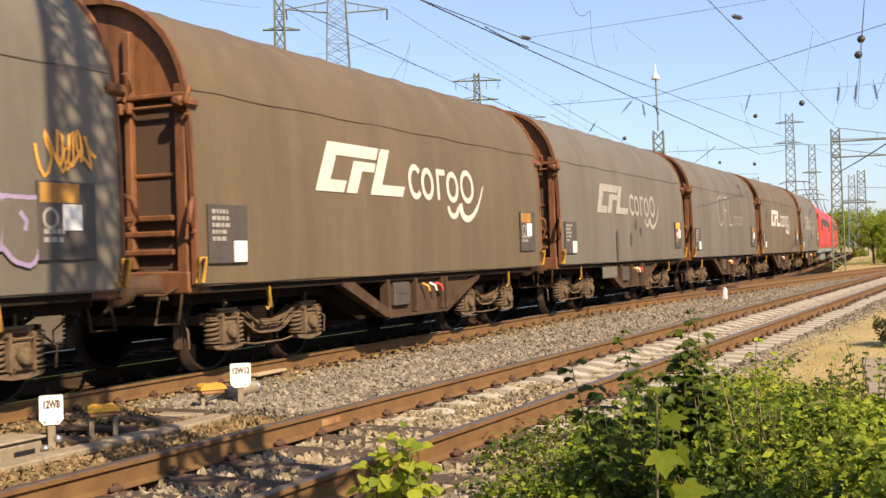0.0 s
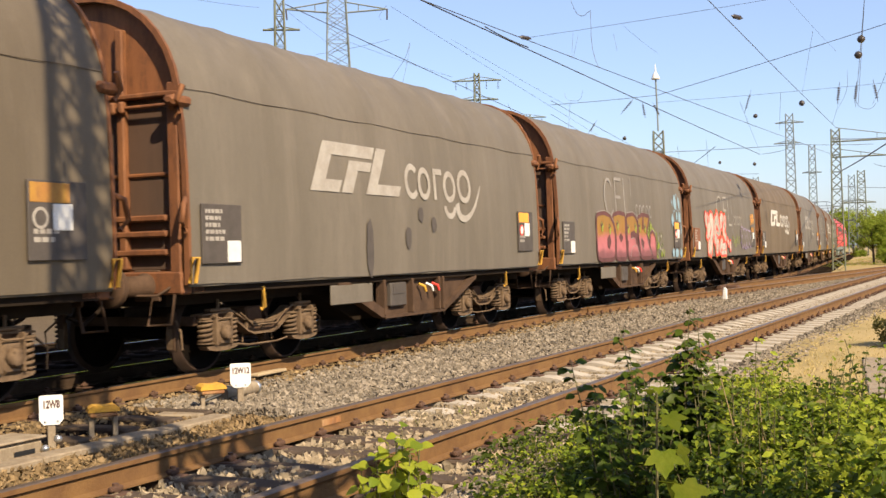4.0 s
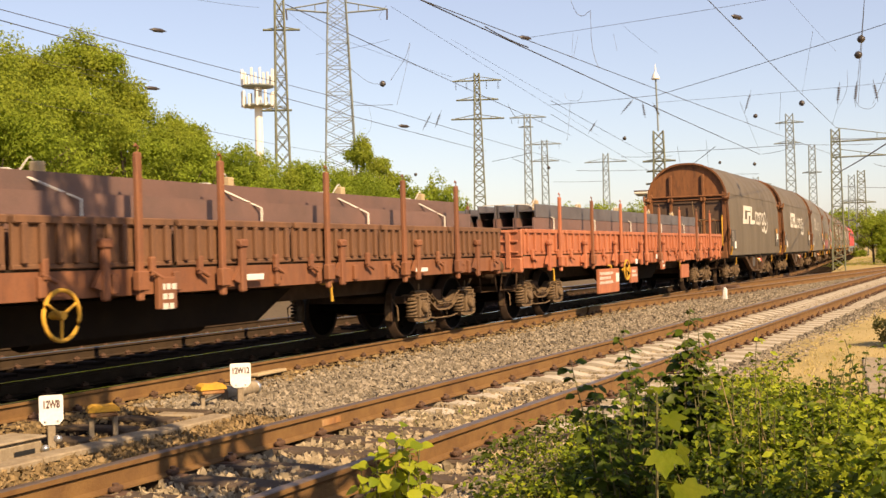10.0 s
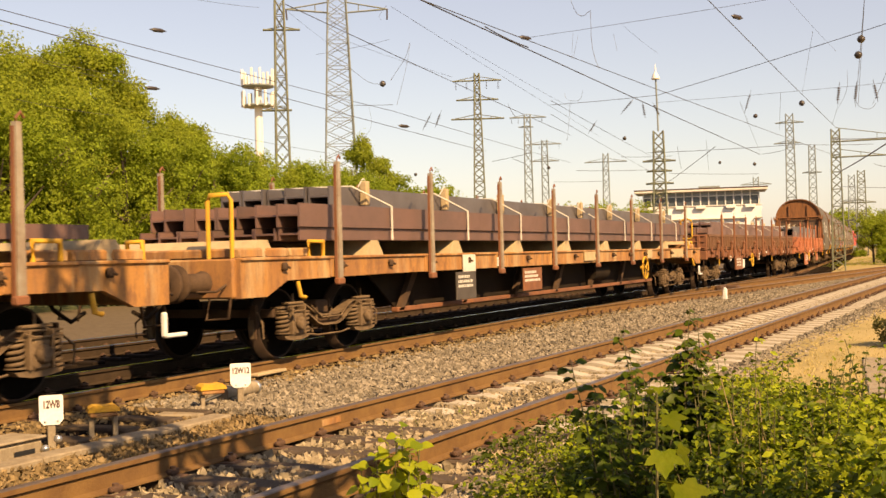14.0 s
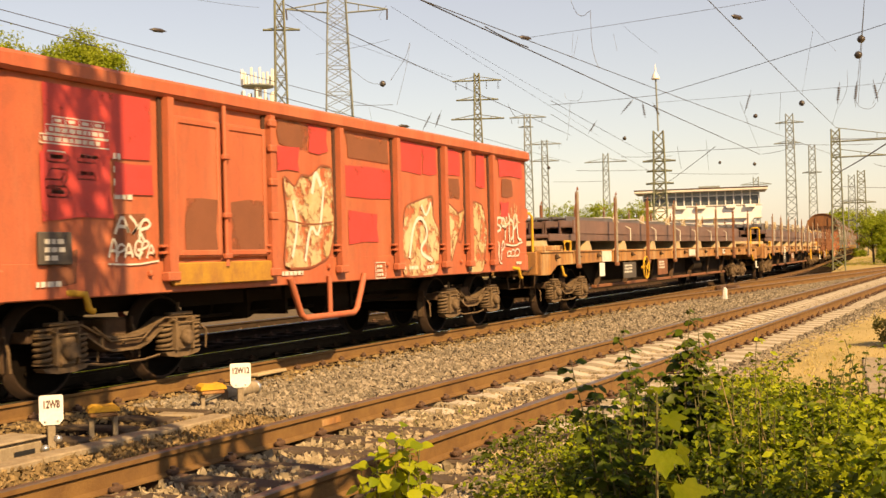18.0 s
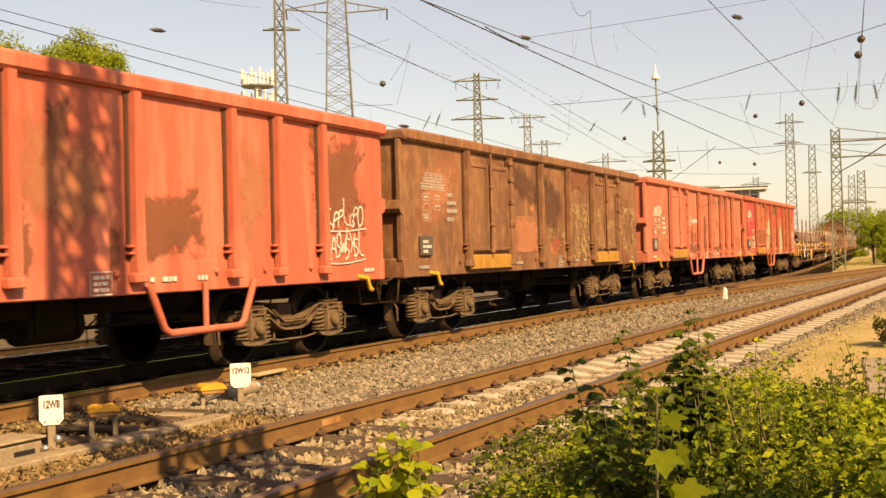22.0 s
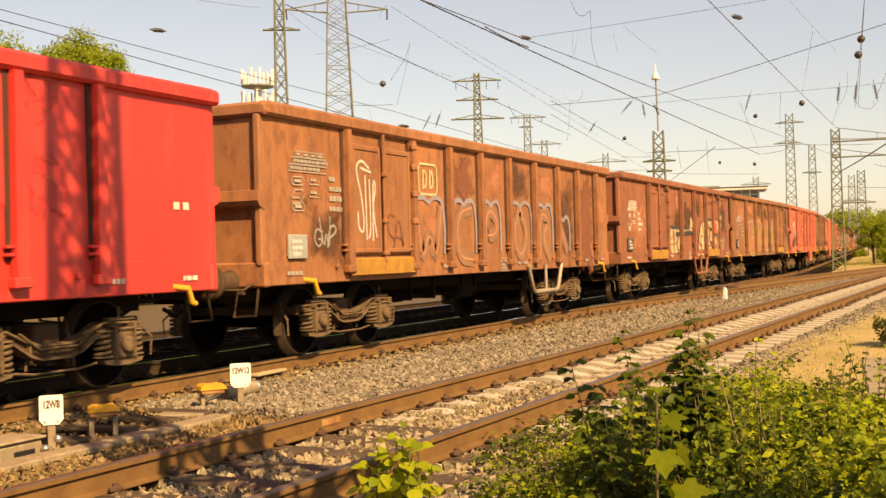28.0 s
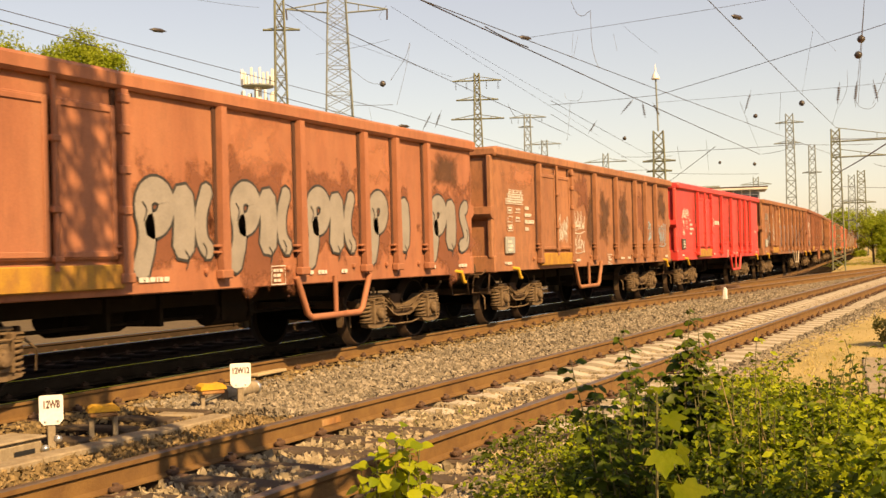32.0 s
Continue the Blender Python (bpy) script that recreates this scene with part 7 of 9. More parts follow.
def silver_piece(t, y, L):
    """Swollen silver shapes: a bowed hook, a tall loop and a bent bar, three times, then the hook and the loop alone and a last group."""
    hook = (.26, ((.10, 1.2), (.24, 1.55), (.12, 1.92), (.34, 2.06), (.56, 1.94), (.48, 1.70), (.26, 1.64)))
    loop = (.36, ((.80, 1.98), (.84, 1.72), (.80, 1.42)))
    bent = (.2, ((1.24, 2.06), (1.10, 1.78), (1.12, 1.50), (1.26, 1.38)))
    ess = (.2, ((1.44, 2.02), (1.22, 1.9), (1.40, 1.66), (1.46, 1.42), (1.2, 1.36)))
    for a, s, lift, forms in ((-2.06, 1.0, 0, (hook, loop, bent)), (-.42, .98, .03, (hook, loop, bent)), (1.22, .97, .04, (hook, loop, bent)), (2.88, .92, .06, (hook,)), (3.22, .95, .04, (loop,)), (4.86, 1.0, .06, (hook, loop, ess))):
        xs = [p[0] for _, q in forms for p in q]
        x0, x1 = a + s * min(xs), a + s * max(xs)
        patch(t, (x0 + x1) / 2, 1.72 + lift, (x1 - x0) / 2 + .16, .56, "stain_brown", y - .0005, .25, .6)
        brushed(t, [(w * s, [(a + s * u, v + lift) for u, v in q]) for w, q in forms], "paint_silver", "paint_black", y - .002, .032, None, False, "swollen silver spray-painted shape")
        lines(t, y - .009, [(.022, [(a + s * q[2][0] + .02, q[2][1] + lift - .02), (a + s * q[2][0] + .1, q[2][1] + lift - .1), (a + s * q[2][0] + .04, q[2][1] + lift - .22)]) for w, q in forms], "paint_black")
    for x, z, rx, rz, m in ((-3.2, 2.2, .7, .7, "stain_dark"), (-5.2, 2.2, .8, .7, "stain_dark"), (-4.4, 1.5, .3, .3, "stain_rose"), (.2, 2.6, .5, .3, "stain_pale"), (3.2, 2.6, .5, .3, "stain_pale"), (5.5, 2.6, .6, .3, "stain_dark")):
        patch(t, x, z, rx, rz, m, y)


# each row: builder, trailing and leading buffer planes along the train, distances from its heads at 9 s
TRAIN = []


def build_train():
    rng = random.Random(7)
    liveries = ["bold", "bold", "dull", "graffiti_b", "graffiti_a", "bold", "dull", "thin", "bold", "dull"]
    for i, lv in enumerate(liveries):
        tl = []
        tarp = "tarp_brown" if i in (5, 8) else {"bold": "tarp", "thin": "tarp2"}.get(lv, "tarp_grey")
        TRAIN.append((covered_wagon(lv, rng, tl, tarp, i == 0), 30.4 + 12.04 * (i + .5), 3.5, tl))
    for k in range(2):
        tl = []
        TRAIN.append((locomotive(tl), 150.8 + 18.9 * (k + .5), 5.0, tl))
    for kind, mid in (("orange", 20.5), ("brown", .95)):
        tl = []
        w = stake_wagon(kind, rng, tl)
        TRAIN.append((w, mid, 7.43, tl))
        rows = [(1.26, .34, .40, 6, 0, -.65), (1.61, .36, .40, 6, 0, -.65), (1.98, .26, .40, 6, -.1, -.65)] if kind == "orange" else [(1.24, .36, .38, 3, 0, .15), (1.61, .36, .38, 3, -.1, .15), (1.98, .19, .4, 2, -1.7, .75)]
        far = [(1.24, .32, .38, 1, 0, -.2), (1.57, .3, .38, 1, 0, -.2), (1.88, .29, .38, 1, 0, -.2)]
        last = [(1.24, .32, .38, 2, 0, .7), (1.57, .3, .38, 2, 0, .7)]
        sides = ((rows, 16.8, -1.2, .0), (far, 16.6, .04, .44), (last, 14.4, .46, 1.24)) if kind == "brown" else (([(z, h, bw, 3, dl, dx) for z, h, bw, n, dl, dx in rows], 14.8, -1.2, .02), ([(z, h, bw, 3, dl, dx + .5) for z, h, bw, n, dl, dx in rows], 13.0, .04, 1.24))
        for r, length, ya, yb in sides:
            load = beam_stack("steel_beam_load", "long dark rolled steel beams stacked on the wagon", r, length, ya, yb, 1.7 if kind == "orange" else 3, rng, w)
            TRAIN.append((load, mid, 7.43, []))
    for k, mid in enumerate((-21.5, -47.2)):
        tl = []
        w = long_wagon(rng, tl, k)
        TRAIN.append((w, mid, 9.7, tl))
        rows = [(1.52, .16, .34, 7, 0, 0), (1.69, .30, .36, 7, -.3, 0), (2.0, .28, .36, 5, -1.5, .6)] if k == 0 else [(1.52, .14, .34, 7, .8, 0), (1.675, .29, .34, 7, -2.6, -.1), (1.97, .11, .36, 4, -5.5, -.6)]
        load = beam_stack("steel_beam_load", "long reddish-grey rolled steel beams lying on timber bearers", rows, 21.5, -1.25, 1.25, 1.9, rng, w)
        TRAIN.append((load, mid, 9.7, []))
    six = (-4.17, -2.24, -.58, 1.08, 2.74, 3.70, 4.75)
    five = (-4.17, -2.24, -.58, 1.08, 2.74, 4.68)
    nine = (-5.09, -3.12, -1.77, -.48, .83, 2.17, 3.49, 4.77, 6.09)
    rows = (("redmix", -66.65, 6.45, six, (0,), (-.9, 0), mixed_red), ("salmon", -80.4, 6.5, six, (0,), (-1.0, 0), brand_red), ("dark", -94.5, 6.4, five, (0, 4), None, rusty), ("red", -108.1, 6.4, six, (0,), (2.2, 0), red_tags),
            ("rust", -122.05, 6.5, five, (4,), None, orange_piece), ("dark2", -136.0, 6.6, five, (0, 4), (1.9, 0), cream_piece), ("rust2", -150.85, 7.0, nine, (0,), (2.7, 1), blue_piece), ("bright", -165.55, 6.6, six, (0,), (1.8, 0), brand_red),
            ("tan", -179.55, 6.35, six, (0,), (-1.1, 0), tan_tags), ("brick", -193.5, 6.5, six, (0,), (1.9, 0), silver_piece))
    for key, mid, half, ribs, doors, guard, decor in rows:
        tl = []
        TRAIN.append((open_wagon(key, rng, tl, half, ribs, doors, guard, decor), mid, 4.5, tl))


def run(t):
    """How far the train has gone at t seconds, from where it is at 9 s."""
    return 9.0 * t - 0.0002 / 3 * t ** 3 - 80.9514


def wagon_pose(s, pivot):
    a, _ = main_line(s + pivot)
    b, _ = main_line(s - pivot)
    d = a - b
    m = (a + b) / 2
    return Matrix.Translation(m) @ Matrix.Rotation(math.atan2(d.y, d.x), 4, "Z")


build_train()


# ---- turnout towards the near side ----
def branch_path(x):
    d = max(x - 24.0, 0)
    y = CY - (0.0125 * d * d if d < 4.4 else 0.242 + 0.11 * (d - 4.4))
    return Vector((x, y, 0)), -math.atan(min(0.025 * d, 0.11))


tb = thing("track_branch", "branch rails leading off the main track with dark timber sleepers", "railway track", kind="structure")
part("rail", rail_mesh(branch_path, -.7535, 26, 84, 2.0, M["rail_top"]), None, tb)
part("rail", rail_mesh(branch_path, .7535, 40, 84, 2.0, M["rail_top"]), None, tb)
x = 26.0
while x < 44:
    p, a = branch_path(x)
    g = Geo()
    g.cbox(x - .13, x + .13, p.y - 1.3, CY - .9, -.34, -.18, .015)
    part("long_sleeper", g, M["timber"], tb)
    part("rail_clip", CLIP, None, tb, at=Matrix.Translation(p) @ Matrix.Translation((0, -.7535, 0)))
    x += .6
g = Geo()
g.cbox(40.2, 41.4, 7.95, 8.15, -.17, .0, .03)
g.cbox(39.9, 40.4, 7.35, 7.75, -.2, .02, .04)
part("crossing_nose", g, M["clip"], tb)


# ---- point machines, signs and covers beside the main track ----
def face_sign(x, y, ang, w, h, z0, text):
    t = thing("point_number_sign", "small white enamel sign with dark characters on a short post", "sign", "point number signs", at=pose(x, y, 0, 0, 0, ang))
    g = Geo()
    c = w * .18
    g.prism([(-w / 2, z0 + c * 1.2), (-w / 2 + c, z0), (w / 2 - c, z0), (w / 2, z0 + c * 1.2), (w / 2, z0 + h - .012), (w / 2 - .012, z0 + h), (-w / 2 + .012, z0 + h), (-w / 2, z0 + h - .012)], -.004, .004, "y")
    plate = part("plate", g, M["white"], t)
    g = Geo()
    g.cbox(-.032, .032, .006, .03, -.36, z0 + .12, .006)
    part("post", g, M["greybox"], t)
    cu = bpy.data.curves.new("characters", "FONT")
    cu.body, cu.size, cu.align_x, cu.extrude = text, .088, "CENTER", .001
    cu.space_character, cu.offset = .98, .0035
    tmp = bpy.data.objects.new("characters", cu)
    scene.collection.objects.link(tmp)
    bpy.context.view_layer.update()
    me = bpy.data.meshes.new_from_object(tmp.evaluated_get(bpy.context.evaluated_depsgraph_get()))
    bpy.data.objects.remove(tmp)
    me.materials.append(M["sign_ink"])
    part("characters", me, None, plate, at=Matrix.Translation((0, -.006, z0 + h - .105)) @ pose(0, 0, 0, 90, 0, 0) @ Matrix.Diagonal((.62 * w / .19, 1, 1, 1)))
    for q in (-1, 1):
        g = Geo()
        g.lathe([(-.012, .0), (-.012, .009), (-.004, .011)], (q * .05, 0, z0 + .03), "y", 8)
        part("bolt", g, M["silver"], plate)
    return t


M["sign_ink"] = mat("dark_brown_enamel", (0.09, 0.045, 0.035), 0.5, 0, None, 5, 0.3, 30, 0)
face_sign(7.38, 6.95, -43, .190, .245, -.035, "12W8")
face_sign(10.05, 6.92, -43, .215, .25, -.03, "12W12")


def cover(x, y, ang, legs):
    t = thing("heater_cover_box", "small yellow-topped junction cover on short posts", "trackside box", "yellow covers", at=pose(x, y, 0, 0, 0, ang))
    g = Geo()
    g.prism([(-.135, .0), (.135, .0), (.13, .03), (.09, .06), (.02, .052), (-.09, .06), (-.125, .035)], -.085, .085, "y")
    part("lid", g, M["yellow"], t, "flaking yellow lid")
    g = Geo()
    g.cbox(-.12, .12, -.075, .075, -.045, -.002, .01)
    part("box", g, M["ochre"], t)
    for q in legs:
        g = Geo()
        g.cbox(q - .022, q + .022, -.025, .025, -.38, -.05, .006)
        part("post", g, M["greybox"], t)
    return t


cover(7.98, 6.93, -42, (-.1, .1))
cover(9.62, 6.98, -35, (-.09,))


def point_machine(x, y, ang):
    t = thing("point_machine", "low grey cast point machine with rods and shiny knobs", "trackside box", "point machines", at=pose(x, y, -.30, 0, 0, ang))
    g = Geo()
    g.cbox(-.42, .42, -.17, .17, -.06, .20, .025)
    part("housing", g, M["greybox"], t)
    g = Geo()
    g.cbox(-.44, .44, -.19, .19, .2, .225, .01)
    part("lid", g, M["greybox"], t)
    g = Geo()
    g.box(.10, .32, -.176, -.169, .10, .135)
    part("slot", g, M["black"], t)
    for q in (.40, .47):
        g = Geo()
        g.lathe([(-.035, .003), (-.03, .02), (-.014, .029), (.0, .031), (.02, .025), (.03, .0)], (q, -.2 - (q - .4), .12 + (q - .4)), "y", 12)
        part("knob", g, M["silver"], t, "shiny round knob")
    for q in (-.2, .15):
        g = Geo()
        g.tube([(q, .15, .05), (q, .9, .06), (q, 1.4, .1)], .018, 6)
        part("rod", g, M["clip"], t)
    return t


point_machine(6.72, 6.98, 0)


def cylinder_motor(x, y):
    t = thing("point_lock", "grey cylindrical point lock with a bright end cap", "trackside box", "point machines", at=pose(x, y, -.24, 0, 0, 0))
    g = Geo()
    g.tube([(-.3, 0, .13), (.28, 0, .13)], .075, 14)
    part("barrel", g, M["greybox"], t)
    g = Geo()
    g.lathe([(.28, .07), (.31, .078), (.345, .06), (.35, .0)], (0, 0, .13), "x", 14)
    part("cap", g, M["silver"], t, "bright round end cap")
    for q in (-.18, .15):
        g = Geo()
        g.cbox(q - .06, q + .06, -.07, .07, -.12, .08, .012)
        part("foot", g, M["greybox"], t)
    g = Geo()
    g.tube([(-.3, .02, .12), (-.55, .1, .06), (-.6, .25, -.02)], .02, 6)
    part("cable", g, M["black"], t)
    return t


cylinder_motor(10.42, 7.2)


def slab(x0, x1, y0, y1, z, m, label, ang=0):
    g = Geo()
    cx, cy = (x0 + x1) / 2, (y0 + y1) / 2
    g.cbox(x0 - cx, x1 - cx, y0 - cy, y1 - cy, -.06, 0, .012)
    return solid("cover_slab", g, m, label, "slab", "cable trough slabs", at=pose(cx, cy, z, random.uniform(-1, 1), random.uniform(-1, 1), ang))


for k in range(5):
    slab(5.2 + k * .82, 5.99 + k * .82, 6.50, 6.72, -.19, M["greybox"], "pale concrete cable trough slab in the ballast", -1.5)
for k in range(3):
    slab(9.2 + k * .5, 9.68 + k * .5, 6.9 + k * .12, 7.4 + k * .05, -.2, M["greybox"], "worn concrete slab beside the point machine", 12)
for k in range(7):
    x = 6.4 + .62 * k
    g = Geo()
    g.cbox(-.11, .11, -.7, .7, -.07, 0, .015)
    solid("timber_bearer", g, M["timber"], "grey weathered timber bearer end lying in the ballast", "timber", "timber bearers", at=pose(x, 7.55, -.185, 0, 0, random.uniform(-3, 3)))
g = Geo()
g.cbox(-.35, .35, -.06, .06, 0, .04, .01)
solid("wood_wedge", g, M["wood"], "pale wooden wedge lying on the rail foot", "wood", at=pose(12.35, 8.08, -.15, 0, 0, 2))
g = Geo()
g.cbox(-.15, .15, -.004, .004, -.125, -.07, .002)
solid("yellow_mark", g, M["ochre"], "yellow paint mark on the rusty rail web", "mark", at=pose(8.55, near_line(8.55) + .7385, .0, 0, 0, -1.4))
g = Geo()
g.cbox(-.06, .06, -.06, .06, -.45, .10, .02)
g.lathe([(.10, .06), (.14, .05), (.16, .0)], (0, 0, 0), "z", 10)
solid("marker_post", g, M["white"], "short white painted fouling marker post", "post", at=pose(33.6, 6.55, 0))


for k in range(4):
    slab(11.6 + k * 1.0, 12.56 + k * 1.0, .55 + .1 * k, 1.0 + .1 * k, -.15, M["greybox"], "grey paving slab at the edge of the path", 5)


# ---- lattice masts ----
def lattice(g, w0, w1, z0, z1, panels, r, brace=.4):
    """Four angle legs drawn in towards the top, crossed diagonals on every side and a ring of ties at each second panel."""
    cs = [(-1, -1), (1, -1), (1, 1), (-1, 1)]
    def at(c, z):
        w = w0 + (w1 - w0) * (z - z0) / (z1 - z0)
        return Vector((c[0] * w / 2, c[1] * w / 2, z))
    for c in cs:
        g.tube([at(c, z0), at(c, z1)], r, 4)
    h = (z1 - z0) / panels
    for k in range(panels):
        for i in range(4):
            a, b = cs[i], cs[(i + 1) % 4]
            g.tube([at(a, z0 + k * h), at(b, z0 + (k + 1) * h)], r * brace, 4, cap=False)
            g.tube([at(b, z0 + k * h), at(a, z0 + (k + 1) * h)], r * brace, 4, cap=False)
            if k % 2 == 0:
                g.tube([at(a, z0 + k * h), at(b, z0 + k * h)], r * brace, 4, cap=False)


def mast(x, y, base, top, w0, w1, panels, m, arms=(), ang=0, r=.05, label="tall lattice steel mast with cross arms beside the railway"):
    t = thing("lattice_mast", label, "mast", "lattice masts", at=pose(x, y, 0, 0, 0, ang))
    g = Geo()
    lattice(g, w0, w1, base, top, panels, r)
    part("lattice", g, m, t)
    g = Geo()
    g.cbox(-w0 * .8, w0 * .8, -w0 * .8, w0 * .8, base - .5, base + .1, .03)
    part("footing", g, M["greybox"], t)
    for z, l0, l1, hang in arms:
        g = Geo()
        g.tube([(0, l0, z), (0, l1, z)], r * 1.1, 4)
        for e in (l0, l1):
            g.tube([(0, e, z), (0, 0, z + .18 * max(abs(e), .8))], r * .5, 4)
            g.tube([(0, e * .5, z), (0, e * .5, z + .09 * max(abs(e), .8))], r * .4, 4)
        a = part("cross_arm", g, m, t)
        for q in hang:
            g = Geo()
            for k in range(5):
                g.lathe([(-.22 - k * .14, .03), (-.20 - k * .14, .1), (-.16 - k * .14, .03)], (0, q, z), "z", 8)
            part("insulator", g, M["insul"], a)
    return t


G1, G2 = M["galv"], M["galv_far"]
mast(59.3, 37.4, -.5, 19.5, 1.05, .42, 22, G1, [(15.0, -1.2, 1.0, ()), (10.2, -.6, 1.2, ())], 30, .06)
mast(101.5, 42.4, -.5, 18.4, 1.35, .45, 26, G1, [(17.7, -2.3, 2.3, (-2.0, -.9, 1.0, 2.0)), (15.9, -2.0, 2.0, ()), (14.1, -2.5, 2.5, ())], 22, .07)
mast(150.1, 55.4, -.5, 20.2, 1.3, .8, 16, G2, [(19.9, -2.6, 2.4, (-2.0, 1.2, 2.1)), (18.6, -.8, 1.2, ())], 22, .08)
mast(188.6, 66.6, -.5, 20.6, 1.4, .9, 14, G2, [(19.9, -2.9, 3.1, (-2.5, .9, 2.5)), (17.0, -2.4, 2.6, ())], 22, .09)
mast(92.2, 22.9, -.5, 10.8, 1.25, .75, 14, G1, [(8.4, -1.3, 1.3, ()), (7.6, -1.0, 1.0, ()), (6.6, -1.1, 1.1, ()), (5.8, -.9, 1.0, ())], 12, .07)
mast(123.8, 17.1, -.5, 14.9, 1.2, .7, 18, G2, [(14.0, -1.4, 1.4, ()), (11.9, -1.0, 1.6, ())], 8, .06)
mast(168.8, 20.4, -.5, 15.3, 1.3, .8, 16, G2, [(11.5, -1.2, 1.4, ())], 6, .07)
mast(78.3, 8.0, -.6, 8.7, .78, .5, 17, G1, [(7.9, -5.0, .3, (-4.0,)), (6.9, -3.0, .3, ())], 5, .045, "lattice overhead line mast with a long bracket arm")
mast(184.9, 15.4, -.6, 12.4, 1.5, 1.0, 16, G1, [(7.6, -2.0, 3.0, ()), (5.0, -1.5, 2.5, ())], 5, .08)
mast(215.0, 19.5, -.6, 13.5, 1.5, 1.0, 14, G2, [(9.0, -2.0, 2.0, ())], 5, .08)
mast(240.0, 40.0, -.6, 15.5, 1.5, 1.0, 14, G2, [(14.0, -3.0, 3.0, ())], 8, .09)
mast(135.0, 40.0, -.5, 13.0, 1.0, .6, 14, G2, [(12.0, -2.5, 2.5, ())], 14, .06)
own = mast(3.28, -.62, -.5, 15.0, .80, .44, 26, G1, [], 12, .08, "lattice overhead line mast standing behind the viewer")
# unseen tube, added so the mast's cast shadow has a dark middle bar
g = Geo()
g.tube([(0, 0, .3), (0, 0, 12.5)], .075, 10)
part("weight_tube", g, G1, own, "unseen steel tube added to darken the middle of the mast's shadow")

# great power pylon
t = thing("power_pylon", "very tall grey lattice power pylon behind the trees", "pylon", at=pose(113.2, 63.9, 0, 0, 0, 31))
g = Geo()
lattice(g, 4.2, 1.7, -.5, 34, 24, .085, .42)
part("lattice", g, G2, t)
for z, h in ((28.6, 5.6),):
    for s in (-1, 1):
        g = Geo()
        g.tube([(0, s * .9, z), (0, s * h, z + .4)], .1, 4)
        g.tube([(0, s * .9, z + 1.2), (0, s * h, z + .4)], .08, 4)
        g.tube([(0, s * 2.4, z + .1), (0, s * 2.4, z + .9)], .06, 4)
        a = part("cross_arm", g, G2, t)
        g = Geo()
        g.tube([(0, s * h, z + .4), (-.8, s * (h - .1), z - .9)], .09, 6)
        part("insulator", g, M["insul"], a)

# slim lamp on the mast by the signal box
t = thing("mast_lamp", "white conical floodlight on a thin pole above the mast", "lamp", at=pose(92.2, 22.9, 10.8))
g = Geo()
g.tube([(0, 0, 0), (0, .1, 4.6)], .07, 6)
part("pole", g, M["galv_far"], t)
g = Geo()
g.lathe([(0, .33), (.1, .34), (.42, .2), (.62, .07), (.95, .05), (1.25, .02)], (0, .1, 4.15), "z", 12)
part("shade", g, M["white"], t)

# antenna tower
t = thing("antenna_tower", "slim concrete phone mast crowned by white panel antennas", "antenna tower", at=pose(142, 93.5, 0))
g = Geo()
g.tube([(0, 0, -.5), (0, 0, 26.5)], [.68, .55], 14)
part("shaft", g, M["wood2"] if "wood2" in M else M["white"], t)
for z in (23.6, 26.4):
    g = Geo()
    g.lathe([(-.15, .5), (-.12, 2.3), (.12, 2.3), (.15, .5)], (0, 0, z), "z", 20)
    part("platform", g, M["galv_far"], t)
for lev, z in enumerate((23.9, 26.7)):
    for k in range(12):
        a = k * .5236 + lev * .2
        g = Geo()
        h = 2.3 if (k + lev) % 3 else 1.7
        g.cbox(-.17, .17, -.14, .14, 0, h, .04)
        part("panel_antenna", g, M["white"], t, at=Matrix.Translation((2.25 * math.cos(a), 2.25 * math.sin(a), z - (.5 if lev == 0 else .2))) @ Matrix.Rotation(a, 4, "Z"))

# ---- signal box ----
t = thing("signal_box", "white flat-roofed signal box with a long band of windows", "building", at=pose(146.7, 30.3, 0, 0, 0, -78))
M["render"] = mat("white_rendered_wall", (0.80, 0.80, 0.80), 0.85, 0, (0.68, 0.67, 0.65), .5, 0.5, 20, 0.1)
M["glass"] = mat("dark_window_glass", (0.06, 0.075, 0.085), 0.12, 0, (0.10, 0.12, 0.13), 1, 0.5, 10, 0)
M["window_dark"] = mat("dim_window_band", (0.30, 0.33, 0.36), 0.3, 0, (0.2, 0.22, 0.24), 1, 0.6, 10, 0)
M["roof"] = mat("pale_roof_edge", (0.72, 0.66, 0.58), 0.8, 0, None, 1, 0.4, 20, 0.1)
g = Geo()
g.box(-8.2, 6.2, -2.5, 2.5, 4.9, 6.5)
g.box(-6.6, 5.2, -2.2, 2.2, -.5, 4.9)
part("wall", g, M["render"], t)
g = Geo()
g.cbox(-9.0, 7.0, -3.4, 3.4, 8.3, 8.62, .06)
part("roof", g, M["roof"], t, "thin pale flat roof")
g = Geo()
g.cbox(-9.06, 7.06, -3.46, 3.46, 8.62, 8.74, .03)
part("roof_edge", g, M["rustdark"], t, "rusty brown roof edge")
g = Geo()
g.box(-8.0, 6.0, -2.2, 2.2, 6.5, 8.3)
part("window_band", g, M["window_dark"], t)
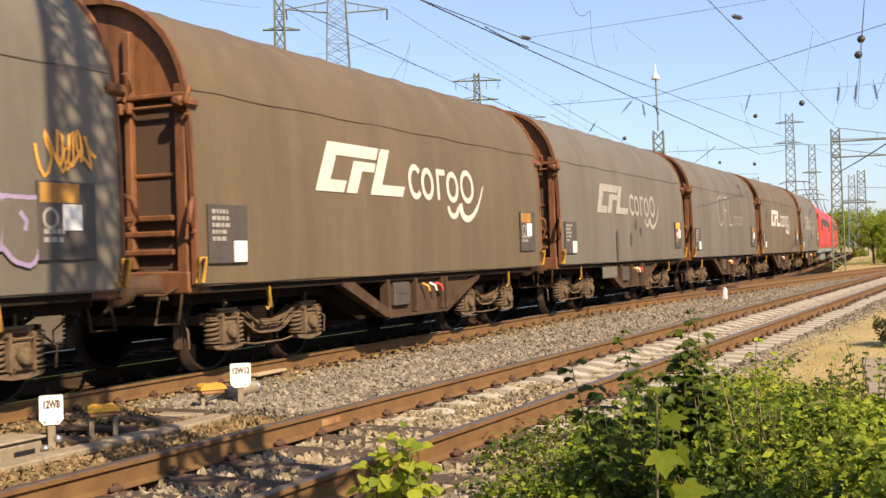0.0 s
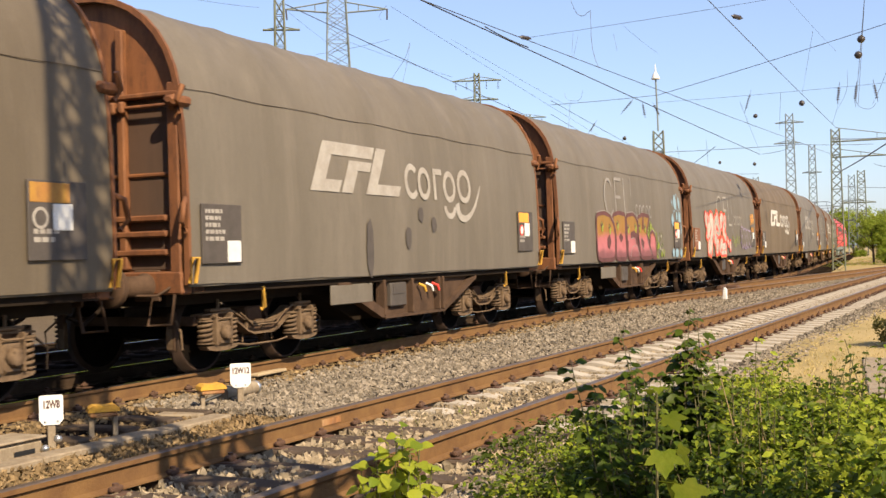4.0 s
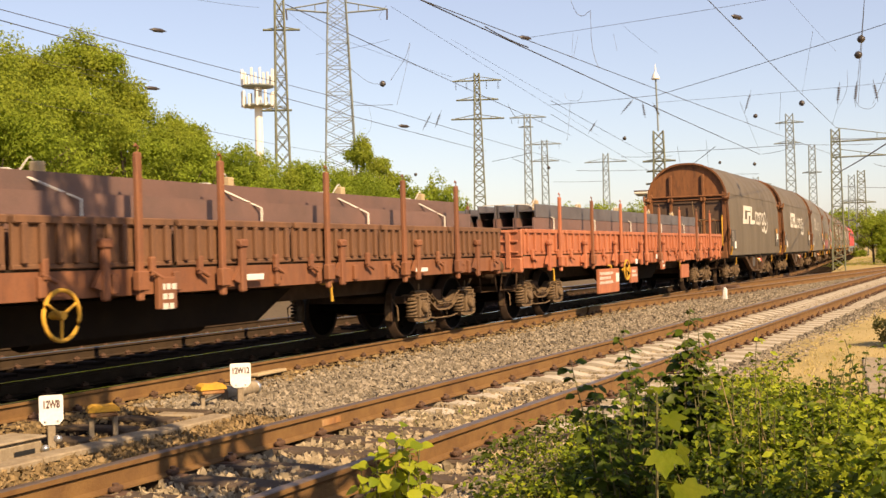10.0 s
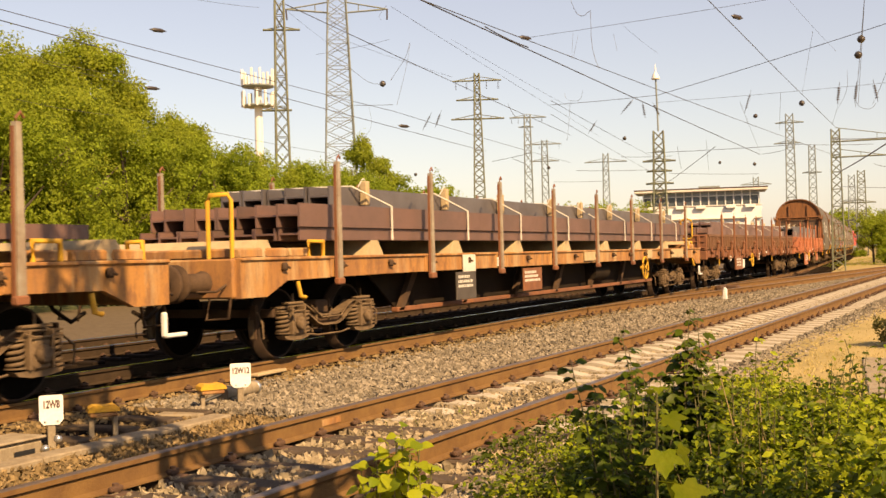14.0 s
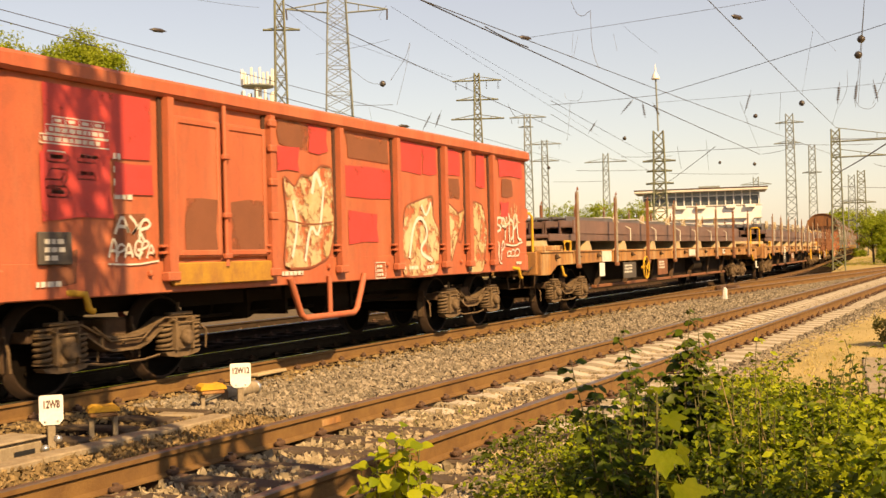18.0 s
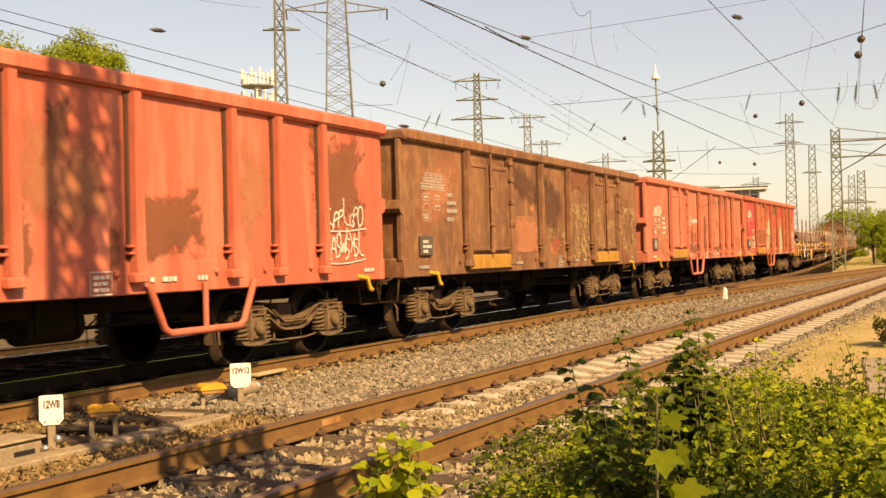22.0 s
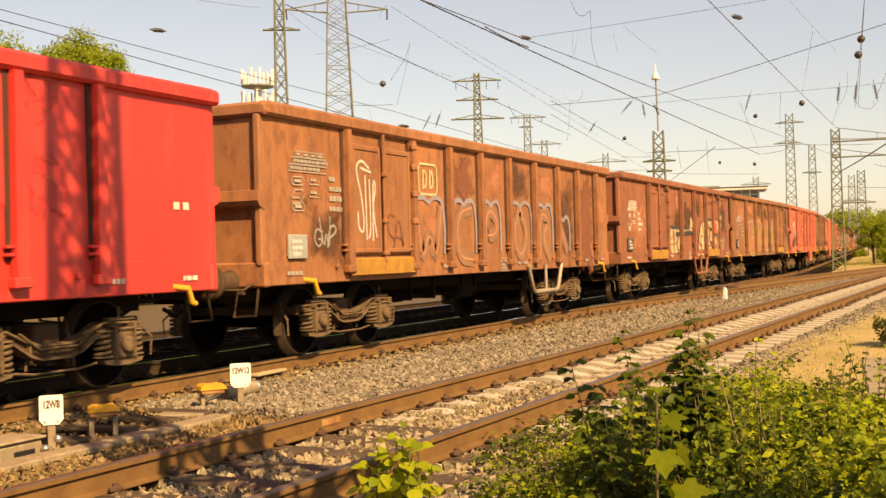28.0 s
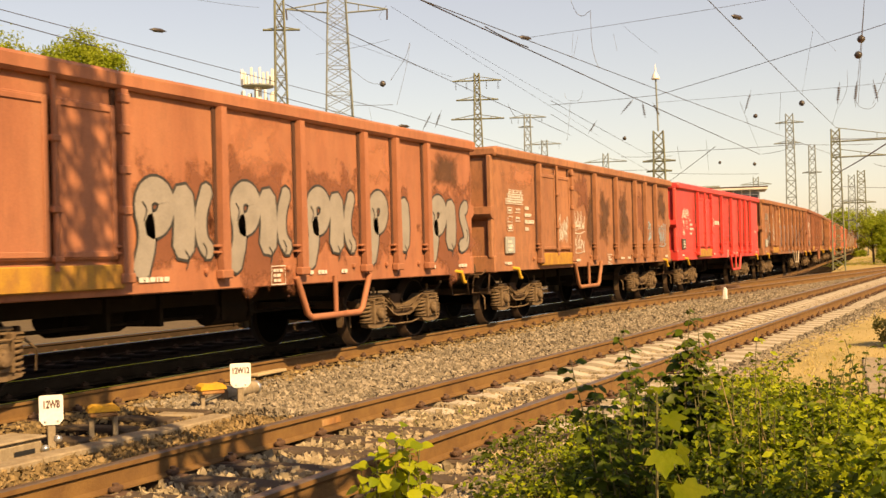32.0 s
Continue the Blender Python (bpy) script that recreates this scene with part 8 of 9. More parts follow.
for k in range(15):
    x = -7.95 + k * 13.9 / 14
    g = Geo()
    g.cbox(x - .07, x + .07, -2.42, -2.22, 6.5, 8.3, .02)
    part("mullion", g, M["render"], t)
    if k < 14:
        g = Geo()
        g.cbox(x + .12, x + .87, -2.3, -2.24, 6.62 + .1 * (k % 3), 7.72, .01)
        p = part("window", g, M["glass"], t)
        g = Geo()
        g.cbox(x + .07, x + .92, -2.4, -2.28, 7.72, 7.82, .01)
        part("transom", g, M["render"], p)
for x in (-6.9, -3.4, -1.0, 2.6, 4.9):
    g = Geo()
    g.cbox(x - .6, x + .6, -3.0, -2.5, 6.2, 6.62, .04)
    part("planter_box", g, M["white"], t, "white box below the windows")
for z0, z1 in ((6.5, 6.62), (4.9, 5.05)):
    g = Geo()
    g.cbox(-8.3, 6.3, -2.62, -2.44, z0, z1, .02)
    part("ledge", g, M["roof"], t)
g = Geo()
g.prism([(3.4, 3.6), (4.2, 3.6), (6.4, 6.2), (5.6, 6.2)], -3.3, -2.6, "y")
part("stair", g, M["render"], t)
g = Geo()
for x in (-7.6, 5.8):
    g.cbox(x - .15, x + .15, -2.3, -2.0, -.5, 4.9, .03)
part("pillar", g, M["render"], t)
g = Geo()
g.cbox(-1.2, 1.4, -.5, .5, 8.74, 9.1, .05)
part("roof_hatch", g, M["galv_far"], t)


# ---- overhead wires ----
LINE = thing("overhead_line", "thin dark overhead wires with hangers, weights and insulators", "overhead line", at=pose(0, 0, 0))
g = Geo()
lattice(g, .5, .3, -.5, 8.6, 12, .035)
part("line_post", g, M["galv"], LINE, "slim lattice line post", at=pose(20.0, 20.9, 0))


def wire(a, b, sag, r, name="wire"):
    a, b = Vector(a), Vector(b)
    g = Geo()
    n = 8
    g.tube([a.lerp(b, k / n) - Vector((0, 0, sag * 4 * (k / n) * (1 - k / n))) for k in range(n + 1)], r, 4)
    return part(name, g, M["wire"], LINE)


def run_wires(rows):
    """Rows of both ends and a radius."""
    for x0, y0, z0, x1, y1, z1, r in rows:
        wire((x0, y0, z0), (x1, y1, z1), .04, r * .56)


# contact and catenary wires along the tracks
run_wires(((25.8, 12.3, 7.60, 81.4, 13.2, 7.60, 0.034),
           (26.6, 12.9, 7.90, 93.4, 9.1, 7.90, 0.024),
           (29.9, 12.2, 7.58, 33.6, 12.3, 7.58, 0.035),
           (20.8, 20.9, 7.40, 43.9, 22.1, 7.40, 0.018),
           (20.9, 21.1, 7.20, 61.9, 25.4, 7.20, 0.022),
           (44.3, 22.3, 7.45, 76.6, 25.2, 7.45, 0.020),
           (32.1, 20.0, 9.50, 78.4, 25.7, 9.50, 0.028),
           (32.2, 6.6, 8.20, 71.3, 7.3, 8.20, 0.027),
           (49.5, 18.4, 11.00, 47.0, 6.9, 11.00, 0.015)))
# cross-span and feeder wires
run_wires(((72.7, 25.2, 11.00, 72.3, 18.0, 11.00, 0.027),
           (53.8, 13.4, 8.50, 40.8, 2.4, 8.50, 0.022),
           (64.2, 16.0, 9.50, 63.6, 3.8, 9.50, 0.014),
           (56.1, 19.4, 9.00, 93.8, 24.0, 9.00, 0.024),
           (53.8, 18.6, 8.00, 96.6, 24.9, 8.00, 0.023),
           (67.4, 17.4, 7.00, 67.9, 8.6, 7.00, 0.024),
           (68.2, 8.7, 7.00, 70.8, 5.2, 7.00, 0.022),
           (98.7, 23.9, 7.00, 66.1, 13.2, 7.00, 0.040),
           (86.5, 20.7, 7.00, 92.9, 15.2, 7.00, 0.024),
           (78.2, 25.3, 7.00, 81.6, 21.1, 7.00, 0.024),
           (73.4, 11.8, 7.00, 70.7, 9.9, 7.00, 0.022),
           (44.6, 22.5, 12.00, 105.0, 31.6, 12.00, 0.017),
           (52.9, 23.4, 12.00, 82.4, 27.0, 12.00, 0.014)))
# wires before the trees and at the pylon
run_wires(((36.1, 26.5, 6.30, 48.4, 27.9, 6.30, 0.014),
           (15.7, 15.9, 5.20, 20.2, 16.0, 5.20, 0.007),
           (15.9, 15.3, 5.00, 19.6, 15.8, 5.00, 0.007),
           (17.5, 17.2, 4.60, 20.6, 17.4, 4.60, 0.007),
           (35.1, 26.1, 11.00, 37.9, 24.8, 11.00, 0.011),
           (34.3, 19.8, 9.40, 36.0, 20.0, 9.40, 0.014),
           (58.0, 32.4, 10.00, 59.5, 30.1, 10.00, 0.023),
           (48.0, 28.3, 11.00, 46.5, 23.6, 11.00, 0.012),
           (46.1, 25.4, 11.00, 58.1, 25.7, 11.00, 0.011),
           (40.5, 25.9, 12.00, 51.0, 29.2, 12.00, 0.012),
           (78.1, 31.6, 8.00, 73.4, 27.0, 8.00, 0.029),
           (54.0, 15.0, 12.00, 62.9, 15.5, 12.00, 0.012),
           (42.4, 5.8, 10.00, 55.0, 5.5, 10.00, 0.009),
           (49.4, 5.8, 10.00, 69.8, 8.9, 10.00, 0.011)))
# bracket arms and hanging pairs
run_wires(((57.7, 6.1, 6.30, 58.8, 3.6, 6.30, 0.035),
           (70.9, 7.1, 5.50, 51.3, 3.1, 5.50, 0.059),
           (69.4, 6.8, 4.60, 73.5, 4.5, 4.60, 0.021),
           (57.4, 4.2, 5.00, 60.1, 3.7, 5.00, 0.017),
           (31.3, 2.4, 7.50, 55.8, 4.8, 7.50, 0.014),
           (31.3, 2.4, 7.50, 55.9, 4.7, 7.50, 0.012),
           (50.8, 3.7, 7.00, 39.3, 2.3, 7.00, 0.012),
           (81.1, 22.9, 8.00, 82.9, 19.6, 8.00, 0.022),
           (73.6, 25.4, 6.00, 75.6, 22.1, 6.00, 0.019),
           (64.6, 15.0, 7.00, 82.9, 19.0, 7.00, 0.016),
           (62.3, 12.9, 7.00, 84.5, 17.4, 7.00, 0.014),
           (54.5, 9.7, 8.00, 83.5, 13.6, 8.00, 0.013),
           (52.6, 7.6, 8.00, 69.0, 10.1, 8.00, 0.011)))

for pts, r in (([(35.7, 11.6, 9.40), (35.7, 11.5, 9.09), (35.8, 11.4, 8.87), (35.8, 11.2, 8.79), (35.9, 11.0, 9.00), (35.9, 11.0, 8.89), (35.9, 11.0, 7.88), (36.0, 10.9, 7.37), (36.0, 10.8, 7.11)], 0.014),
               ([(39.5, 21.8, 8.63), (39.7, 21.5, 8.32), (39.8, 21.1, 8.00), (40.1, 20.6, 7.94)], 0.014),
               ([(35.1, 17.8, 7.23), (35.2, 17.6, 7.57), (35.3, 17.3, 8.00), (35.4, 17.2, 8.49)], 0.012),
               ([(41.0, 19.9, 9.62), (40.9, 20.0, 8.87), (40.8, 20.2, 8.00), (40.7, 20.4, 7.21)], 0.012),
               ([(42.0, 21.4, 11.45), (41.8, 21.7, 11.00), (41.9, 21.6, 10.86)], 0.013),
               ([(57.1, 19.0, 9.45), (57.1, 18.9, 9.10), (57.3, 18.4, 9.00), (57.4, 18.2, 9.17), (57.4, 18.1, 9.57)], 0.014),
               ([(73.6, 24.1, 11.23), (73.5, 24.3, 9.00), (73.5, 24.4, 8.63)], 0.017),
               ([(59.6, 23.1, 9.50), (59.7, 22.9, 9.00), (59.8, 22.7, 8.74)], 0.022),
               ([(52.4, 4.5, 7.40), (52.5, 4.3, 7.06), (52.6, 3.9, 7.00), (52.8, 3.7, 7.28)], 0.016),
               ([(62.3, 6.1, 8.68), (62.2, 6.3, 8.00), (62.2, 6.5, 7.37)], 0.014),
               ([(53.5, 4.9, 8.88), (53.5, 4.9, 8.00), (53.3, 5.3, 7.22)], 0.011),
               ([(46.7, 15.1, 10.41), (46.7, 15.2, 9.00), (46.8, 14.9, 10.41)], 0.009),
               ([(61.2, 32.5, 10.21), (61.3, 32.4, 9.00), (61.0, 33.0, 8.21)], 0.013),
               ([(43.7, 12.5, 9.66), (43.8, 12.4, 9.00)], 0.009)):
    g = Geo()
    g.tube(soft(pts, 1), r * .5, 4)
    part("jumper_wire", g, M["wire"], LINE)


def droppers(x, y, z, h, lean):
    """Insulator string hanging at a slant from the wires."""
    g = Geo()
    h, lean = h * .7, lean * .55
    p, q = Vector((x, y, z + h / 2)), Vector((x + lean, y - lean, z - h / 2))
    g.tube([p + (p - q) * .35, p, q, q + (q - p) * .3], .009, 4)
    for k in range(6):
        c = p.lerp(q, (k + .5) / 6)
        g.lathe([(-.03, .03), (-.01, .07), (.02, .03)], c, "z", 8)
    part("insulator_string", g, M["insul"], LINE, "dark ribbed insulator string")


for x, y, z, h, lean in ((53.1, 14.4, 8.0, .7, -.6), (53.2, 13.9, 7.8, .7, .1), (53.3, 13.4, 7.8, .6, .3), (54.2, 9.2, 7.9, .9, -.3), (44.8, 4.4, 6.8, .7, -.1), (44.8, 3.8, 6.8, .7, -.1),
                          (44.9, 3.2, 6.8, .7, .15), (54.4, 25.4, 8.2, .8, -.4), (54.6, 24.9, 8.3, .8, -.3), (84.1, 32.1, 8.4, .4, 1.0), (59, 18, 7.8, .6, -.4)):
    droppers(x, y, z, h, lean)
for x, y, z, r in ((53.3, 27.5, 10.2, .19), (57.8, 16.1, 7.0, .12), (59.2, 9.8, 7.8, .13), (59.5, 7.6, 8.3, .17), (39.9, 3.2, 7.9, .15), (39.9, 3.3, 7.4, .15), (75.5, 26.4, 7.1, .14), (78.5, 15.4, 7.0, .12), (72, 34.8, 6.9, .14), (78.9, 13.2, 6.8, .14)):
    g = Geo()
    r *= .85
    g.lathe([(-r, .02), (-r * .75, r * .66), (-.02, r), (.02, r), (r * .75, r * .66), (r, .02)], (0, 0, 0), "z", 12)
    part("wire_weight", g, M["insul"], LINE, "dark round line weight", at=pose(x, y, z))
for x, y, z in ((39.4, 30.8, 11.0), (43.1, 34.1, 9.3), (53.8, 26.6, 8.0), (46.9, 17.3, 10.5), (44.3, 7.9, 9.9)):
    g = Geo()
    g.lathe([(-.4, .02), (-.26, .05), (-.2, .085), (.2, .085), (.26, .05), (.4, .02)], (0, 0, 0), "x", 10)
    part("section_insulator", g, M["insul"], LINE, "dark section insulator", at=pose(x, y, z, 0, 0, -20))


# ---- trees and plants ----
def crown(blobs, count, size, rng, seed):
    """Leaves in small sprays scattered over a set of blobs (centre, radii), uneven and with gaps."""
    r = np.random.RandomState(int(seed * 100) + 1)
    total = sum(q.x * q.z for _, q in blobs)
    cs, ns = [], []
    for c, q in blobs:
        k = max(int(count * q.x * q.z / total), 12)
        m = max(k // 13, 8)
        d = r.normal(size=(m, 3))
        d /= np.linalg.norm(d, axis=1)[:, None]
        hub = d * r.uniform(.72, 1.12, (m, 1)) * np.array(q)
        pick = r.randint(0, m, k)
        p = hub[pick] + r.normal(size=(k, 3)) * np.array(q) * .2
        cs.append(p + np.array(c))
        ns.append(d[pick] + r.normal(size=(k, 3)) * .55 + np.array((-.1, -.15, .35)))
    c, n = np.concatenate(cs), np.concatenate(ns)
    n /= np.linalg.norm(n, axis=1)[:, None]
    u = np.cross(n, r.normal(size=n.shape))
    u /= np.linalg.norm(u, axis=1)[:, None] + 1e-9
    w = np.cross(n, u)
    s = (size * r.uniform(.6, 1.35, len(c)))[:, None]
    v = np.stack([c - u * s * .8, c + w * s * .55 + n * s * .25, c + u * s, c - w * s * .55 + n * s * .25], 1).reshape(-1, 3)
    k = np.arange(len(c))[:, None] * 4
    f = np.concatenate([k + np.array([0, 1, 2]), k + np.array([0, 2, 3])], 1).reshape(-1, 3)
    me = bpy.data.meshes.new("crown")
    me.vertices.add(len(v))
    me.vertices.foreach_set("co", v.ravel())
    me.loops.add(f.size)
    me.loops.foreach_set("vertex_index", f.ravel())
    me.polygons.add(len(f))
    me.polygons.foreach_set("loop_start", np.arange(0, f.size, 3))
    me.update(calc_edges=True)
    return me


def tree(x, y, h, spread, rng, count, size, base=-.5, label="leafy green deciduous tree on the far bank", foliage="tree_leaf"):
    t = thing("tree", label, "tree", "trees behind the railway", at=pose(x, y, base))
    g = Geo()
    g.tube([(0, 0, -.3), (.1, .05, h * .3), (-.1, .1, h * .6), (0, 0, h * .85)], [h * .03, h * .022, h * .015, .02], 8)
    for k in range(7):
        a, z = rng.uniform(0, 6.28), h * rng.uniform(.25, .6)
        e = spread * rng.uniform(.5, .9)
        g.tube([(0, .05, z), (e * .5 * math.cos(a), e * .5 * math.sin(a), z + h * .1), (e * math.cos(a), e * math.sin(a), z + h * .22)], [h * .012, h * .008, .015], 5)
    part("trunk", g, M["bark"], t)
    blobs = []
    for k in range(34):
        a = rng.uniform(0, 6.28)
        z = h * (.16 + .76 * rng.random())
        e = spread * math.sqrt(max(1 - (max(z / h - .4, 0) / .62) ** 2, .05)) * rng.uniform(.25, .95)
        r = spread * rng.uniform(.17, .32)
        blobs.append((Vector((e * math.cos(a), e * math.sin(a), z)), Vector((r, r, r * rng.uniform(.6, .95)))))
    blobs.append((Vector((0, 0, h * .9)), Vector((spread * .25, spread * .25, h * .1))))
    me = crown(blobs, count, size, rng, rng.uniform(0, 50))
    me.materials.append(M[foliage])
    part("crown", me, None, t)
    return t


rng = random.Random(11)
for x, y, h, s in ((36.8, 32.6, 11.2, 2.7), (34.0, 33.6, 10.6, 3.0), (38.6, 31.6, 9.4, 2.4), (31.0, 33.6, 10.4, 3.4), (27.0, 33.0, 10.0, 3.8), (40.6, 31.2, 8.1, 2.2), (34.8, 31.4, 9.2, 2.4)):
    tree(x, y, h, s, rng, 42000, .07)
for x, y, h, s in ((24.5, 28.5, 6.6, 3.0), (28.0, 28.6, 7.4, 3.0), (31.5, 28.6, 7.8, 3.0), (35.0, 29.0, 7.6, 2.8), (38.5, 29.3, 7.0, 2.4), (41.5, 29.6, 6.9, 2.4), (44.5, 30.4, 6.8, 2.5), (47.5, 30.8, 6.9, 2.5), (50.5, 31.2, 6.7, 2.5), (54.0, 31.6, 6.9, 2.6), (57.5, 32.3, 6.8, 2.6), (61.5, 33.0, 6.6, 2.6)):
    tree(x, y, h, s, rng, 26000, .065, -.5, "dense green bushy tree along the railway bank")
for x, y, h, s in ((43.0, 32.4, 7.6, 2.2), (30.0, 29.6, 8.6, 2.8), (34.0, 30.4, 8.6, 2.4)):
    tree(x, y, h, s, rng, 24000, .065)
tree(66.5, 36.0, 9.5, 2.2, rng, 40000, .085)
tree(69.0, 35.6, 7.6, 2.2, rng, 20000, .085)
tree(81.0, 37.5, 8.2, 2.6, rng, 7000, .11, -.5, "thin young tree with sparse leaves")
for x, y, h, s in ((64, 33, 5.6, 2.6), (73, 35.5, 6.6, 2.4), (77, 36, 6.9, 2.8), (88, 39, 6.0, 2.8), (96, 41, 5.6, 3.0), (122, 40.5, 7.2, 3.4), (125, 37.5, 7.2, 3.4), (127, 34.2, 7.4, 3.4), (140, 44, 6.0, 3.6)):
    tree(x, y, h, s, rng, 9000, .11, -.5, "low green bush along the railway bank")
for x, y, h, s in ((101, 7.6, 3.9, 1.8), (106, 6.4, 4.2, 2.2), (112, 5.2, 4.2, 2.4), (120, 3.6, 4.0, 2.6), (97, 5.2, 2.6, 1.3)):
    tree(x, y, h, s, rng, 14000, .07, -.3, "green roadside bush beside the grass")
for x, y, h, s in ((265, 24, 9, 7), (280, 16, 8, 6), (300, 30, 10, 8), (290, 6, 8, 7)):
    tree(x, y, h, s, rng, 5200, .3, -.5, "distant green tree near the horizon")

# long planted bank that closes the far side
g = Geo()
v, w = [], 60
for k in range(w + 1):
    x = -100 + k * 5.5
    for j, (dy, z) in enumerate(((0, -.5), (2.2, 1.2), (4.5, 2.4), (12, 2.6))):
        yb = 24 + max(x, 0) * .11
        v.append((x, yb + dy, z + .25 * noise.noise(Vector((x * .2, dy, 0)))))
g.add(v, [(i * 4 + j, (i + 1) * 4 + j, (i + 1) * 4 + j + 1, i * 4 + j + 1) for i in range(w) for j in range(3)], True)
solid("far_bank", g, M["bank"], "overgrown earth bank beyond the far tracks", "bank", kind="structure")


def blade_leaf(g, root, way, up, length, width, fold=.2, n=4):
    """A pointed oval leaf with a folded midrib, from root along way."""
    way = way.normalized()
    side = way.cross(up).normalized()
    nor = side.cross(way)
    mid, l, r = [], [], []
    for k in range(n + 1):
        f = k / n
        w = width * math.sin(math.pi * min(f * .92 + .06, 1)) ** .8 * .5
        c = root + way * length * f - nor * length * .25 * f * f
        mid.append(c)
        l.append(c + side * w + nor * w * fold)
        r.append(c - side * w + nor * w * fold)
    i = 3 * (n + 1)
    v = mid + l + r
    f = []
    for k in range(n):
        f += [(k, k + 1, n + 2 + k, n + 1 + k), (k, 2 * n + 2 + k, 2 * n + 3 + k, k + 1)]
    g.add(v, f, True)


rng = random.Random(5)


def thicket_edge(x):
    """How far the growth reaches towards the rails."""
    return min(x * .335 - .03, near_line(x) - 1.75)


def thicket_height(x, y):
    """Uneven top of the bramble thicket over the ground."""
    edge = min(1, max(thicket_edge(x) - y, 0) / .8 + .04)
    h = .42 + .62 * noise.noise(Vector((x * 1.5, y * 1.9, 3))) + .3 * noise.noise(Vector((x * 4.5, y * 4.5, 8)))
    h *= min(1, .62 + y / x * 2.0)
    return max(h, .07) * edge * (1.0 if x < 7.2 else max(1.0 - (x - 7.2) * .3, .3))


def thicket():
    """Stems with leaves that thin out downwards; light clumps, hollows shaded by darker leaves and a low fringe towards
    the rails.
    """
    g, gs = Geo(), Geo()
    for n in range(6600):
        x = 2.7 + 6.3 * rng.random() ** .8
        fringe = n % 16 == 0 and x > 4.4
        hi = thicket_edge(x) + (.55 if fringe else 0)
        lo = x * .02 - .2
        if hi < lo:
            continue
        y = rng.uniform(hi - .75, hi) if fringe else rng.uniform(lo, hi)
        h = rng.uniform(.03, .14) if fringe else thicket_height(x, y)
        hollow = noise.noise(Vector((x * 2.4, y * 2.4, 20)))
        if hollow < (-.14 if x < 6.6 else -.2):
            continue
        b = Vector((x, y, -.17))
        t = b + Vector((rng.gauss(0, .10), rng.gauss(0, .10), h * rng.uniform(.7, 1.25) + .05))
        if rng.random() < .2:
            gs.slot = 1 if rng.random() < .3 else 0
            gs.tube([b, b.lerp(t, .5) + Vector((rng.gauss(0, .03), rng.gauss(0, .03), 0)), t + Vector((0, 0, .03))], [.005, .0035, .002], 4, cap=False)
        # leaf choice paints shade: darker in hollows, near the viewer and towards the rails
        sunlit = noise.noise(Vector((x * 1.4, y * 1.4, 40))) * 1.5 + .25 * hollow + min(max((x - 6.0) * .34, -.65), .08) + (.22 if y < x * .13 else (-.55 if y > x * .2 else (-.22 if y > x * .17 else 0)))
        big = 1.0 + .7 * max(noise.noise(Vector((x * 1.8, y * 1.8, 60))), -.4)
        for k in range(rng.randint(14, 19)):
            f = 1.06 - .72 * rng.random() ** 1.7
            p = b.lerp(t, f) + Vector((rng.gauss(0, .045), rng.gauss(0, .045), rng.gauss(0, .022)))
            a = rng.uniform(0, 6.28)
            s = rng.uniform(.022, .055) * big
            r = rng.random() + sunlit
            # light leaves only in the upper part, coloured as if the sun caught them
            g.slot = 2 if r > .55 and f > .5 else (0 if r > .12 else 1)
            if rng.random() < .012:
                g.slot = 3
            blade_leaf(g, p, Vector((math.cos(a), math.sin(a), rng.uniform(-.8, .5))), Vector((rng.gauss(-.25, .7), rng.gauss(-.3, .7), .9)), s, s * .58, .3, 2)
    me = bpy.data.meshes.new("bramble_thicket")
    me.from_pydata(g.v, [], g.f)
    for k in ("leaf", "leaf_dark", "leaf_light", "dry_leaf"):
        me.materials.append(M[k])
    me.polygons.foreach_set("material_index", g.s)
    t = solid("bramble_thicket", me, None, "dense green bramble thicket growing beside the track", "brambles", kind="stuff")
    part("stems", gs, [M["stem"], M["twig"]], t)


thicket()


def plant(x, y, tops, length, leaf_mat, label, n=9, trio=True, low=.3):
    """A clump of upright shoots; each node bears one leaf or three leaflets."""
    t = thing("shrub_shoot", label, "plant", "single shoots", at=pose(x, y, -.17))
    for dx, dy, h in tops:
        gl, st = Geo(), Geo()
        base, top = Vector((dx * .2, dy * .2, -.03)), Vector((dx, dy, h))
        bend = Vector((rng.uniform(-.06, .06), rng.uniform(-.06, .06), 0)) * h
        pts = [base.lerp(top, k / 5) + bend * math.sin(math.pi * k / 5) for k in range(6)]
        st.tube(pts, [.006, .005, .0045, .004, .003, .0015], 5)
        for k in range(n):
            f = low + (1 - low) * (k + .5) / n
            i = min(int(f * 5), 4)
            p = pts[i].lerp(pts[i + 1], f * 5 - i)
            a = k * 2.4 + rng.uniform(-.5, .5)
            way = Vector((math.cos(a), math.sin(a), rng.uniform(-.1, .4)))
            s = length * rng.uniform(.7, 1.1) * (1.15 - .5 * f)
            q = p + way * s * .55
            st.tube([p, q], .0018, 4, cap=False)
            up = Vector((rng.gauss(-.3, .3), rng.gauss(-.4, .3), 1))
            for da in ((-1.1, 0, 1.1) if trio else (0,)):
                w = Vector((math.cos(a + da), math.sin(a + da), rng.uniform(-.5, .1)))
                blade_leaf(gl, q, w, up, s * (1 if da == 0 else .8), s * (.66 if trio else .85), .18, 4)
        sm = part("stem", st, M["stem"], t)
        part("leaves", gl, leaf_mat, sm)
    return t


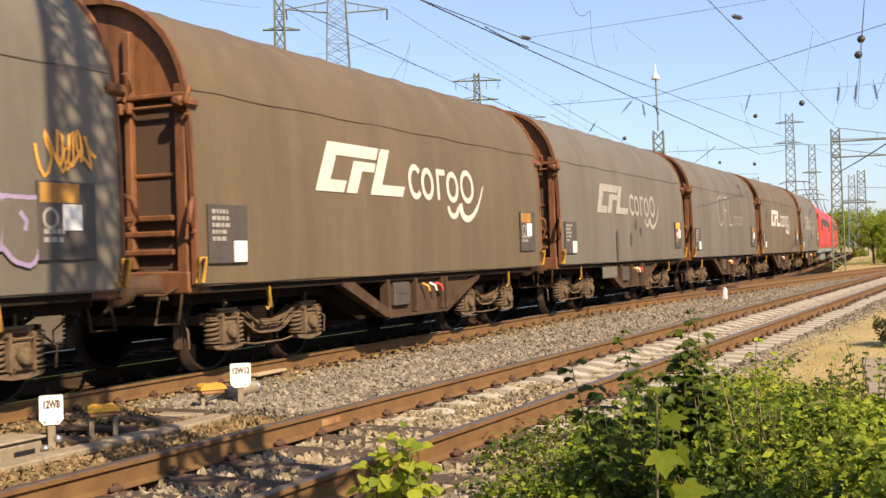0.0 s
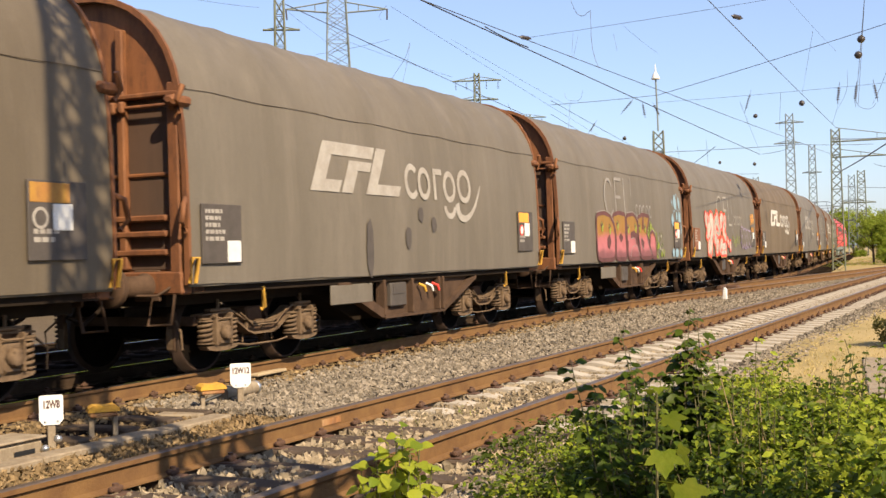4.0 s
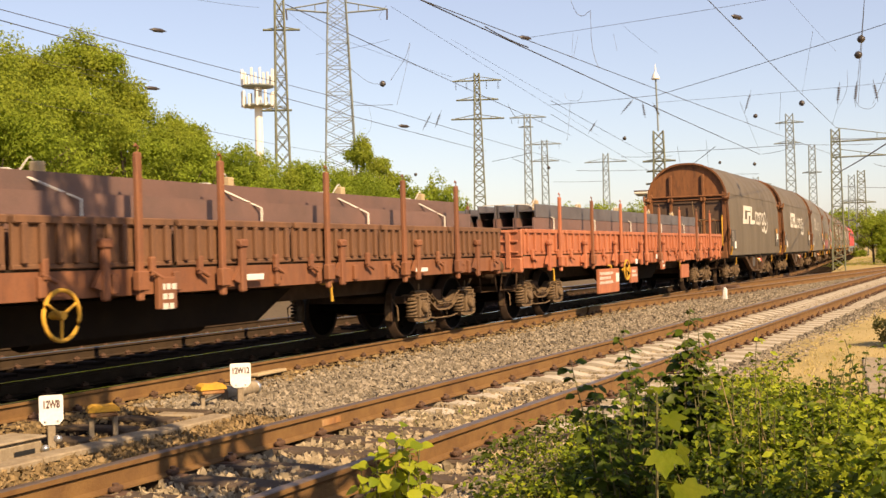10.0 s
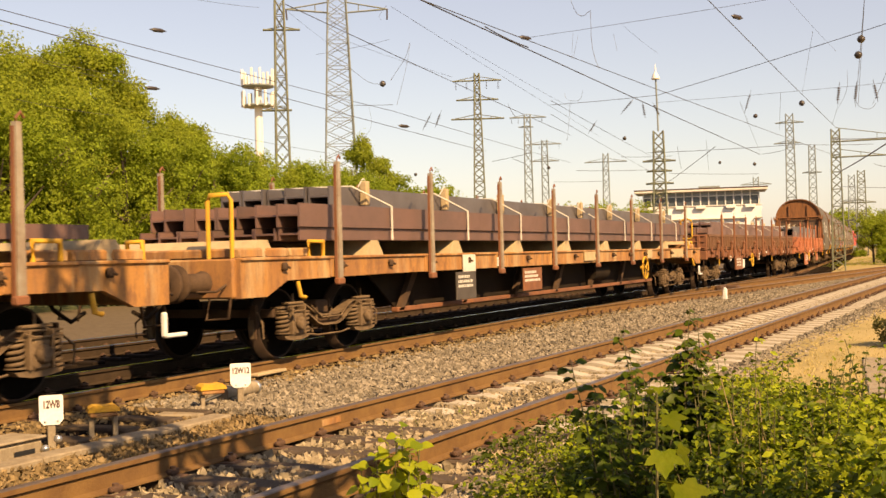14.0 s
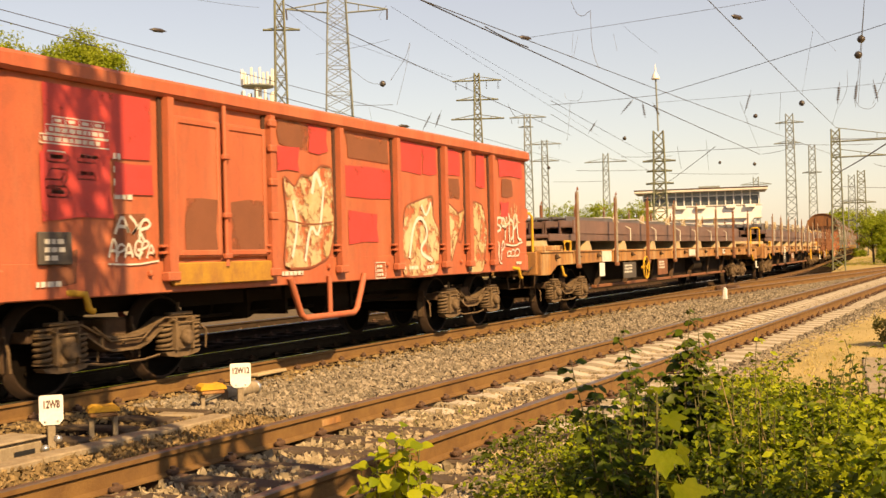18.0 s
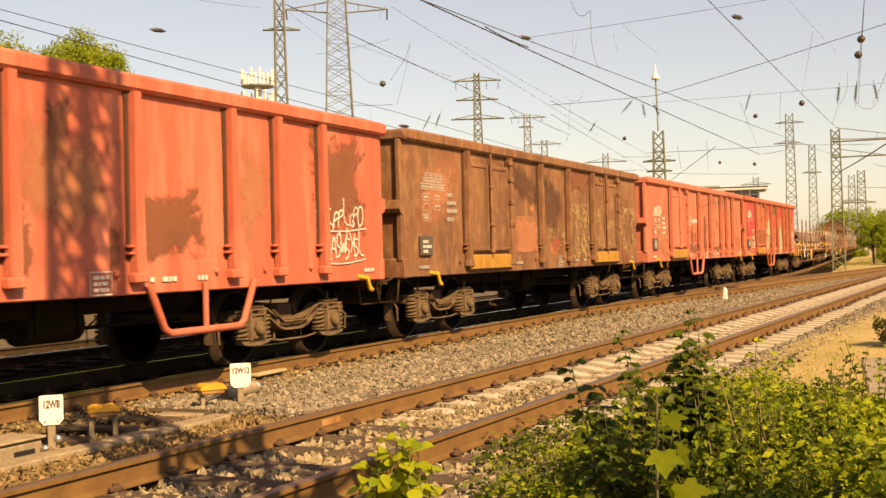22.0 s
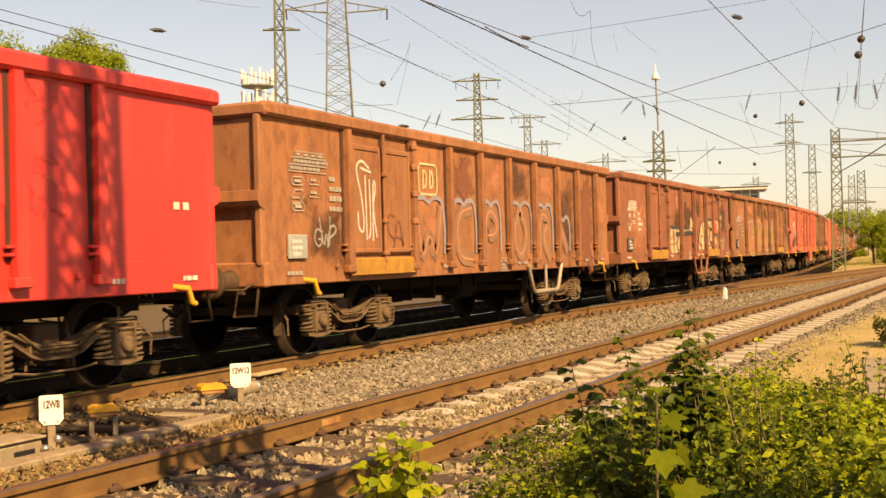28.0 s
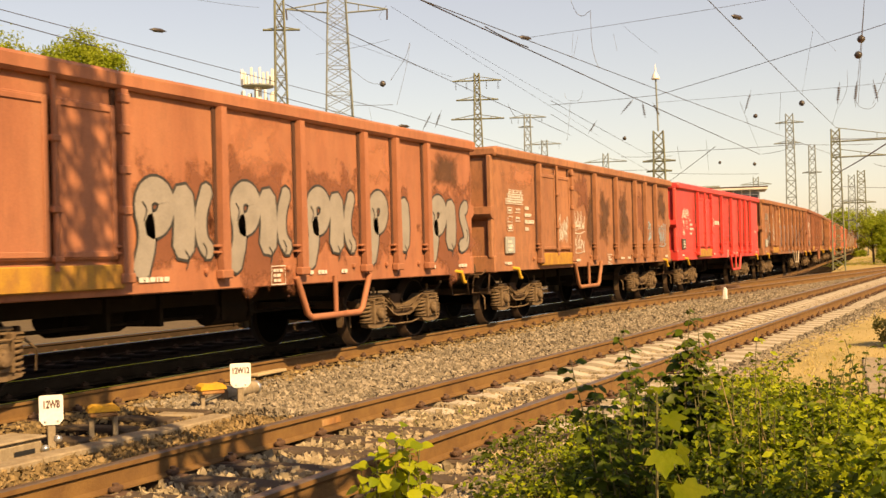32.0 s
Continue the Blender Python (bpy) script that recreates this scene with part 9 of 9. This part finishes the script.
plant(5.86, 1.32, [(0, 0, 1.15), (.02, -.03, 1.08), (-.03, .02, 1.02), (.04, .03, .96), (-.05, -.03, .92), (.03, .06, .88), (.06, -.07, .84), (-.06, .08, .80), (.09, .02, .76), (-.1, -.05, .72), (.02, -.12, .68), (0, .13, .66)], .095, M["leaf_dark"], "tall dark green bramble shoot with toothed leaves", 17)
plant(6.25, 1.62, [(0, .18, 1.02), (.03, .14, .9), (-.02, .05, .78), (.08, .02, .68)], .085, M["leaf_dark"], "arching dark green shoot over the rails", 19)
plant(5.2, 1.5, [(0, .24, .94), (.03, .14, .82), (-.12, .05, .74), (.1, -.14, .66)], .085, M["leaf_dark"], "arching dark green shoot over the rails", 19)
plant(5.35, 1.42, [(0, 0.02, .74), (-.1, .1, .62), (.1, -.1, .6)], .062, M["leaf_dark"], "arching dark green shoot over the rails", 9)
plant(6.9, 1.17, [(0, 0, .95), (.06, .06, .74), (-.06, -.05, .66)], .075, M["leaf_light"], "pale green young shoot standing in the thicket", 8)
plant(5.6, 1.55, [(0, 0, .72), (.1, -.05, .65), (-.1, .1, .6)], .06, M["leaf_light"], "yellow-green shoot standing in the thicket", 9)
for k in range(16):
    xx = rng.uniform(5.3, 6.6)
    yy = xx * rng.uniform(.19, .285)
    plant(xx, yy, [(rng.gauss(0, .09), rng.gauss(0, .09), rng.uniform(.5, .82)) for _ in range(3)], .055, M["leaf"] if k % 2 else M["leaf_dark"], "leafy green bramble shoot in the thicket", 16, True, .2)
for k in range(26):
    xx = rng.uniform(4.0, 7.8)
    yy = xx * rng.uniform(.05, .27)
    hh = thicket_height(xx, yy)
    plant(xx, yy, [(rng.gauss(0, .08), rng.gauss(0, .08), hh + rng.uniform(.08, .28)) for _ in range(2)], .05, M["leaf_light"] if k % 3 == 0 else (M["leaf"] if k % 3 == 1 else M["leaf_dark"]), "green shoot standing in the thicket", 14, True, .1)
for k in range(9):
    xx = rng.uniform(6.0, 8.0)
    yy = xx * rng.uniform(.05, .13)
    plant(xx, yy, [(rng.gauss(0, .1), rng.gauss(0, .1), rng.uniform(.62, .8)) for _ in range(2)], .05, M["leaf_dark"], "thin dark shoot with reddish leaves in the thicket", 18, True, .1)
# light shrub close to the viewer
def round_leaf(g, root, way, up, size, n=5):
    """A broad toothed leaf with a pointed tip and a sunken midrib."""
    way = way.normalized()
    side = way.cross(up).normalized()
    nor = side.cross(way)
    mid, l, r = [], [], []
    for k in range(n + 1):
        f = k / n
        w = size * (.0, .36, .45, .40, .25, .0)[k]
        c = root + way * size * f - nor * size * .22 * f * f
        mid.append(c)
        l.append(c + side * w + nor * w * .28 + way * size * .02 * (k % 2))
        r.append(c - side * w + nor * w * .28 - way * size * .02 * (k % 2))
    f = []
    for k in range(n):
        f += [(k, k + 1, n + 2 + k, n + 1 + k), (k, 2 * n + 2 + k, 2 * n + 3 + k, k + 1)]
    g.add(mid + l + r, f, True)


t = thing("light_shrub", "fresh light green shrub with broad pointed young leaves", "plant", "single shoots", at=pose(2.22, 1.14, -.17))
for k in range(15):
    st = Geo()
    a = k * 2.4
    q = .018 * math.sqrt(k + .3)
    tip = Vector((q * math.cos(a) * .8, q * math.sin(a) * 1.3 - .01, 1.075 - .7 * q - .022 * (k % 4)))
    base = Vector((tip.x * .3, tip.y * .3, 0))
    pts = [base.lerp(tip, i / 6) + Vector((.01 * math.sin(i + k), .012 * math.sin(2 * i + k), 0)) for i in range(7)]
    st.tube(pts, [.005, .0045, .004, .0035, .003, .0022, .0012], 5)
    sm = part("stem", st, M["stem"], t)
    for i in range(12):
        f = 1.0 - .014 * i
        p = base.lerp(tip, f)
        b = i * 2.2 + k
        s = (.026 + .0016 * i) * rng.uniform(.8, 1.25)
        way = Vector((math.cos(b), math.sin(b), .55 - .16 * i + rng.uniform(-.2, .2)))
        gl = Geo()
        w = p + way.normalized() * s * .35
        gl.tube([p, w], .0012, 4, cap=False)
        round_leaf(gl, w, way + Vector((0, 0, -.35)), Vector((rng.gauss(-.4, .25), rng.gauss(-.5, .25), 1)), s)
        part("leaf", gl, M["leaf_light"] if (i + k) % 4 else M["leaf"], sm)


def maple_leaf(g, c, way, nor, s):
    """A five-lobed leaf, slightly folded."""
    way = way.normalized()
    side = way.cross(nor).normalized()
    nor = side.cross(way)
    half = [(-.05, 0), (-.26, -.12), (-.52, -.02), (-.47, .17), (-.62, .30), (-.80, .60), (-.55, .60), (-.36, .52), (-.33, .74), (-.17, .84)]
    lobes = half + [(0, 1.08)] + [(-u, w) for u, w in half[::-1]]
    pts = [c + (side * u + way * w + nor * (abs(u) * .16 - w * w * .22)) * s for u, w in lobes]
    hub = c + way * s * .3 - nor * s * .02
    i = len(pts)
    g.add(pts + [hub], [(k, k + 1, i) for k in range(i - 1)] + [(i - 1, 0, i)], True)


t = thing("maple_seedling", "young maple seedling with broad yellow-green lobed leaves", "plant", at=pose(2.42, .62, .0))
g = Geo()
g.tube([(0, 0, -.2), (.0, .01, .5), (.0, 0, .97)], [.005, .004, .0015], 6)
part("stem", g, M["stem"], t)
for z, a, s, up in ((.985, 200, .04, .5), (.975, 30, .045, .4), (.93, 235, .06, .1), (.92, 340, .055, .1), (.865, 205, .075, -.2), (.86, 300, .07, -.2), (.80, 250, .095, -.3), (.79, 350, .085, -.2), (.73, 215, .10, -.3), (.72, 285, .085, -.3), (.66, 320, .09, -.3), (.64, 230, .10, -.3), (.70, 100, .08, -.1)):
    g = Geo()
    r = radians(a)
    w = Vector((math.cos(r), math.sin(r), up + .3))
    p = Vector((0, 0, z - .02))
    q = p + w.normalized() * s * .6
    g.tube([p, q], .0015, 4)
    maple_leaf(g, q, Vector((math.cos(r) * .7, math.sin(r) * .7, up - .6)), Vector((-.5 + .5 * math.cos(r), -.25 + .5 * math.sin(r), .8)), s * .72)
    part("leaf", g, M["maple"], t)

# grass and straw on the path, weeds at the rails
def path_spot():
    x = 8 + 70 * rng.random() ** 1.7
    hi = near_line(x) - 1.75
    return x, hi - abs(rng.gauss(0, 1.3)), -.17


g = Geo()
random.seed(3)
tufts(g, [path_spot() for _ in range(9000)], .012, .04, 3, .006)
me = bpy.data.meshes.new("dry_grass")
me.from_pydata(g.v, [], g.f)
me.materials.append(M["straw"])
solid("dry_grass", me, None, "short dry yellow grass on the sandy strip", "grass", kind="stuff")
g = Geo()
spots = [(rng.uniform(85, 150), rng.uniform(2, 11), -.2) for _ in range(3000)] + [(9.5 + rng.gauss(0, .8), near_line(9.5) + rng.uniform(-.6, .6), -.25) for _ in range(40)]
tufts(g, spots, .03, .10, 5, .006)
me = bpy.data.meshes.new("green_grass")
me.from_pydata(g.v, [], g.f)
me.materials.append(M["leaf_light"])
solid("green_grass", me, None, "thin green grass and weeds by the rails", "grass", kind="stuff")
tree(17.4, .72, .62, .55, rng, 9000, .024, -.17, "low dry brownish bush at the edge of the path", "dry_leaf")


def motions():
    """The train rolls along the main track; the wheels turn while their wagon is near."""
    times = [k * .5 for k in range(65)]
    for wagon, u, pivot, turning in TRAIN:
        walk(wagon, [(t, wagon_pose(u + run(t), pivot)) for t in times])
        inside = [k for k in range(0, 961, 2) if -2 < u + run(k / 30) < 45]
        for w, ax in turning:
            rest = w.matrix_basis.copy()
            rows, start = [], run(inside[0] / 30) if inside else 0
            for k in inside:
                rows.append((k / 30, rest @ Matrix.Rotation((run(k / 30) - start) / .46, 4, "Y")))
            if not inside:
                continue
            if inside[0] > 0:
                rows.insert(0, (0.0, rest))
            if inside[-1] < 960:
                rows.append((32.0, rows[-1][1]))
            if len(rows) > 1:
                walk(w, rows)


motions()
